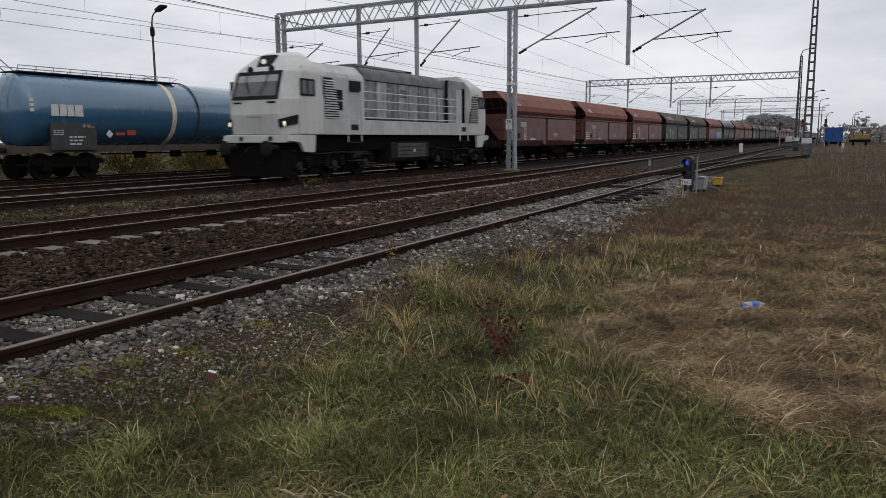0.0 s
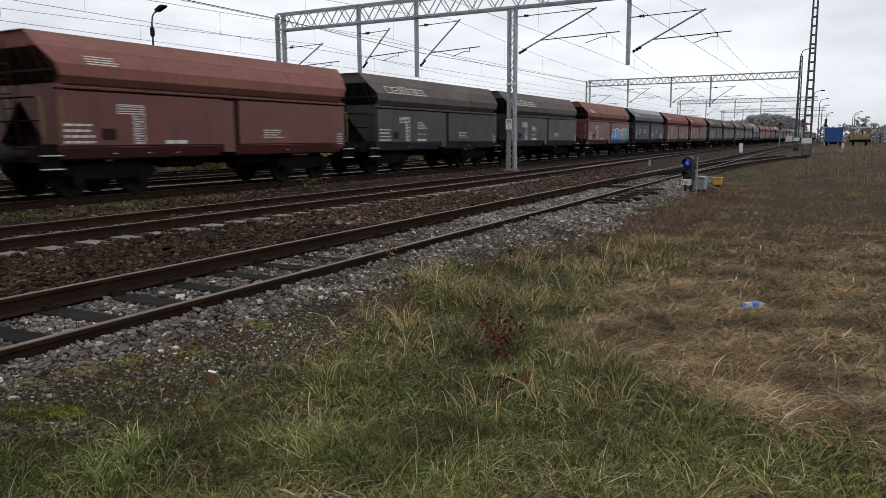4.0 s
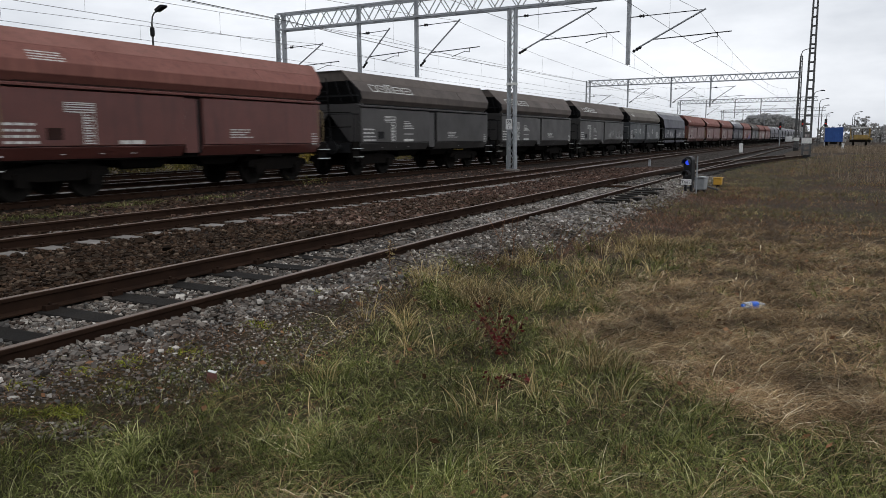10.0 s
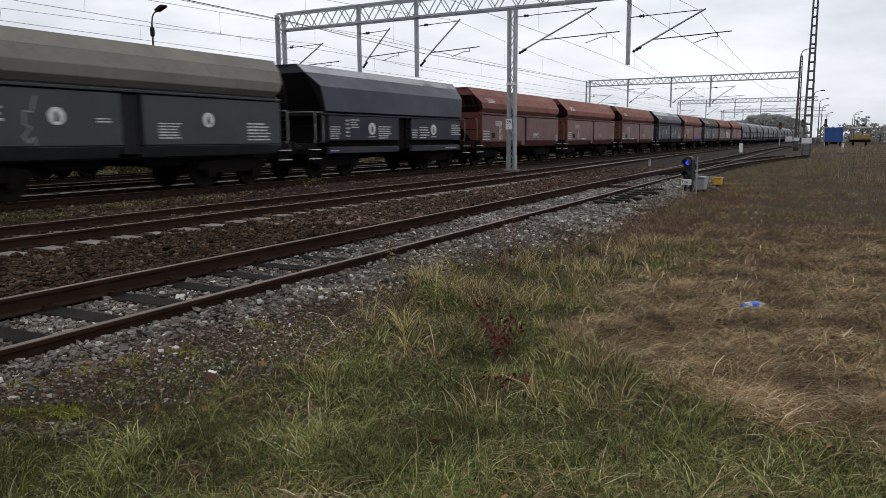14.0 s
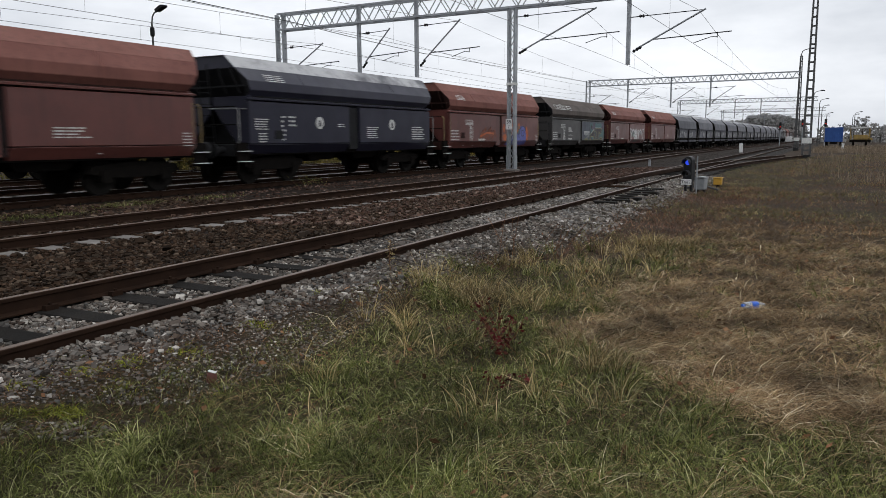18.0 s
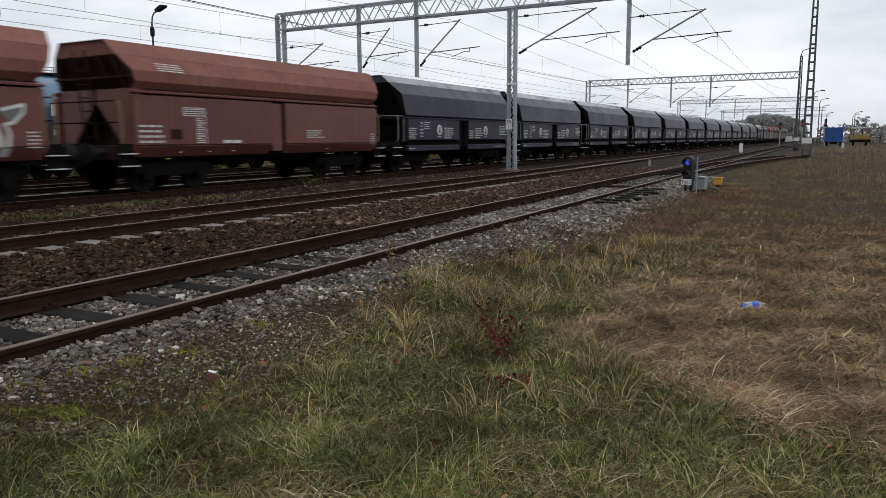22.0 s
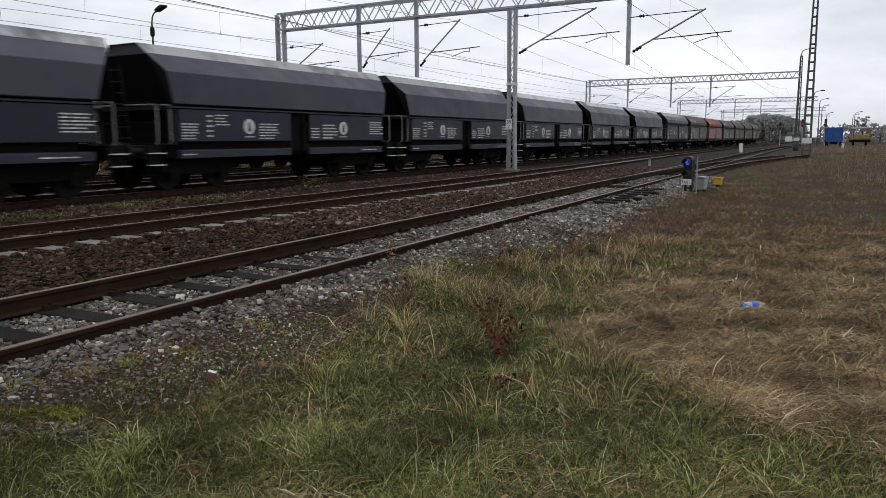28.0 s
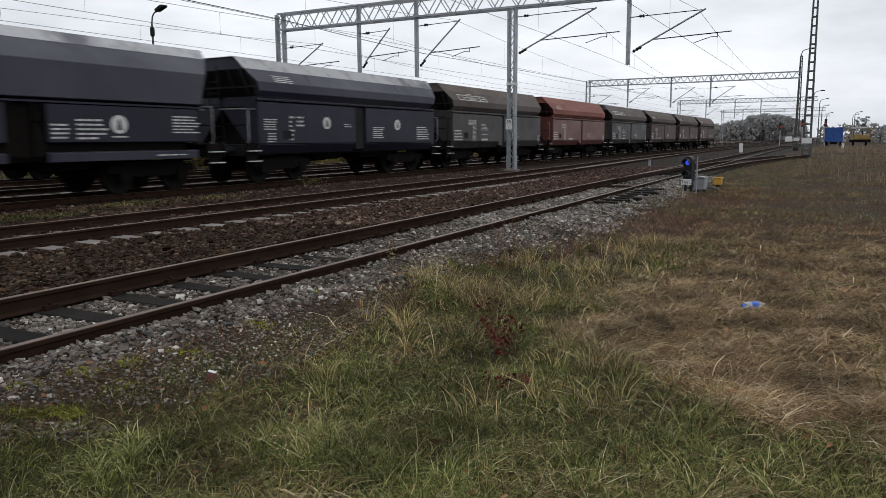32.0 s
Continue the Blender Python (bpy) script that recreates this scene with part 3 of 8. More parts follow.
def bogie(parent, x, axles, mat=None, deep=False):
    g = Build()
    span = max(axles) + 0.5
    for s in (-1, 1):
        y = s * 1.0
        g.slab([(-span, 0.55), (-span + 0.1, 0.72), (-0.45, 0.80), (0.45, 0.80), (span - 0.1, 0.72), (span, 0.55), (span - 0.3, 0.50), (0.5, 0.42), (-0.5, 0.42), (-span + 0.3, 0.50)], y - 0.07, y + 0.07)
        for a in axles:
            g.box(a - 0.15, a + 0.15, y - 0.12, y + 0.12, 0.32, 0.62)
        for a in (-0.22, 0.0, 0.22):
            g.rod((a, y, 0.42), (a, y, 0.72), 0.07, 8)
    g.box(-0.3, 0.3, -1.05, 1.05, 0.55, 0.82)
    if deep:
        for s in (-1, 1):
            g.slab([(-span - 0.2, 0.62), (-span, 1.0), (span, 1.0), (span + 0.2, 0.62), (span, 0.50), (-span, 0.50)], s * 1.05 - 0.05, s * 1.05 + 0.05)
            for a in (-0.95, 0.95):
                g.box(a - 0.28, a + 0.28, s * 0.9 - 0.12, s * 0.9 + 0.12, 0.22, 0.55)
    ob = part("bogie", g, mat or BLACK_IRON, parent, "black cast bogie frame", at=pose(x, 0, 0))
    for a in axles:
        wheelset(ob, a)
    return ob


def slope_y(profile, z):
    """The near side's y at height z on a hull profile."""
    side = sorted((zz, y) for y, zz in profile if y < 0)
    return float(np.interp(z, [a for a, _ in side], [b for _, b in side]))


def bars(rows, profile=None, y=-1.538, rise=0.004):
    """Flat painted bars: rows of (x0, x1, z0, z1)."""
    b = Build()
    for x0, x1, z0, z1 in rows:
        ya, yb = (slope_y(profile, z0) - 0.012, slope_y(profile, z1) - 0.012) if profile else (y, y)
        b.add([(x0, ya, z0), (x1, ya, z0), (x1, yb, z1), (x0, yb, z1), (x0, ya + rise, z0), (x1, ya + rise, z0), (x1, yb + rise, z1), (x0, yb + rise, z1)],
              [(0, 1, 2, 3), (7, 6, 5, 4), (0, 4, 5, 1), (1, 5, 6, 2), (2, 6, 7, 3), (3, 7, 4, 0)])
    return b


def writing(x0, x1, z0, z1, lines, words=2, seed=0):
    """Bars for writing that cannot be read: lines of broken words."""
    rnd = random.Random(seed)
    rows = []
    h = (z1 - z0) / lines
    for i in range(lines):
        x = x0
        end = x1 - rnd.random() * 0.3 * (x1 - x0)
        while x < end - 0.04:
            w = min((x1 - x0) / (words + 1) * rnd.uniform(0.4, 1.0), end - x)
            rows.append((x, x + w, z1 - (i + 0.72) * h, z1 - (i + 0.30) * h))
            x += w + 0.05
    return rows


R_HULL = [(-1.34, 2.61), (-1.50, 2.79), (-1.48, 3.06), (-1.165, 3.435), (-0.84, 3.79), (0.84, 3.79), (1.165, 3.435), (1.48, 3.06), (1.50, 2.79), (1.34, 2.61)]
D_HULL = [(-1.42, 2.24), (-1.535, 2.28), (-1.37, 3.11), (-0.80, 3.59), (-0.54, 3.86), (0.54, 3.86), (0.80, 3.59), (1.37, 3.11), (1.535, 2.28), (1.42, 2.24)]


# how far each end of a hull reaches at a height: the rear end overhangs more than the leading one
R_ENDS = {-1: polyline([(2.7, 5.20), (3.1, 5.30), (3.5, 5.52), (3.8, 5.56)]), 1: polyline([(2.6, 5.26), (3.05, 5.54), (3.5, 5.86), (3.8, 5.95)])}
D_ENDS = {-1: polyline([(2.28, 4.93), (3.11, 4.97), (3.59, 5.08), (3.86, 5.17)]), 1: polyline([(2.28, 5.03), (3.11, 5.40), (3.59, 5.95), (3.86, 6.08)])}


def running_gear(w, half, mat, post_mat, white, step_out=0.0):
    u = Build()
    u.box(-half - 0.35, half + 0.35, -0.32, 0.32, 0.86, 1.14)
    for s in (-1, 1):
        u.box(-half, half, s * 1.22 - 0.06, s * 1.22 + 0.06, 0.88, 1.10)
    for x in (-2.2, 0.0, 2.2):
        u.box(x - 0.08, x + 0.08, -1.2, 1.2, 0.9, 1.08)
    part("underframe", u, BLACK_IRON, w)
    chute = Build()
    for x in (-1.3, 1.3):
        chute.add([(x - 0.9, -1.1, 0.95), (x + 0.9, -1.1, 0.95), (x + 0.9, 1.1, 0.95), (x - 0.9, 1.1, 0.95), (x - 0.6, -0.95, 0.66), (x + 0.6, -0.95, 0.66), (x + 0.6, 0.95, 0.66), (x - 0.6, 0.95, 0.66)],
                  [(0, 1, 2, 3), (7, 6, 5, 4), (0, 4, 5, 1), (1, 5, 6, 2), (2, 6, 7, 3), (3, 7, 4, 0)])
    part("discharge_chute", chute, BLACK_IRON, w)
    air = Build().rod((-0.7, 0.75, 0.72), (0.7, 0.75, 0.72), 0.17, 12)
    part("air_reservoir", air, BLACK_IRON, w, smooth=40)
    for x in (-3.75, 3.75):
        bogie(w, x, (-0.9, 0.9))
    for e in (-1, 1):
        h = Build()
        xe = e * (half + 0.36)
        h.box(xe - 0.08, xe + 0.08, -1.3, 1.3, 0.86, 1.22)
        part("headstock", h, mat, w, bevel=0.01)
        p = Build()
        p.box(min(e * (half - 0.3), xe), max(e * (half - 0.3), xe), -1.42, 1.42, 1.22, 1.26)
        part("end_platform", p, BLACK_IRON, w)
        for s in (-1, 1):
            b = Build()
            b.lathe([(0.10, 0), (0.10, 0.30), (0.13, 0.31), (0.24, 0.50), (0.25, 0.54), (0.10, 0.565)] if e > 0 else [(0.10, 0), (0.10, -0.30), (0.13, -0.31), (0.24, -0.50), (0.25, -0.54), (0.10, -0.565)],
                    "x", (xe + e * 0.05, s * 0.875, 1.05), 14)
            part("buffer", b, DARK_STEEL, w, smooth=40)
        c = Build()
        c.tube([(xe, 0, 1.04), (xe + e * 0.3, 0, 1.0), (xe + e * 0.52, 0, 0.86)], 0.05, 6)
        c.tube([(xe, 0.25, 0.95), (xe + e * 0.15, 0.27, 0.62), (xe + e * 0.4, 0.2, 0.55), (xe + e * 0.5, 0.1, 0.75)], 0.025, 6)
        part("screw_coupling", c, BLACK_IRON, w)
        for s in (-1, 1):
            st = Build()
            x0 = e * (half - 0.02 + step_out)
            for dx in (0.0, 0.46):
                st.box(x0 + e * dx - 0.015, x0 + e * dx + 0.015, s * 1.42 - 0.02, s * 1.42 + 0.02, 0.42, 1.22)
            st.box(min(x0, x0 + e * 0.46), max(x0, x0 + e * 0.46), s * 1.40 - 0.02, s * 1.40 + 0.02, 0.72, 1.22)
            frame_ob = part("step_frame", st, BLACK_IRON, w)
            for z in (1.0, 0.70):
                part("step_tread", Build().box(min(x0, x0 + e * 0.46), max(x0, x0 + e * 0.46), s * 1.48 - 0.1, s * 1.48 + 0.06, z, z + 0.022), white, frame_ob, "worn pale tread")
            r = Build()
            xa = e * (half + 0.30)
            if post_mat is YELLOW_RAIL:
                r.tube([(xa, s * 1.38, 1.26), (xa, s * 1.42, 1.5), (xa, s * 1.40, 2.22), (xa, s * 1.30, 2.30)], 0.025, 8)
                r.tube([(e * (half - 0.08), s * 1.52, 1.4), (e * (half - 0.08), s * 1.52, 2.32)], 0.022, 8)
            else:
                for dx, deep in ((0.36, 0.3), (-0.06, 1.15)) if e < 0 else ((0.42, 1.0),):
                    xx = e * (half + dx)
                    r.tube([(xx, s * 1.40, 1.24), (xx, s * 1.46, 1.34), (xx, s * 1.46, 2.16), (xx, s * 1.42, 2.24), (xx, s * deep, 2.25)], 0.02, 8)
            part("handrail", r, post_mat, w, "worn bent handrail")
        r = Build()
        for z in (2.30, 1.78):
            r.rod((e * (half + 0.30), -1.3, z), (e * (half + 0.30), 1.3, z), 0.018, 6)
        part("end_rail", r, BLACK_IRON, w)


def ladder(w, half, e, z0, z1, mat):
    b = Build()
    for y in (-0.22, 0.20):
        b.rod((e * (half + 0.10), y, z0), (e * (half + 0.30), y, z1), 0.022, 6)
    for i in range(7):
        u = (i + 0.5) / 7
        b.rod((e * (half + 0.10 + 0.2 * u), -0.22, z0 + (z1 - z0) * u), (e * (half + 0.10 + 0.2 * u), 0.20, z0 + (z1 - z0) * u), 0.016, 6)
    return part("ladder", b, mat, w)


def hull(w, profile, half, ends, lip, floor, paint, dark, crown):
    """A folded steel hull: skins and top, an upright lip at each end, and an end wall that slopes inwards below it."""
    n = len(profile)
    b = Build()
    for e in (-1, 1):
        b.v += [(e * ends[e](z), y, z) for y, z in profile]
    b.f += [(i, (i + 1) % n, n + (i + 1) % n, n + i) for i in range(n)]
    part("hopper", b, paint, w, bevel=0.012)
    # dusty topmost plate, sky light in its colour, 4 mm proud of the skin
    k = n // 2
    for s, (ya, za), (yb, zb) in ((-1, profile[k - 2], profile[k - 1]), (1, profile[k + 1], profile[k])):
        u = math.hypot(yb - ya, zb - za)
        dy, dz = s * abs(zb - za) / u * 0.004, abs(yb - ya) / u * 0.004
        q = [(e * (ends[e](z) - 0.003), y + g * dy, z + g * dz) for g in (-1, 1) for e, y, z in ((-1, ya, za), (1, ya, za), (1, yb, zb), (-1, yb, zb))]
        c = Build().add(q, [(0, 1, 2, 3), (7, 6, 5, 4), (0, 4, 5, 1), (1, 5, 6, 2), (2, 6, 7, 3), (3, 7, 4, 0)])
        part("top_plate", c, crown, w, "topmost plate of the hopper, pale with dust and painted sky light")
    side = sorted([(z, y) for y, z in profile if y < 0])
    at_lip = float(np.interp(lip, [z for z, _ in side], [abs(y) for _, y in side]))
    top_y, top_z = abs(side[-1][1]), side[-1][0]
    low = [(abs(y), z) for z, y in side if z < lip]
    for e in (-1, 1):
        x1 = e * (ends[e](lip) - 0.004)
        b = Build().prism([(-at_lip, lip), (at_lip, lip), (top_y, top_z), (-top_y, top_z)], min(x1, x1 - e * 0.05), max(x1, x1 - e * 0.05))
        part("end_lip", b, paint, w)
        xi = e * (half - 0.75)
        b = Build()
        b.add([(x1, -at_lip, lip), (x1, at_lip, lip), (xi, 1.25, floor), (xi, -1.25, floor)], [(0, 1, 2, 3)])
        for s in (-1, 1):
            pts = [(x1, s * at_lip, lip)] + [(e * (ends[e](z) - 0.004), s * (y - 0.004), z) for y, z in low[::-1]] + [(xi, s * 1.25, floor)]
            b.add(pts, [(0, k, k + 1) for k in range(1, len(pts) - 1)])
        # the wall faces downwards; its shade is put into the dark colour
        part("sloping_end", b, dark, w, "sloping end wall under the lip, darkened with painted shade")


def wagon_r(label, paint, hull_paint, dark, rail_mat, crown, style="plain"):
    """A four-axle self-discharging hopper: folded sides, ledge, hinged side flaps and sloping ends."""
    w = thing("hopper_wagon", label, "hopper wagon", "wagons of the coal train")
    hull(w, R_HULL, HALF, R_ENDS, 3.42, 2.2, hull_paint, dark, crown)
    rib = Build()
    for x in (-2.7, 2.7):
        for s in (-1, 1):
            rib.add([(x - 0.015, s * 1.486, 3.066), (x + 0.015, s * 1.486, 3.066), (x + 0.015, s * 1.172, 3.441), (x - 0.015, s * 1.172, 3.441),
                     (x - 0.015, s * 1.47, 3.055), (x + 0.015, s * 1.47, 3.055), (x + 0.015, s * 1.16, 3.44), (x - 0.015, s * 1.16, 3.44)],
                    [(0, 1, 2, 3), (7, 6, 5, 4), (0, 4, 5, 1), (1, 5, 6, 2), (2, 6, 7, 3), (3, 7, 4, 0)])
    part("weld_seam", rib, hull_paint, w)
    core = Build().prism([(-1.36, 1.0), (1.36, 1.0), (1.36, 2.66), (-1.36, 2.66)], -HALF + 0.5, HALF - 0.5)
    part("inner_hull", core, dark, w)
    for s in (-1, 1):
        l = Build().prism([(s * 1.38, 2.485), (s * 1.55, 2.50), (s * 1.555, 2.555), (s * 1.38, 2.59)], -HALF - 0.03, HALF + 0.03)
        part("ledge", l, paint, w, bevel=0.006)
        for x0, x1 in ((-HALF, -0.37), (0.27, HALF)):
            p = Build().prism([(s * 1.42, 1.20), (s * 1.53, 1.22), (s * 1.53, 2.46), (s * 1.42, 2.46)], x0, x1)
            part("side_flap", p, paint, w, "streaked painted steel side flap", bevel=0.012)
            k = Build().prism([(s * 1.22, 0.93), (s * 1.32, 0.92), (s * 1.525, 1.195), (s * 1.42, 1.20)], x0, x1)
            part("lower_skirt", k, paint, w, bevel=0.008)
        c = Build().box(-0.36, 0.08, s * 1.475 - 0.03, s * 1.475 + 0.03, 1.0, 2.43)
        part("flap_post", c, dark if style == "emblem" else paint, w, bevel=0.006)
        c = Build()
        c.slab([(0.08, 1.0), (0.27, 1.0), (0.25, 1.3), (0.25, 2.0), (0.27, 2.43), (0.08, 2.43)], s * 1.38 - 0.02, s * 1.38 + 0.02)
        c.box(0.13, 0.20, s * 1.44 - 0.04, s * 1.44 + 0.04, 1.05, 2.40)
        part("locking_gear", c, DARK_STEEL, w)
    for e in (-1, 1):
        b = Build()
        x = e * (HALF - 0.12)
        for s in (-1, 1):
            pts = [(s * 1.50, 1.22), (s * 1.50, 2.62), (s * 0.05, 2.62), (s * 0.05, 2.25), (s * 0.95, 1.22)]
            b.prism(pts, x - 0.04, x + 0.04)
        part("end_frame", b, paint, w, "end plate with a triangular opening", bevel=0.006)
        b = Build()
        xt, xb = e * (HALF - 0.02), e * (HALF - 1.3)
        b.add([(xt, -1.38, 2.7), (xt, 1.38, 2.7), (xb, 0.9, 1.15), (xb, -0.9, 1.15), (xt - e * 0.06, -1.38, 2.7), (xt - e * 0.06, 1.38, 2.7), (xb - e * 0.06, 0.9, 1.15), (xb - e * 0.06, -0.9, 1.15)],
              [(0, 1, 2, 3), (7, 6, 5, 4), (0, 4, 5, 1), (1, 5, 6, 2), (2, 6, 7, 3), (3, 7, 4, 0)])
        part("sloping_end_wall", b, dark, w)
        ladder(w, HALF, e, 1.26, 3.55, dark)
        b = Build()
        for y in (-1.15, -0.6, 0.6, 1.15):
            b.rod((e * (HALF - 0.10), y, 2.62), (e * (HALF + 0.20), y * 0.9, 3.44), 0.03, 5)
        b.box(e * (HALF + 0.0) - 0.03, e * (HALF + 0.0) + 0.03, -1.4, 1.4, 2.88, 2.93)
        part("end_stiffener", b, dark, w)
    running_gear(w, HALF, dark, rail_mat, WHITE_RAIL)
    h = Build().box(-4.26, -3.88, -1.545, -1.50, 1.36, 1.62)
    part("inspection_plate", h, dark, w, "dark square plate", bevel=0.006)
    if style != "emblem":
        part("lettering", bars(writing(-5.22, -4.45, 1.24, 1.76, 4, 2, 1)), LETTER, w, "white wagon data that cannot be read")
        part("lettering", bars([(-2.42, -2.12, 1.25, 1.34), (-2.09, -1.72, 1.25, 1.34)]), LETTER, w)
        part("lettering", bars([(x, x + 0.1, 1.02 + 0.0, 1.04) for x in (-3.9, -2.9, -2.0, 2.4)], y=-1.43), LETTER, w)
        part("lettering", bars(writing(1.26, 2.20, 1.38, 1.66, 4, 2, 5)), LETTER, w)
        part("lettering", bars(writing(4.90, 5.22, 1.16, 1.56, 5, 1, 6)), LETTER, w)
    if style == "emblem":
        part("lettering", bars(writing(-5.1, -4.5, 1.62, 1.98, 5, 2, 8) + writing(-4.95, -4.55, 1.24, 1.56, 4, 1, 81)), LETTER, w)
        part("lettering", bars(writing(-3.95, -3.72, 1.28, 2.1, 6, 1, 82) + writing(-3.6, -3.2, 1.72, 2.1, 3, 1, 83)), LETTER, w)
        part("lettering", bars(writing(-1.05, -0.62, 1.74, 1.88, 2, 1, 84) + writing(0.72, 1.5, 1.36, 1.8, 6, 1, 85) + writing(3.9, 4.9, 1.3, 1.85, 6, 1, 86)), LETTER, w)
        for x in (-2.05, 2.4):
            d = part("emblem", Build().lathe([(0.0, 0), (0.2, 0), (0.2, 0.006), (0.0, 0.006)], "y", (x, -1.543, 1.88), 20), LETTER, w, "round white emblem")
            part("emblem_figure", Build().slab([(x - 0.06, 1.76), (x + 0.07, 1.76), (x + 0.05, 1.88), (x + 0.01, 2.0), (x - 0.05, 1.95)], -1.549, -1.545), paint, d)
    else:
        part("lettering", bars([(-3.80, -3.04, z, z + 0.022) for z in (1.97, 2.025, 2.08, 2.135, 2.175)] + [(-3.80, -3.78, 1.97, 2.19), (-3.06, -3.04, 1.25, 2.19), (-3.36, -3.34, 1.25, 1.97)]
                                    + [(-3.33 + 0.03 * (i % 2), -3.09 - 0.05 * (i % 3), 1.26 + 0.058 * i, 1.29 + 0.058 * i) for i in range(12)]), LETTER, w, "white wagon data that cannot be read")
    if style == "mark":
        part("lettering", bars([(-2.42, -2.0 + 0.09 * i, 2.0 - 0.065 * i, 2.025 - 0.065 * i) for i in (0, 1, 2, 3, 4)] + [(-2.42, -1.72, 1.52, 1.55)]), LETTER, w)
        rows = []
        for x0, x1, tall in ((-4.5, -4.08, 0), (-3.98, -3.48, 0), (-3.40, -3.22, 1), (-3.16, -2.94, 1), (-2.86, -2.30, 0), (-2.22, -1.55, 0)):
            top = 3.40 if tall else 3.34
            rows += [(x0, x1, top - 0.028, top), (x0, x1, 3.08, 3.108), (x0, x0 + 0.035, 3.08, top), (x1 - 0.035, x1, 3.08, top)]
            if not tall and x1 - x0 > 0.45:
                rows.append((x0 + 0.12, x1 - 0.12, 3.195, 3.22))
        part("painted_mark", bars(rows, R_HULL), LETTER, w, "outlined white painted mark on the hull")
    else:
        part("lettering", bars(writing(-4.45, -3.6, 3.06, 3.30, 4, 2, 7), R_HULL), LETTER, w)
    return w


def wagon_d(label):
    """The newer dark hopper: tall folded hull, low side panels and a pale sole bar."""
    half = 5.07
    w = thing("hopper_wagon", label, "hopper wagon", "wagons of the coal train")
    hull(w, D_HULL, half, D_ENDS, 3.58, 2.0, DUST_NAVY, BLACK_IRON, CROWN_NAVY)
    part("inner_hull", Build().prism([(-1.36, 0.95), (1.36, 0.95), (1.36, 2.26), (-1.36, 2.26)], -half + 0.5, half - 0.5), BLACK_IRON, w)
    for s in (-1, 1):
        part("ledge", Build().prism([(s * 1.40, 2.16), (s * 1.55, 2.17), (s * 1.55, 2.215), (s * 1.40, 2.22)], -half - 0.02, half + 0.02), NAVY, w)
        for x0, x1 in ((-half + 0.28, -0.33), (0.60, half - 0.20)):
            part("side_flap", Build().prism([(s * 1.42, 1.28), (s * 1.53, 1.30), (s * 1.53, 2.15), (s * 1.42, 2.15)], x0, x1), NAVY, w, "dark painted steel side flap", bevel=0.012)
            part("sole_bar", Build().prism([(s * 1.38, 0.86), (s * 1.52, 0.86), (s * 1.53, 1.06), (s * 1.40, 1.09)], x0, x1), DUST_NAVY, w, "paler dusty sole bar", bevel=0.008)
        c = Build()
        c.box(-0.33, 0.28, s * 1.37 - 0.02, s * 1.37 + 0.02, 1.0, 2.15)
        c.slab([(0.30, 1.0), (0.58, 1.0), (0.52, 1.4), (0.40, 1.8), (0.48, 2.15), (0.30, 2.15)], s * 1.44 - 0.03, s * 1.44 + 0.03)
        c.rod((0.33, s * 1.5, 1.75), (0.55, s * 1.5, 1.95), 0.03, 6)
        part("locking_gear", c, BLACK_IRON, w)
    for e in (-1, 1):
        b = Build()
        x = e * (half - 0.15)
        b.prism([(-1.50, 1.22), (-1.30, 1.22), (-1.30, 2.26), (-1.50, 2.26)], x - 0.05, x + 0.05)
        b.prism([(1.30, 1.22), (1.50, 1.22), (1.50, 2.26), (1.30, 2.26)], x - 0.05, x + 0.05)
        b.box(x - 0.05, x + 0.05, -1.5, 1.5, 2.14, 2.24)
        part("end_frame", b, DARK_STEEL, w)
        b = Build()
        xt, xb = e * (half - 0.05), e * (half - 1.3)
        b.add([(xt, -1.38, 2.3), (xt, 1.38, 2.3), (xb, 0.9, 1.15), (xb, -0.9, 1.15), (xt - e * 0.06, -1.38, 2.3), (xt - e * 0.06, 1.38, 2.3), (xb - e * 0.06, 0.9, 1.15), (xb - e * 0.06, -0.9, 1.15)],
              [(0, 1, 2, 3), (7, 6, 5, 4), (0, 4, 5, 1), (1, 5, 6, 2), (2, 6, 7, 3), (3, 7, 4, 0)])
        part("sloping_end_wall", b, BLACK_IRON, w)
        ladder(w, half + 0.1, e, 1.26, 3.3, DARK_STEEL)
    running_gear(w, half, DARK_STEEL, DULL_RAIL, WHITE_RAIL, 0.27)
    part("lettering", bars(writing(-4.7, -4.08, 1.34, 1.80, 6, 2, 11)), LETTER, w, "white wagon data that cannot be read")
    part("lettering", bars(writing(-3.82, -3.58, 1.38, 2.06, 5, 1, 12) + writing(-3.5, -3.0, 1.72, 2.06, 4, 1, 13)), LETTER, w)
    part("lettering", bars(writing(-1.76, -0.9, 1.34, 1.84, 6, 2, 14)), LETTER, w)
    part("lettering", bars(writing(0.68, 1.2, 1.36, 1.74, 4, 1, 15) + writing(1.3, 2.1, 1.34, 1.86, 5, 2, 16)), LETTER, w)
    part("lettering", bars(writing(4.05, 4.95, 1.50, 1.98, 6, 2, 17)), LETTER, w)
    part("lettering", bars(writing(-4.7, -4.2, 0.92, 1.0, 1, 2, 18) + writing(3.5, 4.7, 0.93, 1.0, 1, 2, 19)), LETTER, w)
    for x in (-2.2, 2.42):
        e = Build().lathe([(0.0, 0), (0.22, 0), (0.22, 0.006), (0.0, 0.006)], "y", (x, -1.543, 1.72), 20)
        d = part("emblem", e, LETTER, w, "round white emblem")
        k = Build().slab([(x - 0.07, 1.58), (x + 0.08, 1.58), (x + 0.06, 1.72), (x + 0.01, 1.86), (x - 0.05, 1.80)], -1.549, -1.545)
        part("emblem_figure", k, NAVY, d)
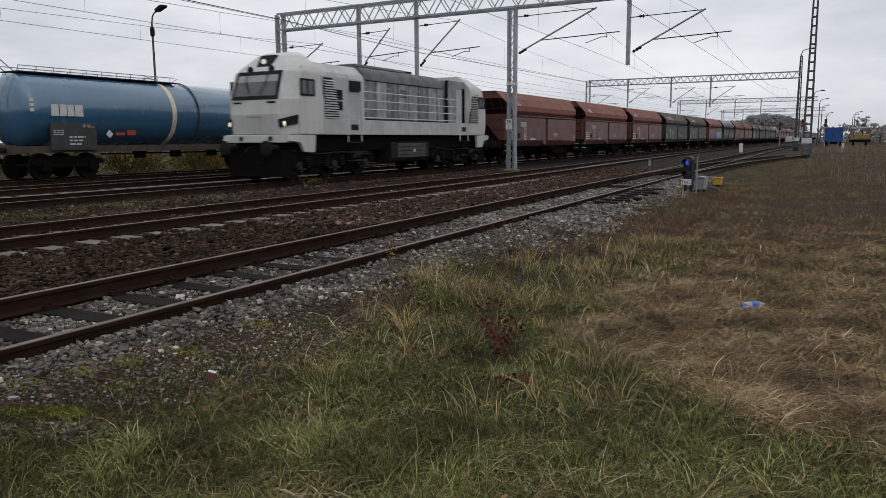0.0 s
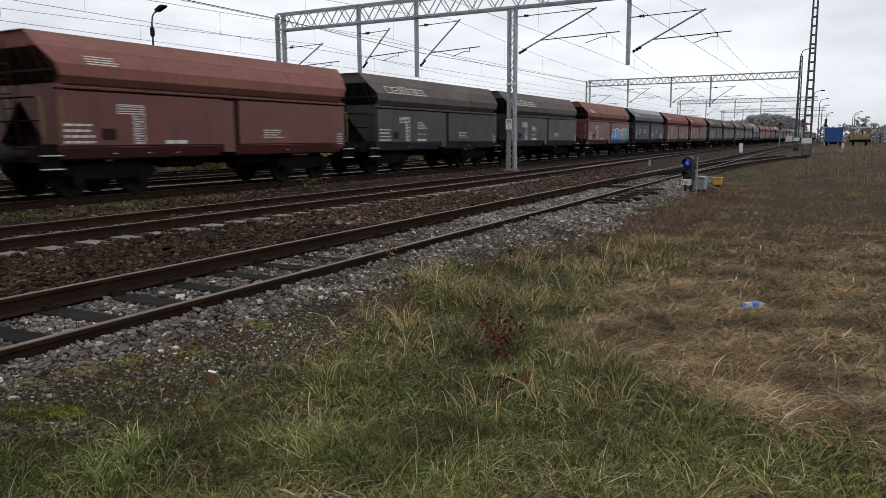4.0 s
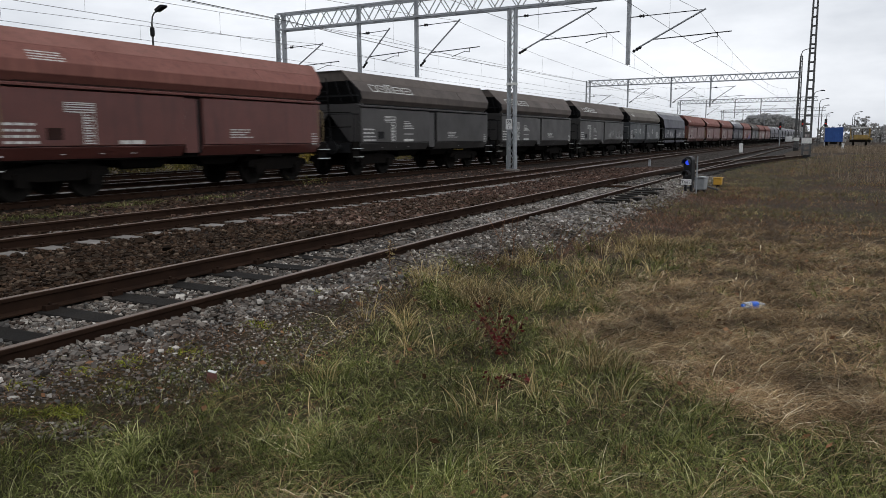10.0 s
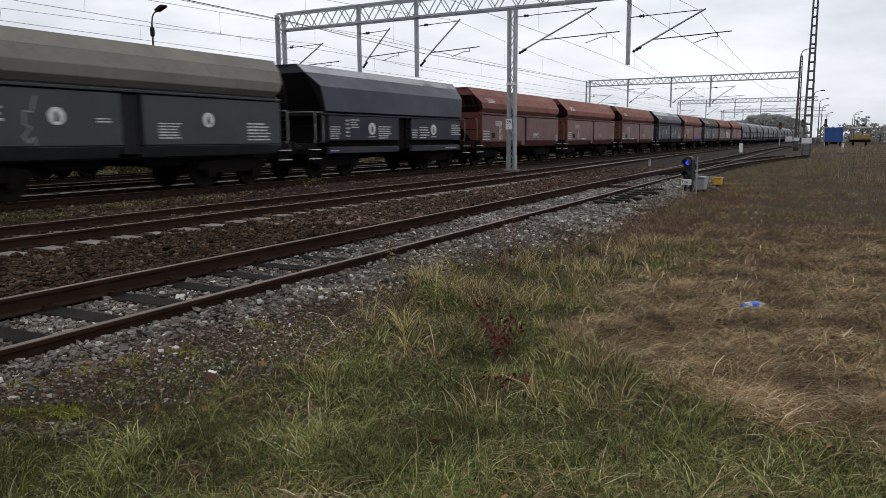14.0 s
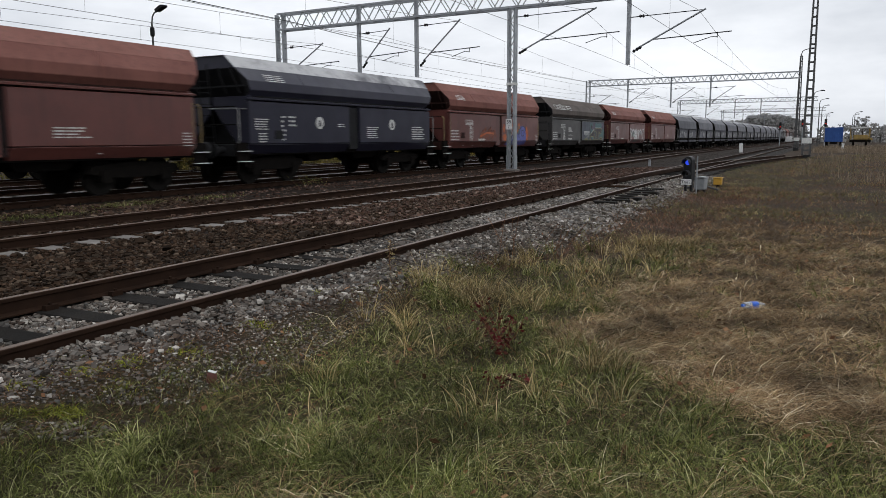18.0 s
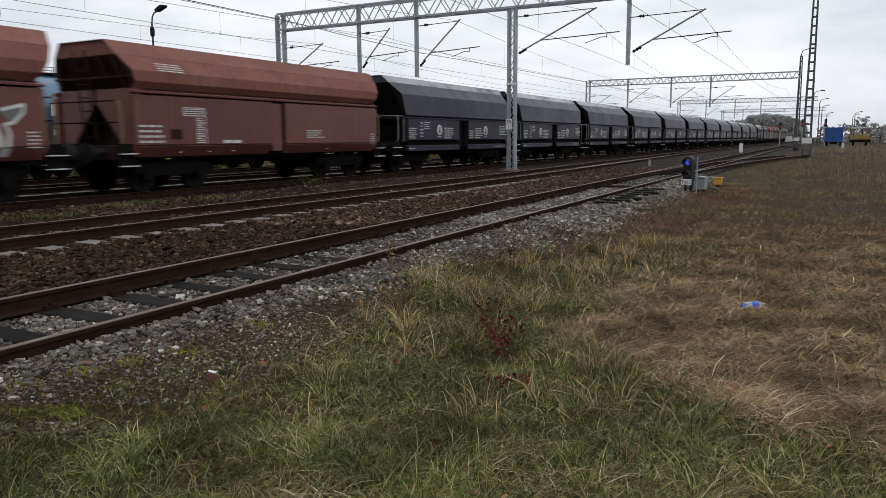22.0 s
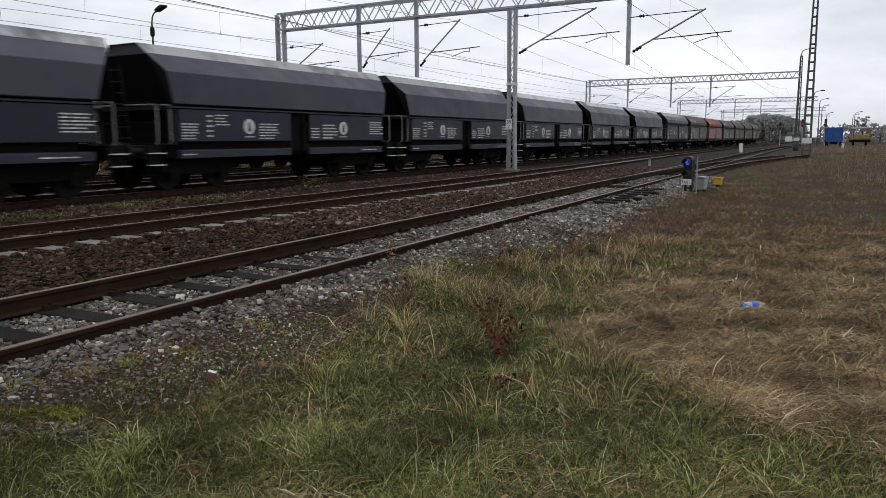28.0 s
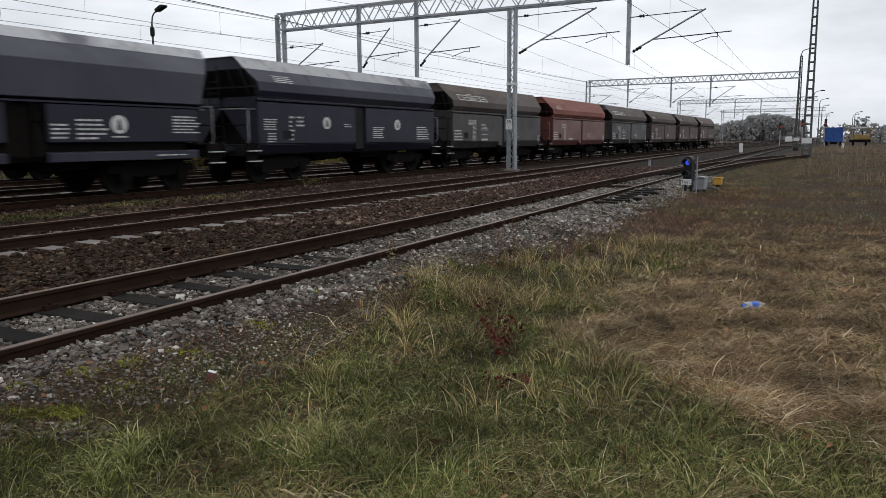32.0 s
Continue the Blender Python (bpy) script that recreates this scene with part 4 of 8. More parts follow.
        part("lettering", bars([(x - 0.2, x + 0.2, 1.41, 1.44)]), LETTER, w)
    return w


# ---------------------------------------------------------------- locomotive
def locomotive():
    w = thing("diesel_locomotive", "grimy pale grey six-axle diesel locomotive with lit headlamps", "locomotive")
    # cabs: faceted noses, front at -x
    for e in (-1, 1):
        X = lambda v: e * v
        shift = 0.0 if e < 0 else 1.1
        bm = Build()
        back = 5.1 if e < 0 else 5.9
        rings = [(1.50, 6.36, 6.82, 1.47, 1.00), (2.15, 6.42, 6.90, 1.49, 0.99), (2.62, 6.40, 6.86, 1.49, 0.98), (3.52, 6.18, 6.52, 1.43, 0.95), (3.72, 6.00, 6.34, 1.33, 0.88), (4.08, 5.62, 5.94, 0.92, 0.62), (4.22, 5.30, 5.60, 0.62, 0.45)]
        rings = [(z, sx + shift, nx + shift, h, no) for z, sx, nx, h, no in rings]
        n = 6
        vs = []
        for z, sx, nx, h, no in rings:
            half_b = min(h, 1.49)
            bk = back + (0.0 if z < 3.5 else 0.12 if z < 4 else 0.2)
            vs += [(X(bk), -half_b, z), (X(sx), -h, z), (X(nx), -no, z), (X(nx), no, z), (X(sx), h, z), (X(bk), half_b, z)]
        fs = [tuple(range(n)), tuple(range((len(rings) - 1) * n, len(rings) * n))]
        for k in range(len(rings) - 1):
            for i in range(n):
                j = (i + 1) % n
                fs.append((k * n + i, k * n + j, (k + 1) * n + j, (k + 1) * n + i))
        part("cab", bm.add(vs, fs), LOCO_CLEAN, w, "faceted pale grey driver's cab", bevel=0.03)
        # windscreen, tilted, in a dark surround
        def face_quad(y0, y1, z0, z1, lift):
            xx = lambda z: float(np.interp(z, (2.62, 3.52), (6.86, 6.52))) + shift + lift
            return [(X(xx(z0)), y0, z0), (X(xx(z0)), y1, z0), (X(xx(z1)), y1 * 0.97, z1), (X(xx(z1)), y0 * 0.97, z1)]
        s = Build()
        a, c = face_quad(-0.98, 0.98, 2.62, 3.54, 0.015), face_quad(-0.98, 0.98, 2.62, 3.54, -0.03)
        s.add(a + c, [(0, 1, 2, 3), (7, 6, 5, 4), (0, 4, 5, 1), (1, 5, 6, 2), (2, 6, 7, 3), (3, 7, 4, 0)])
        ws = part("windscreen_surround", s, DARK_STEEL, w, "dark rubber windscreen surround")
        s = Build()
        a, c = face_quad(-0.86, 0.86, 2.74, 3.42, 0.03), face_quad(-0.86, 0.86, 2.74, 3.42, 0.0)
        s.add(a + c, [(0, 1, 2, 3), (7, 6, 5, 4), (0, 4, 5, 1), (1, 5, 6, 2), (2, 6, 7, 3), (3, 7, 4, 0)])
        part("windscreen", s, PANE, ws, "dark reflecting windscreen")
        s = Build()
        a, c = face_quad(-0.85, 0.85, 3.20, 3.41, 0.034), face_quad(-0.85, 0.85, 3.20, 3.41, 0.031)
        s.add(a + c, [(0, 1, 2, 3), (7, 6, 5, 4), (0, 4, 5, 1), (1, 5, 6, 2), (2, 6, 7, 3), (3, 7, 4, 0)])
        part("sun_blind", s, BLIND, ws, "pale sun blind drawn across the top of the screen")
        for y0, y1 in ((-0.9, -0.55), (0.55, 0.9)):
            s = Build().box(min(X(6.845 + shift), X(6.895 + shift)), max(X(6.845 + shift), X(6.895 + shift)), y0, y1, 2.50, 2.555)
            part("marker_light", s, DARK_STEEL, w, "slim dark marker light", bevel=0.01)
        for y in (-0.62, 0.62):
            s = Build().lathe([(0.0, -0.02), (0.075, -0.02), (0.075, 0.02), (0.0, 0.025)], "x", (X(6.87 + shift), y, 1.37), 14)
            part("beam_lamp", s, DARK_STEEL, w, "round dark lamp on the buffer beam")
        s = Build().tube([(X(6.2 + shift), -1.40, 3.60), (X(6.0 + shift), -1.30, 3.72), (X(5.4 + shift), -1.20, 3.78)], 0.012, 5)
        part("roof_seam", s, DARK_STEEL, w)
        s = Build()
        for y in (-0.42, 0.45):
            s.tube([(X(6.58 + shift), y, 3.52), (X(6.72 + shift), y + 0.02, 3.2), (X(6.88 + shift), y * 0.5, 2.80)], 0.016, 6)
        part("wiper", s, DARK_STEEL, ws)
        for y in (-0.55, 0.35):
            s = Build().lathe([(0.0, 0), (0.12, 0), (0.12, 0.03), (0.0, 0.03)], "x", (X(6.50 + shift), y + 0.1, 3.60), 12)
            part("horn", s, DARK_STEEL, w)
        # upper lamp housing
        s = Build()
        s.slab([(X(6.36 + shift), 3.70), (X(5.85 + shift), 3.70), (X(5.80 + shift), 4.09), (X(6.12 + shift), 4.09)], -0.30, 0.30)
        hs = part("upper_lamp_housing", s, DARK_STEEL, w, "dark recessed upper lamp housing")
        s = Build().lathe([(0.0, 0), (0.085, 0.0), (0.085, 0.03), (0.0, 0.04)], "x", (X(6.30 + shift) - (0.04 if e < 0 else 0), 0.0, 3.87), 14)
        part("upper_headlamp", s, DIM_LAMP if e < 0 else DARK_STEEL, hs, "round headlamp")
        # corner headlamps in slanted black recesses
        for sgn in (-1, 1):
            s = Build()
            p = [(a + shift, b, z) for a, b, z in ((6.87, 1.02, 1.72), (6.45, 1.45, 1.86), (6.44, 1.47, 2.14), (6.89, 1.00, 1.98))]
            q = [(X(a + 0.02), sgn * (b + 0.012), z) for a, b, z in p] + [(X(a - 0.06), sgn * (b - 0.05), z) for a, b, z in p]
            s.add(q, [(0, 1, 2, 3), (7, 6, 5, 4), (0, 4, 5, 1), (1, 5, 6, 2), (2, 6, 7, 3), (3, 7, 4, 0)])
            hl = part("headlamp_recess", s, DARK_STEEL, w, "slanted black headlamp recess")
            s = Build().lathe([(0.0, -0.02), (0.085, -0.02), (0.085, 0.03), (0.0, 0.04)], "x", (0, 0, 0), 14)
            part("headlamp", s, LAMP_WHITE if e < 0 else DARK_STEEL, hl, "lit round headlamp" if e < 0 else "", at=pose(X(6.76 + shift), sgn * 1.15, 1.84, 0, 0, (180 + 50 * sgn) if e < 0 else 55 * sgn))
            # side window with its frame and dark half
            y = sgn * 1.497
            s = Build()
            x0, x1 = (5.62, 6.34) if e < 0 else (6.72, 7.40)
            xm = (x0 + x1) / 2
            for a, b, z0, z1 in ((x0, x1, 2.74, 2.80), (x0, x1, 3.22, 3.28), (x0, x0 + 0.06, 2.80, 3.22), (x1 - 0.06, x1, 2.80, 3.22), (xm, xm + 0.05, 2.80, 3.22)):
                s.box(min(X(a), X(b)), max(X(a), X(b)), y - 0.02, y + 0.02, z0, z1)
            fr = part("side_window", s, DARK_STEEL, w, "dark framed sliding cab window")
            s = Build().box(min(X(x0 + 0.05), X(x1 - 0.05)), max(X(x0 + 0.05), X(x1 - 0.05)), y - 0.008, y + 0.008, 2.79, 3.23)
            part("pane", s, PANE, fr)
            # skirt beside the buffers
            s = Build()
            s.slab([(X(a + shift), z) for a, z in ((6.80, 1.49), (5.55, 1.49), (5.62, 0.92), (6.15, 0.94), (6.35, 1.24), (6.85, 1.30))], sgn * 1.38 - 0.06, sgn * 1.38 + 0.06)
            part("skirt", s, LOCO_CLEAN, w, bevel=0.01)
            s = Build().lathe([(0.10, 0), (0.10, 0.32), (0.22, 0.46), (0.24, 0.52), (0.10, 0.55)] if e > 0 else [(0.10, 0), (0.10, -0.32), (0.22, -0.46), (0.24, -0.52), (0.10, -0.55)], "x", (X(6.85 + shift), sgn * 0.875, 1.08), 14)
            part("buffer", s, DARK_STEEL, w, smooth=40)
        s = Build().box(min(X(6.6 + shift), X(6.86 + shift)), max(X(6.6 + shift), X(6.86 + shift)), -1.3, 1.3, 1.24, 1.5)
        part("headstock", s, LOCO_CLEAN, w, bevel=0.02)
        s = Build()
        s.slab([(X(6.9 + shift), 1.0), (X(6.1 + shift), 1.0), (X(6.2 + shift), 0.18), (X(6.95 + shift), 0.16)], -1.15, 1.15)
        part("snow_plough", s, BLACK_IRON, w)
        s = Build()
        s.tube([(X(6.85 + shift), 0, 1.1), (X(7.2 + shift), 0, 1.06), (X(7.4 + shift), 0, 0.9)], 0.05, 6)
        for y in (-0.45, 0.4):
            s.tube([(X(6.9 + shift), y, 1.0), (X(7.05 + shift), y, 0.6), (X(7.2 + shift), y * 0.7, 0.55)], 0.03, 6)
        part("screw_coupling", s, BLACK_IRON, w)
        part("lettering", Build().box(min(X(6.885 + shift), X(6.905 + shift)), max(X(6.885 + shift), X(6.905 + shift)), -0.35, 0.35, 2.06, 2.13), LOCO, w)
    # louvred side grilles that slant with the cab's rear edge
    for e, lo, hi, base in ((-1, -5.15, -4.35, -4.25), (1, 5.75, 6.70, 6.70)):
        for sgn in (-1, 1):
            s = Build()
            if e < 0:
                s.slab([(-5.12, 2.04), (-4.22, 2.04), (-4.62, 3.40), (-5.08, 3.40)], sgn * 1.45 - 0.02, sgn * 1.45 + 0.02)
            else:
                s.slab([(5.75, 2.04), (6.66, 2.04), (6.66, 3.36), (6.10, 3.30)], sgn * 1.47 - 0.02, sgn * 1.47 + 0.02)
            g = part("grille_backing", s, DARK_STEEL, w)
            for i in range(16):
                z = 2.08 + i * 0.082
                u = i / 16
                a, b = (-5.10, -4.24 - 0.36 * u) if e < 0 else (5.76 + 0.3 * u, 6.66)
                s = Build().add([(a, sgn * 1.47, z), (b, sgn * 1.47, z), (b, sgn * 1.515, z - 0.035), (a, sgn * 1.515, z - 0.035), (a, sgn * 1.47, z + 0.016), (b, sgn * 1.47, z + 0.016), (b, sgn * 1.515, z - 0.019), (a, sgn * 1.515, z - 0.019)],
                                [(0, 1, 2, 3), (7, 6, 5, 4), (0, 4, 5, 1), (1, 5, 6, 2), (2, 6, 7, 3), (3, 7, 4, 0)])
                part("louvre", s, LOCO, g)
    # deck, hood and roof
    part("deck_sill", Build().box(-5.15, 5.9, -1.49, 1.49, 1.50, 2.03), LOCO, w, "streaked pale grey side sill", bevel=0.01)
    hood = [(-1.02, 2.02), (1.02, 2.02), (1.02, 3.55), (0.95, 3.70), (-0.95, 3.70), (-1.02, 3.55)]
    # dark hood, so that the gaps between its doors read as dark lines
    part("hood", Build().prism(hood, -3.6, 4.1), DARK_STEEL, w, "dark engine hood behind its doors, seen as dark lines in their gaps", bevel=0.015)
    roof = [(-1.10, 3.52), (-1.07, 3.75), (-0.85, 3.97), (-0.40, 4.07), (0.40, 4.07), (0.85, 3.97), (1.07, 3.75), (1.10, 3.52)]
    part("hood_roof", Build().prism(roof, -2.2, 3.9), LOCO_ROOF, w, "sooty rounded hood roof", smooth=40)
    part("roof_fairing", Build().prism([(-1.13, 3.40), (-1.05, 3.64), (-0.72, 3.96), (0.72, 3.96), (1.05, 3.64), (1.13, 3.40)], -5.5, -2.2), LOCO, w, "pale roof section behind the cab", bevel=0.02)
    part("front_body", Build().box(-5.3, -2.2, -1.12, 1.12, 2.03, 3.5), LOCO, w, bevel=0.01)
    part("exhaust_cowl", Build().prism([(-0.6, 4.05), (-0.5, 4.16), (0.5, 4.16), (0.6, 4.05)], -1.9, 1.6), LOCO_ROOF, w, bevel=0.02)
    part("exhaust_stack", Build().box(1.9, 2.5, -0.35, 0.35, 4.05, 4.17), DARK_STEEL, w)
    part("rear_body", Build().box(4.3, 5.95, -1.15, 1.15, 2.03, 3.92), SOOTY, w, bevel=0.01)
    for sgn in (-1, 1):
        y = sgn * 1.03
        xs = [-2.1, -1.35, -0.55, 0.25, 1.05, 1.85, 2.65, 3.45, 4.05]
        for i, (a, b) in enumerate(zip(xs, xs[1:])):
            p = Build().box(a + 0.035, b - 0.035, y - 0.025, y + 0.025, 2.10, 3.50)
            d = part("hood_door", p, SOOTY_DARK if i in (0, 2, 5) else SOOTY, w, "grimy hinged engine door", bevel=0.01)
            for z in (2.35, 2.8, 3.25):
                part("hinge", Build().box(a + 0.03, a + 0.09, y + sgn * 0.03 - 0.02, y + sgn * 0.03 + 0.02, z, z + 0.08), LOCO, d)
            if i == 3:
                for z in range(4):
                    part("louvre", Build().box(a + 0.2, b - 0.2, y + sgn * 0.035 - 0.015, y + sgn * 0.035 + 0.015, 3.0 + z * 0.08, 3.03 + z * 0.08), DARK_STEEL, d)
        s = Build().box(-3.2, -2.5, sgn * 1.16 - 0.02, sgn * 1.16 + 0.02, 3.04, 3.42)
        part("hood_window", s, DARK_STEEL, w, "dark square opening", bevel=0.01)
        for z0, z1 in ((2.35, 2.66), (2.72, 3.06)):
            part("side_opening", Build().box(-4.0, -3.66, sgn * 1.16 - 0.02, sgn * 1.16 + 0.02, z0, z1), DARK_STEEL, w)
        part("cab_doorway", Build().box(-4.5, -4.05, sgn * 1.16 - 0.02, sgn * 1.16 + 0.02, 2.1, 3.06), DARK_STEEL, w, "dark open doorway")
        part("rear_door", Build().box(5.0, 5.6, sgn * 1.16 - 0.02, sgn * 1.16 + 0.02, 2.05, 3.55), LOCO, w, bevel=0.01)
        part("rear_gap", Build().box(5.64, 5.86, sgn * 1.16 - 0.02, sgn * 1.16 + 0.02, 2.05, 3.6), BLACK_IRON, w)
        part("rear_gap", Build().box(4.12, 4.46, sgn * 1.12 - 0.02, sgn * 1.12 + 0.02, 2.05, 3.9), BLACK_IRON, w)
        s = Build()
        for z in (3.05, 2.74, 2.43, 2.12):
            s.rod((-2.95, sgn * 1.46, z), (4.75, sgn * 1.46, z), 0.017, 6)
        for x in (-2.95, 0.9, 2.9, 4.75):
            s.rod((x, sgn * 1.46, 2.02), (x, sgn * 1.46, 3.06), 0.016, 6)
        part("walkway_rail", s, WHITE_RAIL, w, "thin white walkway rails")
        for xa, xb in ((-3.82, -2.98), (4.78, 5.58)):
            s = Build()
            for x in (xa, xb):
                s.rod((x, sgn * 1.50, 1.26), (x, sgn * 1.50, 3.06), 0.02, 6)
            part("step_handrail", s, WHITE_RAIL, w)
            s = Build()
            for z in (1.22, 0.90, 0.58):
                s.box(xa + 0.05, xb - 0.05, sgn * 1.45 - 0.12, sgn * 1.45 + 0.06, z, z + 0.03)
            part("boarding_step", s, GEAR_GREY, w)
            part("step_recess", Build().box(xa + 0.2, xb - 0.2, sgn * 1.49 - 0.012, sgn * 1.49 + 0.012, 1.66, 1.86), DARK_STEEL, w)
    part("fuel_tank", Build().prism([(-1.3, 0.45), (-1.42, 0.6), (-1.42, 1.22), (1.42, 1.22), (1.42, 0.6), (1.3, 0.45)], -0.9, 2.1), DARK_STEEL, w, "dark fuel tank", bevel=0.03)
    part("tank_box", Build().box(-0.42, 1.78, -1.445, -1.40, 0.62, 1.18), TANK_GREY, w, "grey panelled box on the fuel tank", bevel=0.01)
    b = Build()
    for z in (0.72, 0.88, 1.04):
        b.box(-0.38, 1.73, -1.456, -1.44, z, z + 0.02)
    b.box(-0.42, 1.78, -1.45, -1.42, 1.2, 1.24)
    part("tank_ribs", b, DARK_STEEL, w)
    part("data_plate", Build().box(0.75, 0.85, -1.464, -1.456, 0.82, 0.94), LETTER, w)
    part("underframe", Build().box(-6.5, 7.6, -1.2, 1.2, 0.95, 1.5), BLACK_IRON, w)
    for x in (-4.2, 5.2):
        bg = bogie(w, x, (-1.9, 0.0, 1.9), None, True)
        for a in (-1.45, -0.45, 0.45, 1.45):
            for sgn in (-1, 1):
                s = Build()
                for i in range(7):
                    s.lathe([(0.06, 0), (0.095, 0.018), (0.06, 0.036)], "z", (a, sgn * 1.15, 0.42 + i * 0.055), 8)
                part("coil_spring", s, GEAR_GREY, bg)
        for sgn in (-1, 1):
            for a in (-1.9, 0.0, 1.9):
                s = Build().lathe([(0.0, 0), (0.15, 0.01), (0.16, 0.05), (0.1, 0.10), (0.0, 0.11)] if sgn > 0 else [(0.0, 0), (0.15, -0.01), (0.16, -0.05), (0.1, -0.10), (0.0, -0.11)], "y", (a, sgn * 1.11, 0.47), 12)
                part("axle_cover", s, GEAR_GREY, bg)
                s = Build().slab([(a - 0.4, 0.40), (a + 0.4, 0.40), (a + 0.3, 0.34), (a - 0.3, 0.34)], sgn * 1.12 - 0.03, sgn * 1.12 + 0.03)
                part("axle_link", s, GEAR_GREY, bg)
                s = Build()
                s.tube([(a + 0.43 * math.cos(u), sgn * 1.12, 0.47 + 0.43 * math.sin(u)) for u in np.linspace(0.3, 2.84, 10)], 0.03, 6)
                part("wheel_guard", s, GEAR_GREY, bg)
            s = Build().tube([(-2.3, sgn * 1.2, 0.98), (-1.0, sgn * 1.22, 0.86), (0.4, sgn * 1.22, 0.9), (2.2, sgn * 1.2, 0.78)], 0.025, 6)
            part("brake_pipe", s, GEAR_GREY, bg)
            s = Build().rod((1.0, sgn * 1.2, 0.72), (1.45, sgn * 1.2, 0.80), 0.09, 10)
            part("brake_cylinder", s, GEAR_GREY, bg)
    return w


LOCO_THING = locomotive()

# ---------------------------------------------------------------- the train: one letter a wagon, in order behind the locomotive
ORDER = "RRROORNRROOOSDRRRNRORR" + 11 * "D" + "NOROBBB"
LABELS = {
    "R": "rust-red four-axle hopper wagon with streaked side flaps",
    "O": "grey-olive four-axle hopper wagon with a dusty brown hull",
    "N": "dark navy hopper wagon with a pale dusty roofline and emblems",
    "S": "slate-grey hopper wagon with a tan dusty hull and emblems",
    "D": "dark navy four-axle hopper wagon with round white emblems",
    "B": "dull brown-grey hopper wagon near the end of the train",
}
SLATE = material("slate_grey_wagon_paint", (0.030, 0.033, 0.036), 0.48, second=(0.023, 0.025, 0.028), scale=0.9, grain=35, bump=0.05, streak=True, stain=(0.02, 0.022, 0.023), gloss=0.3)
DUST_TAN = material("tan_dust_on_slate_hull", (0.125, 0.112, 0.098), 0.75, second=(0.095, 0.086, 0.077), scale=0.6, grain=30, bump=0.08, streak=True, stain=(0.06, 0.055, 0.05))
CROWN_TAN = material("tan_dust_and_sky_light_on_hopper_top", (0.165, 0.15, 0.13), 0.8, second=(0.115, 0.105, 0.094), scale=0.5, grain=30, bump=0.08, streak=True, stain=(0.08, 0.072, 0.064))
BROWN = material("dull_brown_wagon_paint", (0.075, 0.050, 0.042), 0.6, second=(0.05, 0.036, 0.032), scale=0.9, grain=35, bump=0.05, streak=True, shift=0.1)
PROTO = {
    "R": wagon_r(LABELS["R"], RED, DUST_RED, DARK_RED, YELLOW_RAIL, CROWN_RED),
    "O": wagon_r(LABELS["O"], OLIVE, DUST_OLIVE, DARK_STEEL, DARK_STEEL, CROWN_OLIVE, "mark"),
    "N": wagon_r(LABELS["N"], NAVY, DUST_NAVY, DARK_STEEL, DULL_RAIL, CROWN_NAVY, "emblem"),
    "S": wagon_r(LABELS["S"], SLATE, DUST_TAN, DARK_STEEL, DULL_RAIL, CROWN_TAN, "emblem"),
    "D": wagon_d(LABELS["D"]),
    "B": wagon_r(LABELS["B"], BROWN, DUST_OLIVE, DARK_STEEL, DARK_STEEL, CROWN_OLIVE),
}
WAGONS, used = [], set()
for kind in ORDER:
    if kind in used:
        w = copy_thing(PROTO[kind], Matrix())
    else:
        used.add(kind)
        w = PROTO[kind]
    WAGONS.append(w)


# painted tags on single wagons
def spray(name, colour):
    return material(name, colour, 0.5, second=tuple(c * 0.75 for c in colour), scale=3, grain=40, bump=0.0, speck=0.1)


SPRAY = {k: spray(k + "_spray_paint", c) for k, c in dict(
    blue=(0.03, 0.19, 0.48), violet=(0.17, 0.14, 0.30), green=(0.07, 0.27, 0.19), bottle=(0.028, 0.12, 0.085), white=(0.46, 0.47, 0.46), orange=(0.36, 0.09, 0.03), rust=(0.17, 0.055, 0.032),
    indigo=(0.085, 0.095, 0.28), slate=(0.11, 0.115, 0.11), steel=(0.044, 0.052, 0.068), teal=(0.045, 0.105, 0.105), plum=(0.070, 0.052, 0.078), scrawl=(0.22, 0.22, 0.22), aqua=(0.10, 0.30, 0.42),
    dark=(0.012, 0.012, 0.016), umber=(0.030, 0.022, 0.024), ochre=(0.17, 0.16, 0.075)).items()}


def panel(outline, lift):
    """A flat painted shape on the near side flap."""
    return Build().slab(outline, -1.5355 - lift, -1.531 - lift)


def skirt_patch(x0, x1, lift=0.0):
    """Paint that runs on over the sloping lower skirt."""
    ya, yb = -1.529 - lift, -1.327 - lift
    return Build().add([(x0, ya, 1.186), (x1, ya, 1.186), (x1, yb, 0.935), (x0, yb, 0.935), (x0, ya + 0.004, 1.186), (x1, ya + 0.004, 1.186), (x1, yb + 0.004, 0.935), (x0, yb + 0.004, 0.935)],
                       [(0, 3, 2, 1), (4, 5, 6, 7), (0, 1, 5, 4), (1, 2, 6, 5), (2, 3, 7, 6), (3, 0, 4, 7)])


def blob(x, z, rx, rz, lift, wobble=0.0, seed=0, square=1.0, n=22):
    """A flat painted patch on the near side, rounded or blocky."""
    rnd = random.Random(seed)
    pts = []
    for i in range(n):
        a = 2 * math.pi * i / n
        c, s = math.cos(a), math.sin(a)
        k = 1 + wobble * rnd.uniform(-1, 1)
        pts.append((x + rx * k * math.copysign(abs(c) ** square, c), max(1.225, z + rz * k * math.copysign(abs(s) ** square, s))))
    return Build().slab(pts, -1.5355 - lift, -1.531 - lift)


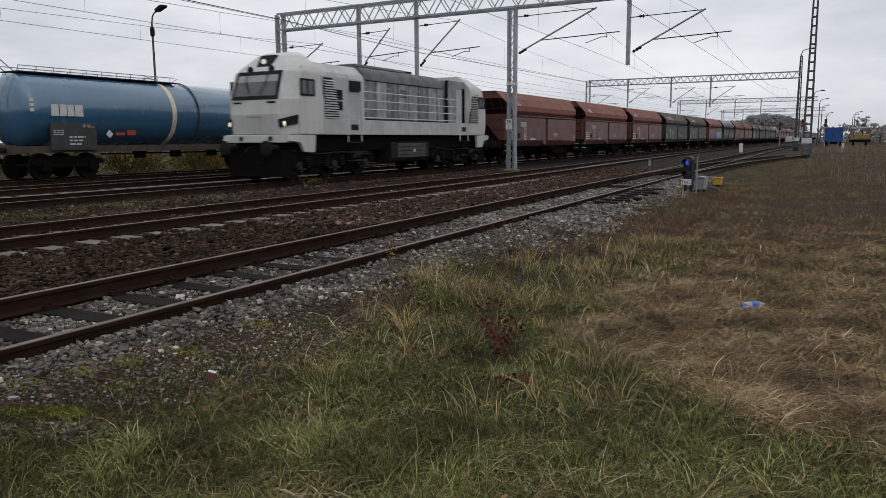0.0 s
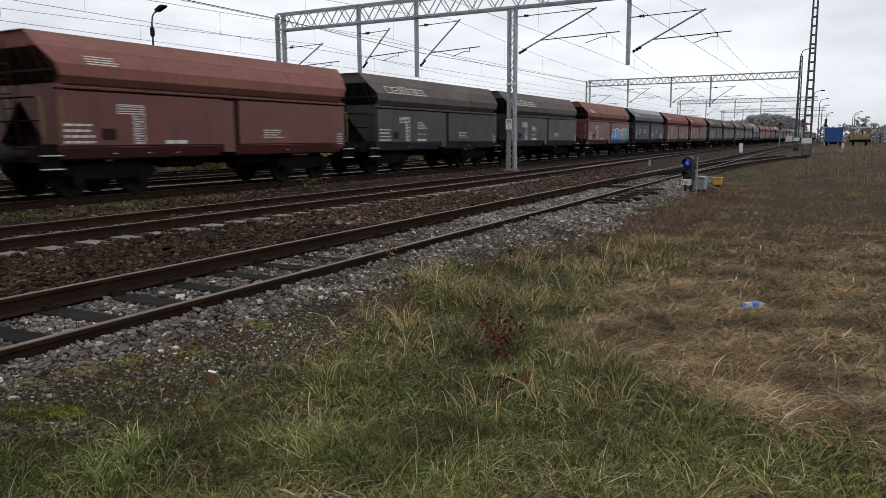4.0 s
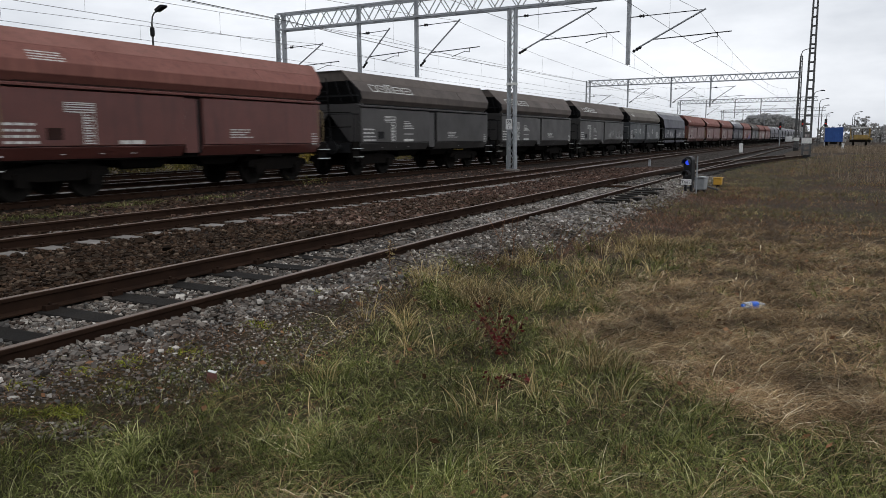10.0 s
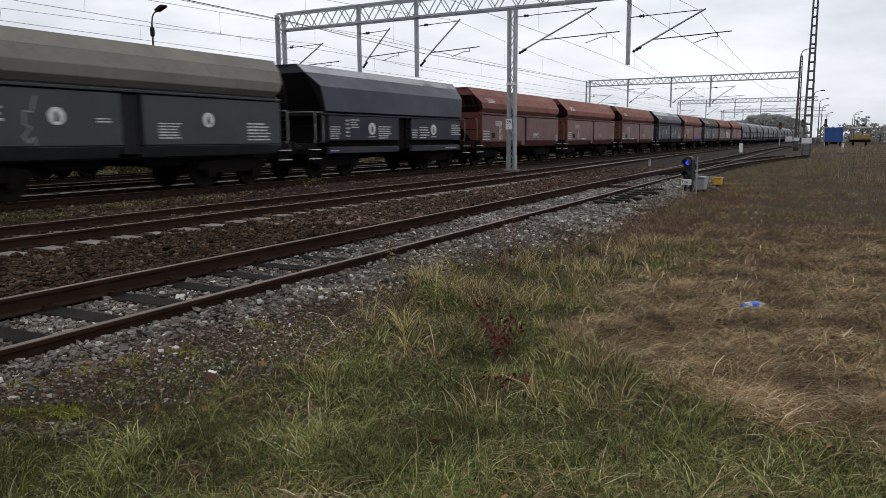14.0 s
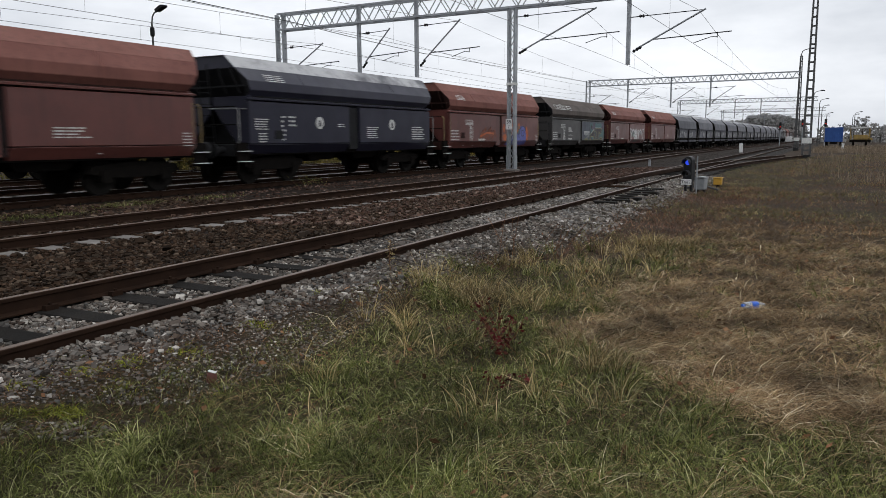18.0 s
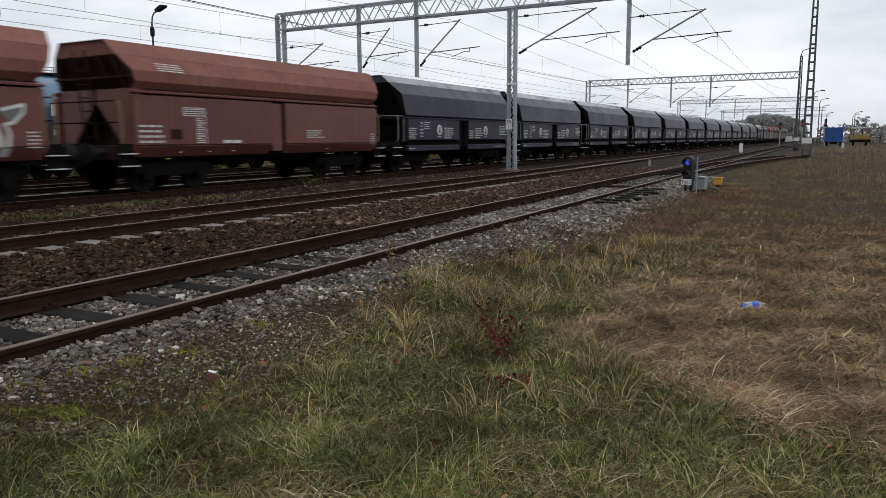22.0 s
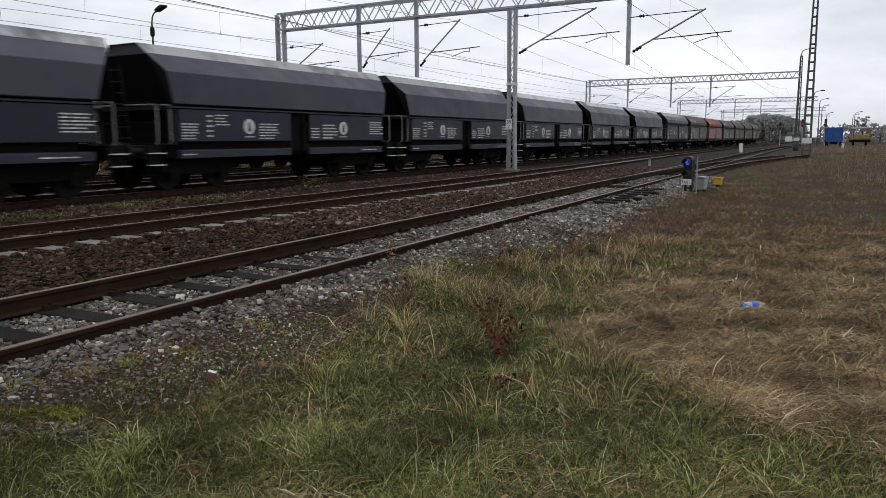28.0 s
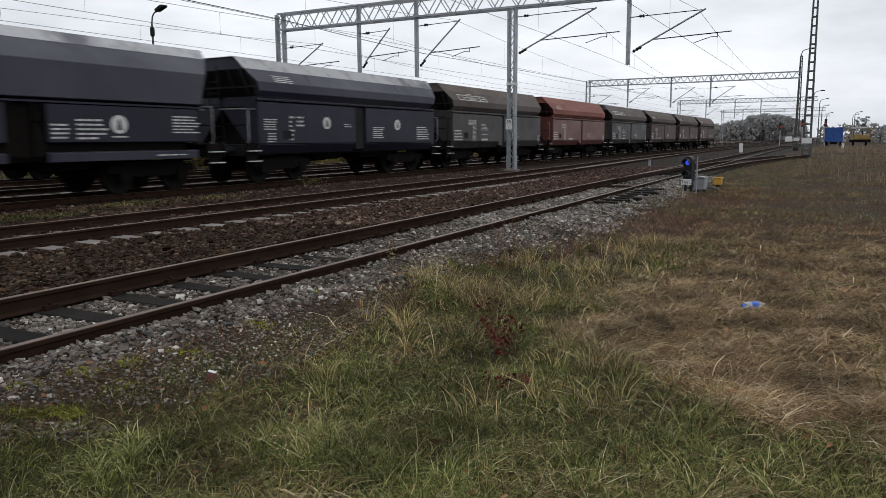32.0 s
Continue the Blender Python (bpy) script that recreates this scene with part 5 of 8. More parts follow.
def stroke(points, wide, lift):
    """A sprayed line: a flat ribbon through points (x, z)."""
    b = Build()
    for (xa, za), (xb, zb) in zip(points, points[1:]):
        d = Vector((xb - xa, zb - za)).normalized()
        nx, nz = -d.y * wide / 2, d.x * wide / 2
        ex, ez = d.x * wide * 0.3, d.y * wide * 0.3
        b.slab([(xa + nx - ex, za + nz - ez), (xb + nx + ex, zb + nz + ez), (xb - nx + ex, zb - nz + ez), (xa - nx - ex, za - nz - ez)], -1.5355 - lift, -1.531 - lift)
    return b


def tag(wagon, number, text):
    w = WAGONS[wagon - 1]
    w["label"] = text
    return w


def arch(x, z, rx, rz, a0, a1, n=10):
    return [(x + rx * math.cos(radians(a0 + (a1 - a0) * i / n)), z + rz * math.sin(radians(a0 + (a1 - a0) * i / n))) for i in range(n + 1)]


w = tag(6, 0, "rust-red hopper wagon sprayed with a blue, violet and green piece")
part("graffiti", panel([(0.30, 1.225), (0.30, 1.46), (0.58, 1.60), (0.61, 2.0), (1.45, 2.01), (1.54, 2.08), (2.14, 2.07), (2.33, 1.96), (3.34, 1.99), (3.45, 2.10), (4.0, 2.10), (4.21, 2.01), (5.27, 1.99), (5.27, 1.225)], 0.001),
     SPRAY["white"], w, "white outline of a sprayed piece")
for k, outline in (
    ("blue", [(0.35, 1.227), (0.35, 1.43), (0.65, 1.57), (0.68, 1.94), (1.38, 1.95), (1.40, 1.55), (1.15, 1.44), (1.40, 1.40), (1.42, 1.227)]),
    ("blue", [(1.48, 1.227), (1.48, 1.58), (1.59, 2.01), (2.09, 2.01), (2.08, 1.5), (2.12, 1.227)]),
    ("violet", [(2.16, 1.227), (2.14, 1.5), (2.2, 1.95), (2.34, 1.88), (2.80, 1.90), (2.82, 1.52), (2.92, 1.52), (2.96, 1.91), (3.32, 1.92), (3.36, 1.227)]),
    ("green", [(3.42, 1.227), (3.49, 2.04), (3.97, 2.04), (4.19, 1.95), (4.44, 1.94), (4.40, 1.6), (4.52, 1.227)]),
    ("bottle", [(4.58, 1.227), (4.48, 1.58), (4.54, 1.94), (5.22, 1.93), (5.16, 1.6), (5.22, 1.227)]),
):
    part("graffiti", panel(outline, 0.003), SPRAY[k], w, "sprayed block letter shape")
for points, k, wide in (([(1.30, 1.86), (1.36, 1.55), (1.0, 1.42), (0.75, 1.40)], "white", 0.035), ([(2.04, 1.9), (2.0, 1.5), (2.2, 1.46)], "white", 0.03), ([(2.55, 1.48), (2.8, 1.44), (2.95, 1.62)], "white", 0.03),
                        ([(3.86, 1.72), (3.9, 1.45), (4.05, 1.44)], "dark", 0.06), ([(3.75, 1.45), (3.78, 1.6)], "dark", 0.05), ([(4.45, 1.75), (4.62, 1.5), (4.95, 1.7)], "white", 0.025),
                        ([(0.8, 1.82), (0.8, 1.6), (1.0, 1.52)], "aqua", 0.05), ([(1.7, 1.9), (1.72, 1.4)], "aqua", 0.05)):
    part("graffiti", stroke(points, wide, 0.005), SPRAY[k], w)
for x0, x1, k in ((0.33, 1.44, "blue"), (1.47, 2.12, "blue"), (2.15, 3.37, "violet"), (3.41, 4.53, "green"), (4.56, 5.24, "bottle")):
    part("graffiti", skirt_patch(x0, x1), SPRAY[k], w)
w = tag(12, 0, "grey-olive hopper wagon with a white spray scrawl")
for points in ([(1.62, 1.92), (1.80, 1.49)], [(1.95, 1.88), (2.02, 1.52)], [(1.70, 1.70), (2.02, 1.72)], [(2.22, 1.86), (2.25, 1.50)], [(2.38, 1.5), (2.46, 1.86), (2.69, 1.52)], [(2.35, 1.62), (2.70, 1.66)],
               [(3.21, 1.80), (3.29, 1.26)], [(3.6, 1.82), (3.28, 1.52), (3.78, 1.27)], [(3.98, 1.80), (4.0, 1.28)], [(4.2, 1.28), (4.25, 1.85), (4.48, 1.7), (4.22, 1.55), (4.55, 1.28)], [(4.72, 1.98), (4.78, 1.30), (5.16, 1.26)],
               [(3.3, 1.32), (4.1, 1.42), (5.2, 1.36)]):
    part("graffiti", stroke(points, 0.06, 0.001), SPRAY["scrawl"], w, "pale sprayed scrawl")
w = tag(13, 0, "slate-grey hopper wagon with a tan dusty hull and a pale squiggle")
part("graffiti", stroke([(-2.5, 2.3), (-2.62, 1.95), (-2.78, 1.98), (-2.8, 1.7), (-2.66, 1.62), (-2.84, 1.42), (-2.74, 1.3), (-2.6, 1.42), (-2.56, 1.24)], 0.03, 0.001), SPRAY["scrawl"], w, "pale sprayed squiggle")
w = tag(19, 0, "rust-red hopper wagon with faded orange and indigo spray")
for k in range(11):
    x = -2.3 + 0.15 * k
    part("graffiti", stroke([(x, 1.28 + 0.05 * (k % 3)), (x + 0.2, 1.62 + 0.09 * (k % 4)), (x + 0.34, 1.4 + 0.1 * (k % 2))], 0.07, 0.0005 * k), SPRAY["rust"], w, "faded orange spray lines")
part("graffiti", stroke([(-2.25, 1.45), (-1.5, 1.62), (-0.72, 1.58)], 0.09, 0.006), SPRAY["orange"], w)
for k, (x, z, rx, rz) in enumerate(((0.66, 1.40, 0.22, 0.17), (0.55, 1.85, 0.14, 0.2), (2.02, 1.73, 0.36, 0.19), (1.72, 1.96, 0.14, 0.14), (3.62, 1.6, 0.2, 0.32), (2.5, 1.98, 0.1, 0.15))):
    part("graffiti", blob(x, z, rx, rz, 0.001 + 0.0004 * k, 0.3, k), SPRAY["orange"], w, "faded orange spray cloud")
part("graffiti", panel([(0.86, 1.226), (0.94, 1.37), (1.2, 1.45), (1.46, 1.40), (1.72, 1.54), (1.96, 1.50), (2.22, 1.62), (2.50, 1.58), (2.56, 1.82), (2.75, 1.97), (3.02, 2.02), (3.30, 1.94), (3.47, 1.7), (3.49, 1.226)], 0.005),
     SPRAY["indigo"], w, "indigo sprayed bubble shapes")
for points in (arch(1.2, 1.24, 0.27, 0.2, 20, 165), arch(1.72, 1.27, 0.27, 0.26, 15, 165), arch(2.25, 1.3, 0.28, 0.31, 15, 165), arch(3.02, 1.5, 0.46, 0.5, 0, 175), arch(3.0, 1.62, 0.2, 0.16, 0, 330)):
    part("graffiti", stroke(points, 0.035, 0.008), SPRAY["dark"], w)
part("graffiti", stroke([(2.46, 2.0), (2.5, 1.7), (2.42, 1.62)], 0.04, 0.009), SPRAY["green"], w)
part("graffiti", skirt_patch(0.86, 3.5), SPRAY["indigo"], w)
w = tag(20, 0, "grey-olive hopper wagon sprayed with dark letters on a teal ground")
part("graffiti", panel([(0.30, 1.226), (0.30, 2.41), (5.31, 2.41), (5.31, 1.226)], 0.0005), SPRAY["steel"], w, "dull blue sprayed ground")
for k, (x, z, rx, rz, c) in enumerate(((2.3, 2.1, 0.3, 0.27, "teal"), (3.0, 2.1, 0.5, 0.25, "plum"), (3.5, 2.2, 0.35, 0.18, "teal"), (4.2, 2.2, 0.55, 0.18, "teal"), (5.0, 1.7, 0.28, 0.4, "teal"), (2.6, 1.6, 0.5, 0.3, "teal"), (4.7, 1.45, 0.5, 0.2, "teal"), (4.95, 2.15, 0.3, 0.2, "plum"))):
    part("graffiti", blob(x, z, rx, rz, 0.0012 + 0.0003 * k, 0.22, 60 + k), SPRAY[c], w, "faded spray cloud")
LETTER_A = [(1.98, 1.23), (2.10, 1.58), (2.88, 1.90), (3.26, 1.23), (2.92, 1.23), (2.80, 1.46), (2.24, 1.44), (2.16, 1.23)]
LETTER_B = [(3.12, 2.02), (4.56, 2.03), (4.76, 1.95), (4.60, 1.68), (4.36, 1.64), (4.05, 1.78), (3.92, 1.23), (3.42, 1.23), (3.54, 1.74), (3.18, 1.78)]
for outline in (LETTER_A, LETTER_B, [(0.85, 1.228), (1.0, 1.32), (1.45, 1.33), (1.6, 1.228)], [(4.3, 1.23), (4.36, 1.38), (4.75, 1.4), (4.82, 1.23)]):
    part("graffiti", panel(outline, 0.005), SPRAY["umber"], w, "dark sprayed letter shape")
    part("graffiti", stroke(outline + outline[:1], 0.055, 0.007), SPRAY["ochre"], w, "dull yellow outline")
part("graffiti", stroke([(3.12, 2.04), (4.56, 2.05)], 0.028, 0.009), SPRAY["white"], w)
part("graffiti", stroke([(2.12, 1.60), (2.86, 1.93)], 0.022, 0.009), SPRAY["white"], w)
part("graffiti", blob(2.36, 2.08, 0.1, 0.17, 0.005, 0.1, 71), SPRAY["umber"], w)
part("graffiti", skirt_patch(0.4, 5.3), SPRAY["umber"], w)
part("lettering", bars([(0.68, 1.9 - 0.04 * (i % 2), 1.54 + 0.07 * i, 1.575 + 0.07 * i) for i in range(4)], y=-1.546), LETTER, w)
w = tag(21, 0, "rust-red hopper wagon with a bold white and slate spray piece")
part("graffiti", blob(1.35, 1.66, 0.55, 0.26, 0.0005, 0.1, 3), SPRAY["slate"], w)
part("graffiti", blob(1.45, 1.62, 0.22, 0.07, 0.0015, 0.1, 33), SPRAY["bottle"], w)
part("graffiti", blob(3.65, 1.75, 0.45, 0.18, 0.0005, 0.1, 4), SPRAY["slate"], w)
part("graffiti", panel([(0.42, 1.93), (0.52, 1.74), (0.72, 1.72), (0.86, 1.9)], 0.001), SPRAY["slate"], w)
part("graffiti", panel([(4.3, 1.95), (4.55, 1.72), (4.72, 1.8), (4.78, 2.02)], 0.001), SPRAY["slate"], w)
part("graffiti", stroke(arch(1.33, 1.24, 0.70, 0.74, 28, 180, 14), 0.15, 0.002), SPRAY["white"], w, "bold white sprayed arch")
part("graffiti", stroke(arch(3.68, 1.24, 0.62, 0.74, 0, 178, 14), 0.12, 0.002), SPRAY["white"], w, "bold white sprayed arch")
part("graffiti", panel([(1.62, 1.228), (1.76, 1.58), (2.62, 1.6), (2.68, 1.228)], 0.003), SPRAY["white"], w, "white sprayed block")
for k, (x, z, rx, rz) in enumerate(((2.14, 1.84, 0.17, 0.25), (1.92, 1.78, 0.12, 0.16), (2.52, 1.76, 0.17, 0.2), (2.94, 1.68, 0.11, 0.2), (2.92, 1.95, 0.11, 0.07), (2.93, 1.34, 0.10, 0.12))):
    part("graffiti", blob(x, z, rx, rz, 0.004 + 0.0003 * k, 0.08, 5 + k), SPRAY["white"], w)
part("graffiti", stroke([(0.84, 1.94), (0.5, 2.06), (0.32, 2.06), (0.36, 1.9), (0.58, 1.72)], 0.075, 0.002), SPRAY["white"], w)
part("graffiti", stroke([(4.36, 1.98), (4.85, 2.10), (4.82, 1.92), (4.6, 1.72), (4.42, 1.68), (4.5, 1.5), (4.46, 1.23)], 0.07, 0.002), SPRAY["white"], w)
part("graffiti", stroke([(1.2, 1.55), (1.42, 1.47), (1.78, 1.62)], 0.05, 0.004), SPRAY["white"], w)
part("graffiti", stroke([(3.4, 1.56), (3.78, 1.86)], 0.035, 0.004), SPRAY["white"], w)
part("graffiti", stroke([(1.62, 1.44), (2.1, 1.4), (2.3, 1.3)], 0.025, 0.009), SPRAY["dark"], w)
for x0, x1, k in ((0.55, 0.78, "white"), (1.55, 2.68, "slate"), (2.72, 3.12, "slate"), (4.28, 4.5, "white")):
    part("graffiti", skirt_patch(x0, x1), SPRAY[k], w)


def travel(t):
    """How far the train has come by t seconds: it gathers speed evenly."""
    u = t / 32
    return 399.05 * u + 31.5 * u * u


# each wagon's length over its buffers, and the slack in its couplings
LONG = {"R": 12.70, "O": 12.70, "N": 12.70, "S": 12.70, "B": 12.70, "D": 12.083}
SLACK = [0.03, 0.08, -0.07, 0, -0.25, 0.26, 0.2, 0.14, -0.24, 0.15, -0.16, -0.24, -0.16, 0.02, 0.18, -0.15, 0.07, 0.11, -0.11, 0.15, -0.15, 0.12, 0.12, 0.03, -0.07, 0.06, -0.08, 0, 0.11,
         -0.12, -0.09, -0.05, 0, 0.2, -0.09, 0, 0, 0, 0, 0]
MIDDLES, reach = [], 34.48
for kind, slack in zip(ORDER, SLACK):
    MIDDLES.append(reach + LONG[kind] / 2 + slack)
    reach += LONG[kind]


LOCO_X = 25.2


# ---------------------------------------------------------------- stones and plants: materials that vary from piece to piece
def mottled(name, colours, rough=0.85, metal=0.0, gloss=0.06, vary=0.35):
    """Each loose piece takes its own colour from a row of colours."""
    m = bpy.data.materials.new(name)
    m.use_nodes = True
    t = m.node_tree
    b = t.nodes["Principled BSDF"]
    geo = t.nodes.new("ShaderNodeNewGeometry")
    r = t.nodes.new("ShaderNodeValToRGB")
    r.color_ramp.interpolation = "LINEAR"
    els = r.color_ramp.elements
    while len(els) < len(colours):
        els.new(0.5)
    for i, c in enumerate(colours):
        els[i].position = i / (len(colours) - 1)
        els[i].color = (*c, 1)
    co = t.nodes.new("ShaderNodeTexCoord")
    n = t.nodes.new("ShaderNodeTexNoise")
    n.inputs["Scale"].default_value = 55.0
    t.links.new(co.outputs["Object"], n.inputs["Vector"])
    mix = t.nodes.new("ShaderNodeMix")
    mix.data_type, mix.blend_type = "RGBA", "MULTIPLY"
    mix.inputs["Factor"].default_value = 0.3
    t.links.new(geo.outputs["Random Per Island"], r.inputs[0])
    t.links.new(r.outputs[0], mix.inputs["A"])
    t.links.new(n.outputs["Fac"], mix.inputs["B"])
    patch = t.nodes.new("ShaderNodeTexNoise")
    patch.inputs["Scale"].default_value, patch.inputs["Detail"].default_value = 1.7, 5.0
    t.links.new(co.outputs["Object"], patch.inputs["Vector"])
    span = t.nodes.new("ShaderNodeMapRange")
    span.inputs["From Min"].default_value, span.inputs["From Max"].default_value = 0.32, 0.68
    span.inputs["To Min"].default_value, span.inputs["To Max"].default_value = 1 - vary, 1 + vary
    t.links.new(patch.outputs["Fac"], span.inputs["Value"])
    tone = t.nodes.new("ShaderNodeHueSaturation")
    t.links.new(span.outputs[0], tone.inputs["Value"])
    t.links.new(mix.outputs["Result"], tone.inputs["Color"])
    t.links.new(tone.outputs[0], b.inputs["Base Color"])
    b.inputs["Roughness"].default_value = rough
    b.inputs["Specular IOR Level"].default_value = gloss
    return m


STONE_GREY = mottled("grey_stone_pieces", [(0.015, 0.012, 0.010), (0.150, 0.131, 0.115), (0.046, 0.033, 0.026), (0.222, 0.200, 0.175), (0.083, 0.061, 0.047), (0.111, 0.108, 0.103), (0.031, 0.025, 0.020), (0.421, 0.390, 0.350)], gloss=0.04)
STONE_PALE = mottled("pale_stone_pieces", [(0.045, 0.038, 0.031), (0.196, 0.177, 0.159), (0.095, 0.076, 0.063), (0.252, 0.233, 0.211), (0.134, 0.110, 0.090), (0.168, 0.164, 0.159), (0.069, 0.058, 0.050), (0.403, 0.375, 0.342)], gloss=0.04)
STONE_BROWN = mottled("brown_stone_pieces", [(0.006, 0.004, 0.002), (0.048, 0.029, 0.019), (0.015, 0.009, 0.006), (0.070, 0.045, 0.030), (0.028, 0.017, 0.011), (0.052, 0.039, 0.029), (0.009, 0.006, 0.004), (0.129, 0.095, 0.069)], gloss=0.03)
STONE_RUST = mottled("rust_stone_pieces", [(0.009, 0.005, 0.003), (0.090, 0.052, 0.039), (0.029, 0.016, 0.011), (0.126, 0.078, 0.060), (0.052, 0.030, 0.023), (0.088, 0.066, 0.055), (0.017, 0.010, 0.007), (0.218, 0.160, 0.129)], gloss=0.03)
GREEN = mottled("green_grass_blades", [(0.005, 0.006, 0.002), (0.055, 0.067, 0.015), (0.132, 0.152, 0.039), (0.024, 0.030, 0.007), (0.096, 0.113, 0.027), (0.219, 0.222, 0.079), (0.014, 0.018, 0.004), (0.164, 0.172, 0.052), (0.438, 0.422, 0.226)], 0.6, gloss=0.05, vary=0.55)
UNDER = mottled("dark_matted_undergrowth", [(0.005, 0.005, 0.002), (0.041, 0.042, 0.015), (0.016, 0.014, 0.006), (0.083, 0.071, 0.034), (0.024, 0.024, 0.009), (0.169, 0.146, 0.080)], 0.7, gloss=0.02, vary=0.5)
MAT = mottled("dark_matted_straw", [(0.011, 0.007, 0.005), (0.140, 0.086, 0.043), (0.035, 0.021, 0.011), (0.246, 0.161, 0.083), (0.074, 0.044, 0.023)], 0.75, gloss=0.02, vary=0.6)
FIELD_BROWN = mottled("brown_field_grass", [(0.019, 0.011, 0.006), (0.209, 0.124, 0.063), (0.071, 0.038, 0.021), (0.285, 0.176, 0.090), (0.123, 0.068, 0.037), (0.228, 0.149, 0.078), (0.342, 0.230, 0.129)], 0.75, gloss=0.02, vary=0.45)
OCHRE = mottled("ochre_grass_blades", [(0.030, 0.022, 0.009), (0.285, 0.210, 0.095), (0.140, 0.122, 0.048), (0.46, 0.350, 0.175), (0.190, 0.130, 0.062), (0.080, 0.066, 0.027), (0.70, 0.56, 0.33)], 0.65, gloss=0.04, vary=0.5)
STRAW = mottled("cut_straw", [(0.051, 0.032, 0.017), (0.302, 0.205, 0.109), (0.131, 0.082, 0.044), (0.472, 0.341, 0.193), (0.201, 0.130, 0.069), (0.090, 0.056, 0.029), (0.736, 0.634, 0.435)], 0.7, gloss=0.04, vary=0.6)
RUSSET = mottled("russet_dead_weeds", [(0.036, 0.017, 0.010), (0.210, 0.104, 0.055), (0.096, 0.048, 0.028), (0.336, 0.190, 0.105)], 0.8, gloss=0.02)
FIELD_GREEN = mottled("olive_field_grass", [(0.022, 0.021, 0.008), (0.155, 0.146, 0.058), (0.075, 0.074, 0.028), (0.23, 0.205, 0.096), (0.11, 0.108, 0.042), (0.29, 0.245, 0.13)], 0.75, gloss=0.02, vary=0.5)
WEED_GREY = mottled("bleached_brown_weeds", [(0.060, 0.046, 0.034), (0.21, 0.165, 0.118), (0.12, 0.090, 0.064), (0.28, 0.225, 0.165), (0.15, 0.108, 0.074)], 0.8, gloss=0.02, vary=0.4)
SOIL_WEED = mottled("dark_soil_weeds", [(0.017, 0.008, 0.007), (0.175, 0.092, 0.067), (0.056, 0.029, 0.022), (0.294, 0.175, 0.119), (0.034, 0.018, 0.014)], 0.85, gloss=0.02, vary=0.5)
MOSS = mottled("yellow_green_moss", [(0.060, 0.072, 0.010), (0.22, 0.23, 0.030), (0.10, 0.115, 0.018), (0.33, 0.325, 0.05)], 0.85, gloss=0.02, vary=0.5)
CRIMSON = mottled("crimson_leaves", [(0.055, 0.007, 0.008), (0.10, 0.012, 0.013), (0.036, 0.008, 0.008), (0.08, 0.03, 0.018)], 0.6)


def rock_shapes(count):
    """Low, angular stones: icosahedra pulled about."""
    g = (1 + 5 ** 0.5) / 2
    base = np.array([(-1, g, 0), (1, g, 0), (-1, -g, 0), (1, -g, 0), (0, -1, g), (0, 1, g), (0, -1, -g), (0, 1, -g), (g, 0, -1), (g, 0, 1), (-g, 0, -1), (-g, 0, 1)]) / 1.9
    tri = np.array([(0, 11, 5), (0, 5, 1), (0, 1, 7), (0, 7, 10), (0, 10, 11), (1, 5, 9), (5, 11, 4), (11, 10, 2), (10, 7, 6), (7, 1, 8),
                    (3, 9, 4), (3, 4, 2), (3, 2, 6), (3, 6, 8), (3, 8, 9), (4, 9, 5), (2, 4, 11), (6, 2, 10), (8, 6, 7), (9, 8, 1)])
    out = []
    for _ in range(count):
        v = base * RNG.uniform(0.62, 1.25, (12, 1)) * RNG.uniform((0.75, 0.6, 0.42), (1.25, 1.0, 0.75))
        out.append(v)
    return out, tri


ROCKS, ROCK_TRI = rock_shapes(14)
CUBE = np.array([(-1, -1, -1), (1, -1, -1), (1, 1, -1), (-1, 1, -1), (-1, -1, 1), (1, -1, 1), (1, 1, 1), (-1, 1, 1)]) * 0.55
CUBE_TRI = np.array([(0, 2, 1), (0, 3, 2), (4, 5, 6), (4, 6, 7), (0, 1, 5), (0, 5, 4), (1, 2, 6), (1, 6, 5), (2, 3, 7), (2, 7, 6), (3, 0, 4), (3, 4, 7)])
SPLITS = [CUBE * RNG.uniform(0.4, 1.3, (8, 3)) * RNG.uniform((1.0, 0.7, 0.45), (1.6, 1.05, 0.8)) for _ in range(24)]


def scatter_stones(name, label, mat, xy, size, sink=0.25, height=None, rough=False):
    n = len(xy)
    kinds, tri = (SPLITS, CUBE_TRI) if rough else (ROCKS, ROCK_TRI)
    shape = np.array(kinds)[RNG.integers(0, len(kinds), n)]
    s = RNG.lognormal(0, 0.3, n) * size / 2
    a, b = RNG.uniform(0, 2 * np.pi, n), RNG.uniform(-0.9, 0.9, n)
    ca, sa, cb, sb = np.cos(a), np.sin(a), np.cos(b), np.sin(b)
    x, y, z = shape[..., 0], shape[..., 1], shape[..., 2]
    y, z = y * cb[:, None] - z * sb[:, None], y * sb[:, None] + z * cb[:, None]
    x, y = x * ca[:, None] - y * sa[:, None], x * sa[:, None] + y * ca[:, None]
    zb = np.array([(height or bed_z)(px, py) for px, py in xy])
    lift = s * (0.5 - sink) + RNG.uniform(0, 0.4, n) * s
    v = np.stack([x * s[:, None] + xy[:, :1], y * s[:, None] + xy[:, 1:2], z * s[:, None] + (zb + lift)[:, None]], -1).reshape(-1, 3)
    f = (tri[None] + len(kinds[0]) * np.arange(n)[:, None, None]).reshape(-1, 3)
    return tagged(new(name, sheet(name, v, f, mat)), label, "stones", kind="stuff")


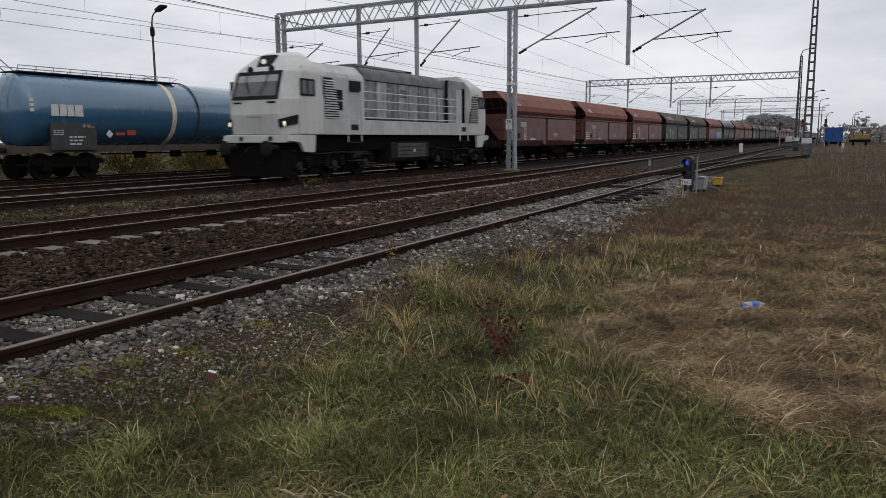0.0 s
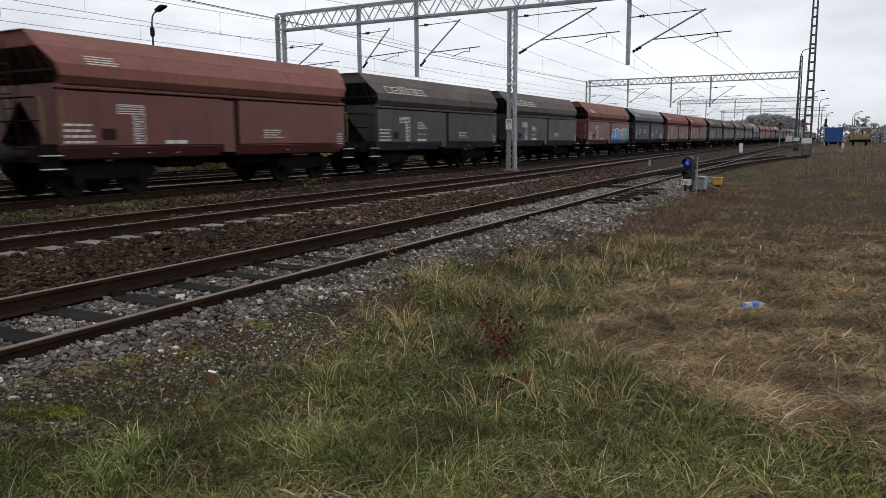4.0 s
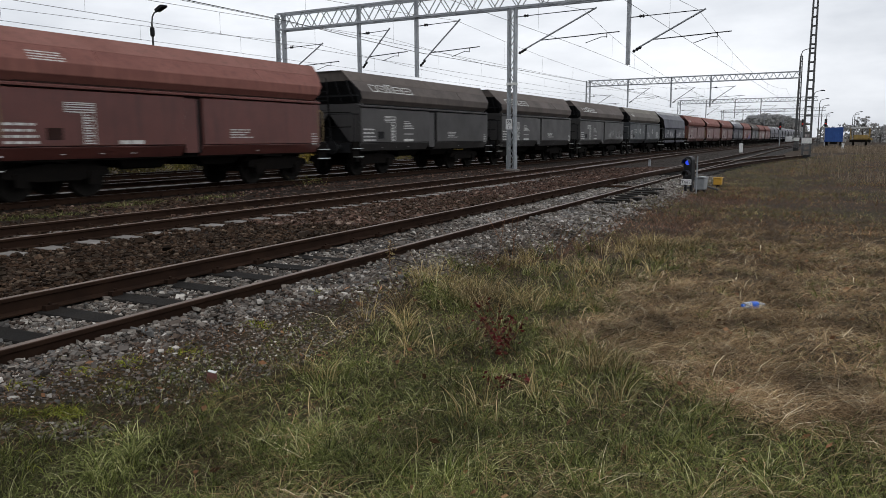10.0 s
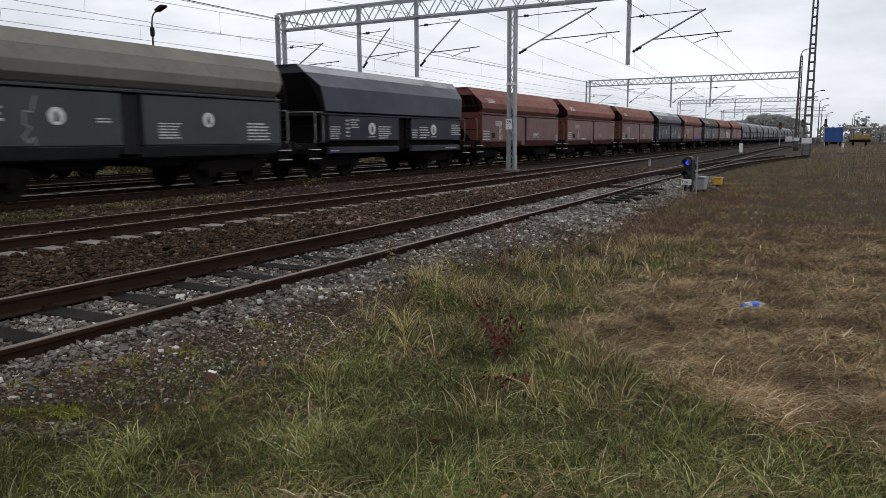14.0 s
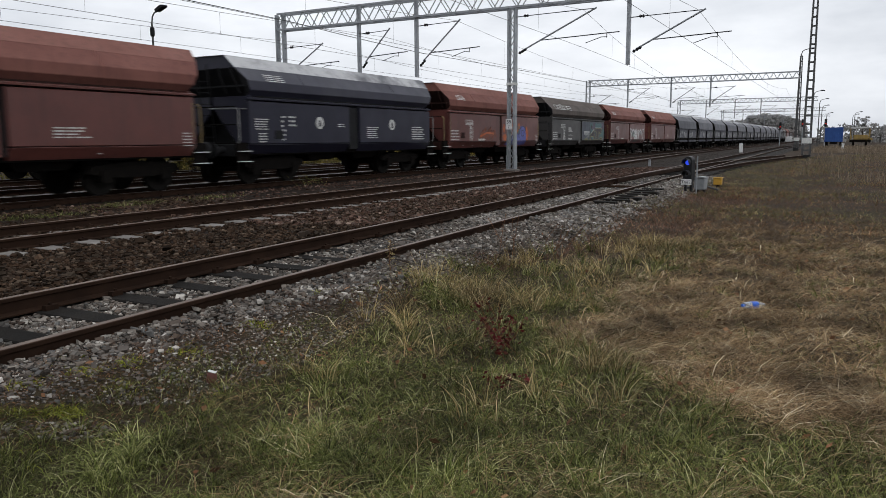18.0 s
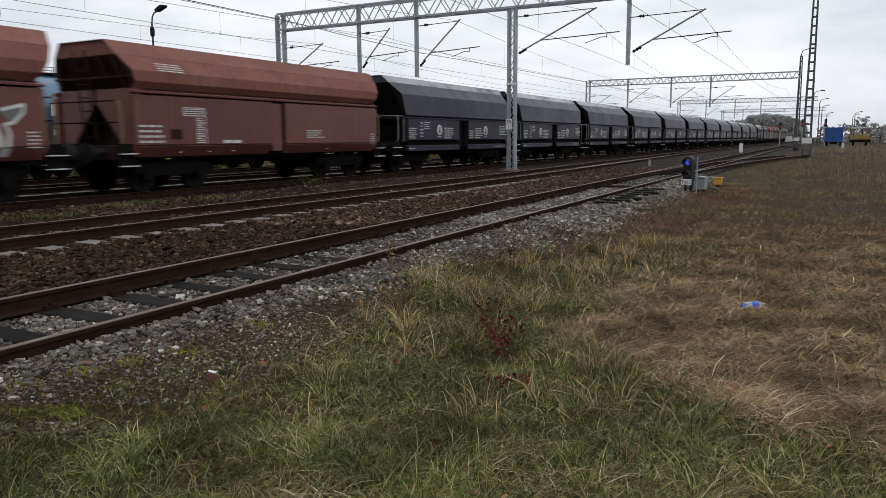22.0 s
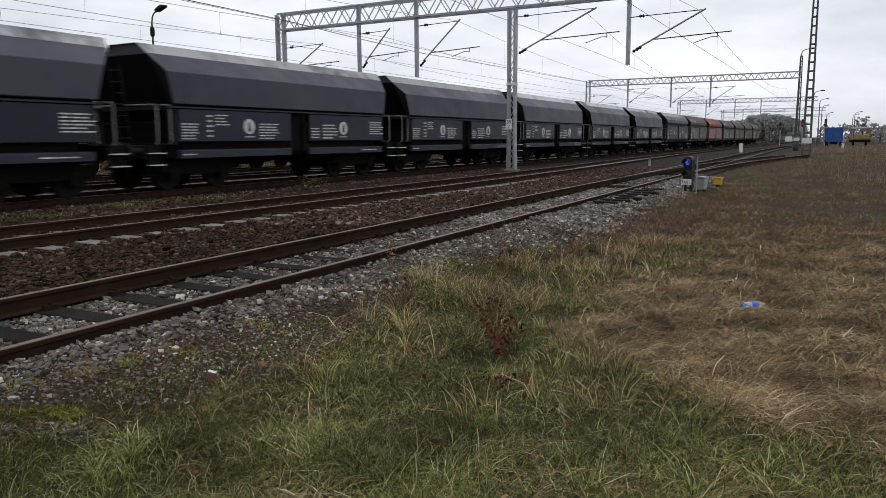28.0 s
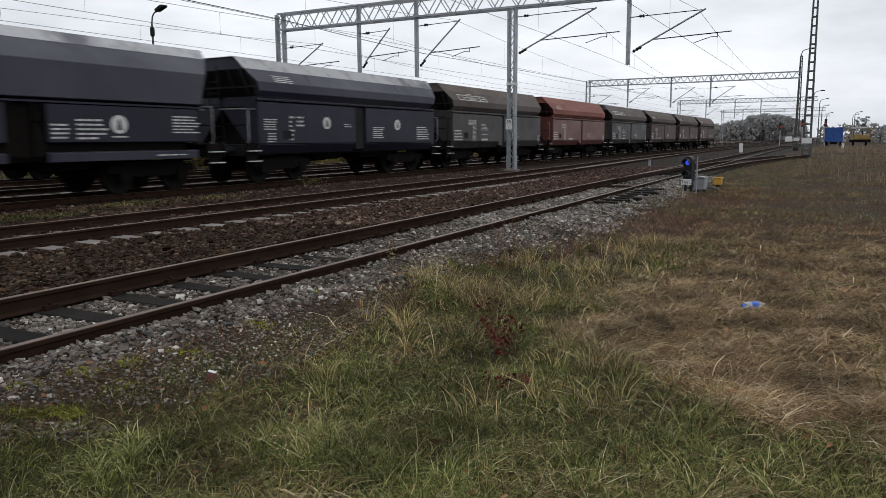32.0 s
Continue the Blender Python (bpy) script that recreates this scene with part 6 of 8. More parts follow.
def spread(n, x0, x1, y0, y1, keep=None, near=0.0):
    """Random places in a rectangle, thinned by keep(x, y); near > 0 crowds them towards x0."""
    u = RNG.random(n) ** (1 + near)
    xy = np.stack([x0 + (x1 - x0) * u, RNG.uniform(y0, y1, n)], -1)
    if keep:
        k = np.array([keep(x, y) for x, y in xy])
        xy = xy[RNG.random(n) < k]
    return xy


BORDER = polyline([(0, 4.0), (2.14, 3.85), (2.3, 3.61), (2.6, 3.56), (3.5, 3.55), (3.95, 3.47), (4.5, 3.58), (5.2, 3.66), (5.9, 3.87), (7.45, 4.1), (8.6, 4.0), (9.8, 3.65), (12, 2.8), (14, 2.0)])


RIM_X, RIM_D = (2, 3.0, 4.5, 6, 7.5, 8.6, 9.8, 12, 20, 30), (-0.75, -0.85, -1.05, -1.25, -1.4, -1.5, -1.75, -1.8, -1.75, -1.6)


def top_z(x, y):
    return max(bed_z(x, y), ground_height(x, y)) if y < siding_y(x) - 0.9 else bed_z(x, y)


def siding_keep(x, y):
    d = y - siding_y(x)
    if abs(abs(d) - 0.7525) < 0.07 or d > 1.0:
        return 0.0
    if abs(d) < 0.70:
        on_sleeper = abs(((x + 11.7) / 0.68 + 0.5) % 1 - 0.5) * 0.68 < 0.12
        return float(np.interp(x, (5.5, 8.0, 12.0), (0.05, 0.45, 0.9))) if on_sleeper else 1.0
    rim = float(np.interp(x, RIM_X, RIM_D))
    if 15.6 < x < 20.8 and -1.45 < d and abs(((x - 15.9) / 0.66 + 0.5) % 1 - 0.5) * 0.66 < 0.14:
        return 0.12
    if d < rim:
        return max(0.0, 1.0 - (rim - d) / 0.5) ** 1.5
    return 1.0


def main_keep(x, y):
    if y - siding_y(x) < 0.98:
        return 0.0
    d = y - MIDDLE(x)
    if abs(abs(d) - 0.7525) < 0.08:
        return 0.0
    if -1.24 < d < -0.83:
        return 0.0 if abs(((x + 19.7) / 0.607 + 0.5) % 1 - 0.5) * 0.607 < 0.19 else 1.0
    return 1.0


scatter_stones("siding_stones", "loose pale grey ballast stones round the siding", STONE_GREY, spread(40000, 2.2, 12.0, 3.2, 6.8, siding_keep, 0.55), 0.045, height=top_z, rough=True)
scatter_stones("siding_stones", "loose pale grey ballast stones farther along the siding", STONE_PALE, spread(22000, 12.0, 30.0, 3.4, 7.2, siding_keep, 0.45), 0.058, height=top_z, rough=True)
scatter_stones("track_stones", "rust-brown ballast stones between the tracks", STONE_BROWN, spread(36000, 3.0, 17.0, 6.2, 13.4, main_keep, 0.25), 0.058, rough=True)
scatter_stones("track_stones", "rust-brown ballast stones farther along the tracks", STONE_RUST, spread(30000, 10.0, 36.0, 6.5, 15.3, main_keep, 0.5), 0.066, rough=True)
scatter_stones("track_stones", "rust-brown ballast stones beside the train track", STONE_BROWN, spread(9000, 5.0, 14.0, 13.2, 15.3, None, 0.0), 0.07, rough=True)
scatter_stones("soil_stones", "stray grey stones trodden into the soil", STONE_GREY, spread(22000, 1.8, 9.0, 3.2, 5.0, lambda x, y: 0.8 if BORDER(x) - 0.15 < y < siding_y(x) - 0.9 and abs((x - 2.34) * 0.62 + (y - 3.82) * 0.79) > 0.09 else 0.0, 0.5), 0.024, 0.45, lambda x, y: max(bed_z(x, y), ground_height(x, y)), True)


# ---------------------------------------------------------------- grass, blade by blade
def floor_z(x, y):
    return max(ground_height(x, y), bed_z(x, y)) if y > siding_y(x) - 2.6 else ground_height(x, y)


def blades(name, label, mat, xy, height, width, bend, lift=0.0, heading=None, short=False, wander=0.9, fine=False):
    """Curved tapering blades that stand or lie on the ground; height, width and bend are (low, high)."""
    n = len(xy)
    h, w, k = RNG.uniform(*height, n), RNG.uniform(*width, n), RNG.uniform(*bend, n)
    if fine:
        w = w * np.interp(xy[:, 0], (2.0, 12.0), (0.95, 1.7))
    a = RNG.uniform(0, 2 * np.pi, n) if heading is None else heading + RNG.normal(0, wander, n)
    d = np.stack([np.cos(a), np.sin(a)], -1)
    turn = RNG.uniform(0, np.pi, n)
    side = np.stack([np.cos(turn), np.sin(turn)], -1) * (w / 2)[:, None]
    zb = np.array([floor_z(x, y) for x, y in xy]) - 0.01 + (RNG.uniform(0, lift, n) if lift else 0)
    rows = []
    for u, shrink in (((0.0, 1.0), (0.55, 0.8), (1.0, 0.0)) if short else ((0.0, 1.0), (0.4, 0.85), (0.75, 0.55), (1.0, 0.0))):
        out = (k * u ** 1.8)[:, None] * d * h[:, None]
        up = h * (u - 0.45 * np.minimum(k, 1.6) * u ** 2.2)
        c = xy + out
        z = zb + np.maximum(up, 0.004)
        if shrink:
            rows.append(np.concatenate([c - side * shrink, z[:, None]], -1))
            rows.append(np.concatenate([c + side * shrink, z[:, None]], -1))
        else:
            rows.append(np.concatenate([c, z[:, None]], -1))
    v = np.stack(rows, 1).reshape(-1, 3)
    tri = np.array([(0, 1, 3), (0, 3, 2), (2, 3, 4)] if short else [(0, 1, 3), (0, 3, 2), (2, 3, 5), (2, 5, 4), (4, 5, 6)])
    f = (tri[None] + (5 if short else 7) * np.arange(n)[:, None, None]).reshape(-1, 3)
    return tagged(new(name, sheet(name, v, f, mat)), label, "grass", kind="stuff")


DRY_EDGE = polyline([(0, -5.0), (4.1, -5.0), (4.3, -0.4), (4.55, 0.33), (4.75, 0.85), (5.0, 1.37), (5.73, 1.86), (6.44, 2.15), (8, 2.1), (9.3, 1.75), (12, 2.0)])


def tufts(c, per, reach):
    """Blades that spring from shared roots and lean outwards: their places and headings."""
    a = RNG.uniform(0, 2 * np.pi, (len(c), per))
    r = reach * np.sqrt(RNG.random((len(c), per)))
    xy = c[:, None, :] + np.stack([np.cos(a) * r, np.sin(a) * r], -1)
    return xy.reshape(-1, 2), a.reshape(-1)


def fan(n, r0, r1, a0, a1, keep=None):
    """Random places in a sector of the verge, in metres and degrees, even in the logarithm of the distance."""
    r, a = r0 * (r1 / r0) ** RNG.random(n), np.radians(RNG.uniform(a0, a1, n))
    xy = np.stack([r * np.cos(a), r * np.sin(a)], -1)
    if keep:
        k = np.array([keep(x, y) for x, y in xy])
        xy = xy[RNG.random(n) < k]
    return xy


def clump(x, y, scale, seed):
    return noise.noise((x * scale, y * scale, seed))


def dry_edge(x, y):
    return DRY_EDGE(x) + 0.55 * clump(x, y, 1.3, 77.0) + 0.25 * clump(x, y, 3.1, 78.0)


def green_keep(x, y):
    e = BORDER(x)
    if y > e + 0.25 or x > 12.5:
        return 0.0
    k = 1.0 if y < e - 0.2 else 0.45
    dry = dry_edge(x, y)
    if y < dry:
        k *= max(0.12, 1 - (dry - y) / 0.7)
    return k * (0.8 + 0.6 * clump(x, y, 1.4, 3.0)) * bare(x, y)


def tall_keep(x, y):
    e, dry = BORDER(x), dry_edge(x, y)
    if not dry < y < e or x < 3.6 or x > 12:
        return 0.0
    return max(0.0, 0.35 + 1.3 * clump(x, y, 1.1, 8.0)) * float(np.interp(x, (4.6, 6.2), (0.06, 1.0)))


SOIL_EDGE = polyline([(8.4, 4.2), (8.7, 3.5), (9.3, 2.9), (10.5, 2.45), (12, 2.15), (17.5, 2.55), (22, 3.3), (24, 4.5)])


def bare(x, y):
    """Thins the grass out over the dark soil beside the stones."""
    return 0.12 if x > 8.4 and y > SOIL_EDGE(x) + 0.25 * clump(x, y, 1.1, 61.0) else 1.0


def dry_keep(x, y):
    dry = dry_edge(x, y)
    if x > 11.5:
        dry = min(siding_y(x) - 2.2, 3.4)
    return (1.0 if y < dry else 0.07 if y < BORDER(x) else 0.0) * (0.78 + 0.5 * clump(x, y, 0.9, 5.0)) * min(1.0, max(0.0, (17.0 - x) / 5.0)) * bare(x, y)


WEED_SPOTS = ((9.28, 14.0), (8.57, 14.2), (11.31, 14.6), (13.93, 14.5), (11.93, 14.7))
blades("undergrowth", "dark matted grass close to the soil", UNDER, fan(130000, 2.8, 13.0, -8, 66, green_keep), (0.03, 0.09), (0.0035, 0.007), (0.6, 2.1), short=True, fine=True)
blades("grass", "dense green autumn grass with yellowing tips", GREEN, fan(150000, 2.8, 13.0, -8, 66, green_keep), (0.035, 0.125), (0.0024, 0.0048), (0.4, 1.8), short=True, fine=True)
xy, a = tufts(fan(4600, 2.9, 12.0, -8, 64, lambda x, y: green_keep(x, y) * (0.45 + 1.4 * clump(x, y, 1.9, 31.0)) * (1.0 if y < BORDER(x) - 0.3 else 0.2)), 22, 0.04)
blades("grass_tufts", "tufts of longer green grass leaning outwards", GREEN, xy, (0.06, 0.21), (0.0028, 0.0056), (0.3, 1.7), heading=a, wander=0.8, fine=True)
xy, a = tufts(fan(2100, 3.4, 12.5, 4, 50, tall_keep), 34, 0.07)
blades("tall_grass", "tall ochre and green grass tufts", OCHRE, xy, (0.14, 0.38), (0.0026, 0.0048), (0.25, 1.5), heading=a, wander=0.7, fine=True)
xy, a = tufts(fan(420, 3.2, 11.5, 4, 50, tall_keep), 30, 0.06)
blades("tall_grass", "tall green grass tufts with drooping blades", GREEN, xy, (0.14, 0.38), (0.0034, 0.0066), (0.3, 1.5), heading=a, wander=0.6, fine=True)
blades("mown_grass", "short mown grass gone ochre", OCHRE, fan(70000, 3.0, 17.0, -10, 50, dry_keep), (0.025, 0.09), (0.0026, 0.0052), (0.4, 1.8), short=True, fine=True)
blades("matted_straw", "dark matted straw under the loose straw", MAT, fan(90000, 3.0, 17.5, -10, 50, dry_keep), (0.05, 0.18), (0.003, 0.006), (1.6, 2.5), 0.02, -1.5, short=True, wander=1.9, fine=True)
blades("straw", "flattened pale straw lying on the ground", STRAW, fan(150000, 3.0, 17.5, -10, 50, lambda x, y: dry_keep(x, y) * (0.62 + 0.9 * clump(x, y, 2.3, 41.0))), (0.035, 0.19), (0.002, 0.0044), (1.8, 2.7), 0.04, -1.5, short=True, wander=1.9, fine=True)
xy, a = tufts(fan(520, 3.0, 14.0, -10, 45, dry_keep), 30, 0.12)
blades("straw", "loose heaps of pale straw", STRAW, xy, (0.08, 0.24), (0.0024, 0.0046), (1.6, 2.5), 0.03, a * 0 - 1.4, wander=1.7, fine=True)
xy, a = tufts(fan(520, 3.6, 14.0, -10, 25, lambda x, y: (y < DRY_EDGE(x)) * max(0.0, 0.1 + 2.2 * clump(x, y, 0.8, 19.0))), 26, 0.06)
blades("grass_tufts", "green tufts growing through the straw", GREEN, xy, (0.04, 0.13), (0.0026, 0.005), (0.4, 1.6), heading=a, wander=0.7, fine=True)
FIELD = lambda x, y: 1.0 if y < siding_y(x) - 1.6 and y < branch_y(max(x, 24)) - 1.0 and y < 4.5 and y > -1.5 - 0.15 * x else 0.0
OPEN_FIELD = lambda x, y: FIELD(x, y) * bare(x, y) * min(1.0, max(0.0, (x - 9.5) / 3.0))
blades("far_grass", "rough brown grass of the field", FIELD_BROWN, spread(125000, 9.5, 75.0, -10.0, 4.0, lambda x, y: OPEN_FIELD(x, y) * (0.55 + 0.9 * clump(x, y, 0.35, 2.0)), 1.5), (0.03, 0.14), (0.005, 0.011), (0.8, 2.3), short=True)


def olive_keep(x, y):
    near = max(0.0, 1.0 - (branch_y(max(x, 24)) - 1.0 - y) / 4.2) if x > 21 else 0.0
    return FIELD(x, y) * min(1.0, max(0.0, (x - 11.0) / 4.0)) * min(1.0, near + max(0.0, 0.30 + 1.7 * clump(x, y, 0.32, 9.0)))


blades("far_grass", "olive green grass patches in the field", FIELD_GREEN, spread(110000, 11.0, 80.0, -12.0, 4.6, olive_keep, 1.4), (0.05, 0.19), (0.006, 0.015), (0.5, 1.8), short=True)
blades("dead_weeds", "dark russet dead weeds by the ballast", SOIL_WEED, spread(30000, 8.0, 26.0, 2.2, 4.6, lambda x, y: 1.0 if BORDER(x) - 0.5 < y < siding_y(x) + float(np.interp(x, RIM_X, RIM_D)) - 0.05 and x > 8 else 0.0, 0.5), (0.03, 0.12), (0.003, 0.008), (0.4, 1.8), short=True)
blades("dead_weeds", "dark russet dead weeds in the field", RUSSET, spread(60000, 12.0, 72.0, -10.0, 4.0, lambda x, y: FIELD(x, y) * min(1.0, (x - 12.0) / 4.0) * max(0.0, 0.12 + 1.5 * clump(x, y, 0.3, 14.0)), 1.0), (0.05, 0.22), (0.005, 0.012), (0.4, 1.8), short=True)
blades("tall_dead_weeds", "tall bleached brown weeds at the end of the field", WEED_GREY, spread(20000, 30.0, 85.0, -14.0, 2.0, lambda x, y: FIELD(x, y) * max(0.0, 0.25 + 1.6 * clump(x, y, 0.22, 51.0)), 0.3), (0.2, 0.75), (0.008, 0.022), (0.1, 0.7), short=True)
blades("tall_dead_weeds", "tall bleached weeds in front of the parked machines", WEED_GREY, spread(22000, 85.0, 124.0, -26.0, 3.2, lambda x, y: max(0.0, 0.6 + 1.2 * clump(x, y, 0.2, 57.0)), 0.3), (0.35, 0.85), (0.02, 0.045), (0.1, 0.7), short=True)
blades("grass", "trodden grass round the viewpoint", UNDER, spread(9000, -6.0, 1.4, -5.5, 4.0), (0.03, 0.10), (0.003, 0.007), (0.5, 1.9), short=True)
blades("soil_litter", "dead stalks and litter on bare soil", RUSSET, spread(16000, 1.4, 8.0, 3.0, 5.0, lambda x, y: 1.0 if BORDER(x) - 0.3 < y < siding_y(x) - 0.85 else 0.0, 0.5), (0.02, 0.08), (0.002, 0.005), (0.8, 2.2), short=True)
blades("moss", "bright yellow-green moss on the soil", MOSS, spread(40000, 1.9, 3.3, 3.3, 4.6, lambda x, y: max(0.0, 0.9 + 1.2 * clump(x, y, 5.0, 71.0) - (((x - 2.34) * 0.79 - (y - 3.82) * 0.62) / 0.32) ** 2 - (((x - 2.34) * 0.62 + (y - 3.82) * 0.79) / 0.075) ** 2) + max(0.0, clump(x, y, 2.6, 6.0) - 0.3) * 0.3), (0.025, 0.05), (0.004, 0.009), (0.5, 1.6), short=True)
xy = np.concatenate([RNG.normal(c, 0.06, (150, 2)) for c in ((3.12, 4.05), (4.3, 4.0), (2.84, 3.78), (2.83, 4.11), (3.5, 3.95), (5.4, 4.3), (2.5, 4.2))])
blades("soil_weeds", "small bright green weeds on the bare soil", MOSS, xy, (0.02, 0.07), (0.003, 0.007), (0.5, 1.8), short=True)
xy = np.concatenate([RNG.normal(c, (0.45, 0.16), (420, 2)) for c in WEED_SPOTS])
blades("track_weeds", "patches of low green weeds in the main ballast", GREEN, xy, (0.06, 0.2), (0.006, 0.012), (0.3, 1.4), short=True)
blades("sparse_weeds", "low weeds between the stones", MOSS, spread(9000, 2.0, 26.0, 3.3, 16.0, lambda x, y: (1.0 if y < siding_y(x) - 0.9 or (13.2 < y < 15.2) else 0.1) * max(0.0, clump(x, y, 1.3, 21.0) - (0.05 if y > 13 else 0.28)) * 2.2, 0.6), (0.03, 0.12), (0.004, 0.009), (0.5, 1.6))


# ---------------------------------------------------------------- tank wagon standing on the far track
BLUE = material("glossy_blue_tank_paint", (0.030, 0.092, 0.165), 0.22, second=(0.028, 0.080, 0.135), scale=0.8, grain=30, bump=0.02, streak=True, stain=(0.022, 0.052, 0.085), speck=0.1, coat=0.8)
CREAM = material("cream_band_paint", (0.55, 0.48, 0.38), 0.5, second=(0.42, 0.36, 0.28), scale=3)
GREY_PLATE = material("grey_data_board", (0.046, 0.046, 0.046), 0.6, second=(0.028, 0.027, 0.026), scale=3)
SOLE_BAR = material("dusty_brown_sole_bar", (0.075, 0.065, 0.056), 0.8, second=(0.045, 0.038, 0.033), scale=2, streak=True)
ORANGE = material("orange_board", (0.30, 0.05, 0.02), 0.6, scale=5)


def tank_wagon(x_mid, y):
    t = thing("tank_wagon", "blue tank wagon with cream bands standing on the far track", "tank wagon", at=pose(x_mid, y, 0))
    L, r, zc = 7.2, 1.32, 2.42
    b = Build().lathe([(0.02, -L), (0.6, -L + 0.05), (1.05, -L + 0.2), (1.26, -L + 0.42), (r, -L + 0.65), (r, L - 0.65), (1.26, L - 0.42), (1.05, L - 0.2), (0.6, L - 0.05), (0.02, L)], "x", (0, 0, zc), 40)
    part("tank", b, BLUE, t, "blue cylindrical tank with dished ends", smooth=50)
    for x in (-0.85, 4.2):
        b = Build()
        n = 32
        for i in range(n):
            a0, a1 = 2 * math.pi * i / n, 2 * math.pi * (i + 1) / n
            b.add([(x + dx, (r + dr) * math.sin(a), zc + (r + dr) * math.cos(a)) for dx in (0, 0.22) for a in (a0, a1) for dr in (-0.01, 0.012)],
                  [(0, 1, 3, 2), (4, 6, 7, 5), (1, 5, 7, 3), (0, 2, 6, 4)])
        part("band", b, CREAM if x < 0 else BLUE, t, "cream hazard band" if x < 0 else "", smooth=40)
    b = Build()
    b.tube([(0.55, -1.36 * math.sin(a), zc + 1.36 * math.cos(a)) for a in np.linspace(-0.1, 2.4, 14)], 0.03, 6)
    part("vent_pipe", b, GREY_PLATE, t)
    # walkway along the top
    b = Build().box(-L + 0.5, 0.1, -0.55, 0.55, zc + r - 0.02, zc + r + 0.02)
    part("roof_walkway", b, DARK_STEEL, t)
    b = Build()
    for yy in (-0.55, 0.55):
        b.rod((-L + 0.5, yy, zc + r + 0.2), (0.0, yy, zc + r + 0.2), 0.016, 6)
        for x in np.arange(-L + 0.5, 0.1, 0.65):
            b.rod((x, yy, zc + r), (x, yy, zc + r + 0.2), 0.014, 6)
    part("walkway_rail", b, STEEL, t, "thin grey guard rail")
    b = Build()
    for s in (-1, 1):
        b.tube([(-L - 0.3, s * 0.25, 1.1), (-L - 0.3, s * 0.25, zc + r + 0.2), (-L + 0.1, s * 0.25, zc + r + 0.35), (-L + 0.5, s * 0.25, zc + r + 0.02)], 0.02, 6)
    for i in range(9):
        b.rod((-L - 0.3, -0.25, 1.3 + i * 0.28), (-L - 0.3, 0.25, 1.3 + i * 0.28), 0.015, 6)
    part("end_ladder", b, STEEL, t)
    b = Build()
    for s in (-1, 1):
        b.prism([(s * 1.05, 0.95), (s * 1.18, 0.95), (s * 1.18, 1.18), (s * 1.05, 1.18)], -L - 0.35, L + 0.35)
    b.box(-L - 0.4, -L - 0.25, -1.25, 1.25, 0.9, 1.22)
    b.box(L + 0.25, L + 0.4, -1.25, 1.25, 0.9, 1.22)
    for x in (-5.3, 5.3):
        b.add([(x - 0.8, -1.1, 1.1), (x + 0.8, -1.1, 1.1), (x + 0.8, 1.1, 1.1), (x - 0.8, 1.1, 1.1), (x - 0.5, -1.0, 1.75), (x + 0.5, -1.0, 1.75), (x + 0.5, 1.0, 1.75), (x - 0.5, 1.0, 1.75)],
              [(3, 2, 1, 0), (4, 5, 6, 7), (0, 1, 5, 4), (1, 2, 6, 5), (2, 3, 7, 6), (3, 0, 4, 7)])
    part("underframe", b, SOLE_BAR, t, "dusty brown-grey sole bars")
    for x in (-5.4, 5.4):
        bogie(t, x, (-0.9, 0.9))
    for s in (-1, 1):
        b = Build().lathe([(0.10, 0), (0.10, -0.3), (0.24, -0.48), (0.25, -0.52), (0.1, -0.55)], "x", (-L - 0.4, s * 0.875, 1.05), 14)
        part("buffer", b, DARK_STEEL, t)
    b = Build().box(-6.24, -4.45, -1.36, -1.32, 1.02, 1.98)
    part("data_board", b, GREY_PLATE, t, "grey data board", bevel=0.01)
    part("lettering", bars(writing(-6.15, -5.75, 1.55, 1.75, 3, 1, 31) + writing(-5.55, -4.9, 1.18, 1.56, 3, 2, 32) + writing(-5.0, -4.5, 1.82, 1.95, 2, 2, 33), y=-1.372), LETTER, t, "white data that cannot be read")
    # plain shapes where the maker's mark stands
    rows = []
    for x0, x1 in ((-6.15, -5.86), (-5.82, -5.56), (-5.53, -5.27), (-5.24, -4.92)):
        rows += [(x0, x1, 2.22, 2.62)]
    part("painted_mark", bars(rows, y=-1.345), LETTER, t, "worn pale painted mark in four blocks")
    b = Build().add([(-4.02, -1.33, 1.60), (-3.87, -1.33, 1.45), (-3.72, -1.33, 1.60), (-3.87, -1.33, 1.75), (-4.02, -1.3, 1.60), (-3.87, -1.3, 1.45), (-3.72, -1.3, 1.60), (-3.87, -1.3, 1.75)],
                    [(0, 1, 2, 3), (7, 6, 5, 4), (0, 4, 5, 1), (1, 5, 6, 2), (2, 6, 7, 3), (3, 7, 4, 0)])
    part("hazard_label", b, LETTER, t, "white diamond hazard label")
    # brake gear hung under the frame, a crossed walkway end and a small vertical mark
    g = Build()
    for x in (-2.2, -0.4, 1.6, 3.1):
        g.box(x - 0.22, x + 0.22, -0.95, -0.75, 0.68, 0.95)
    g.rod((-4.0, -0.9, 0.86), (4.2, -0.9, 0.86), 0.03, 6)
    part("brake_gear", g, BLACK_IRON, t)
    c = Build()
    for x0, z0, x1, z1 in ((-1.6, 0.02, -0.9, 0.22), (-1.6, 0.22, -0.9, 0.02), (-0.1, 0.02, 0.2, 0.18)):
        c.rod((x0, -0.55, zc + r + z0), (x1, -0.55, zc + r + z1), 0.014, 6)
    part("rail_brace", c, STEEL, t)
    part("lettering", bars([(-6.86, -6.72, 2.35 + 0.17 * i, 2.46 + 0.17 * i) for i in range(3)], y=-1.275), LETTER, t)
    part("hazard_board", Build().box(-3.6, -3.2, -1.33, -1.30, 1.56, 1.66), ORANGE, t, "orange hazard board")
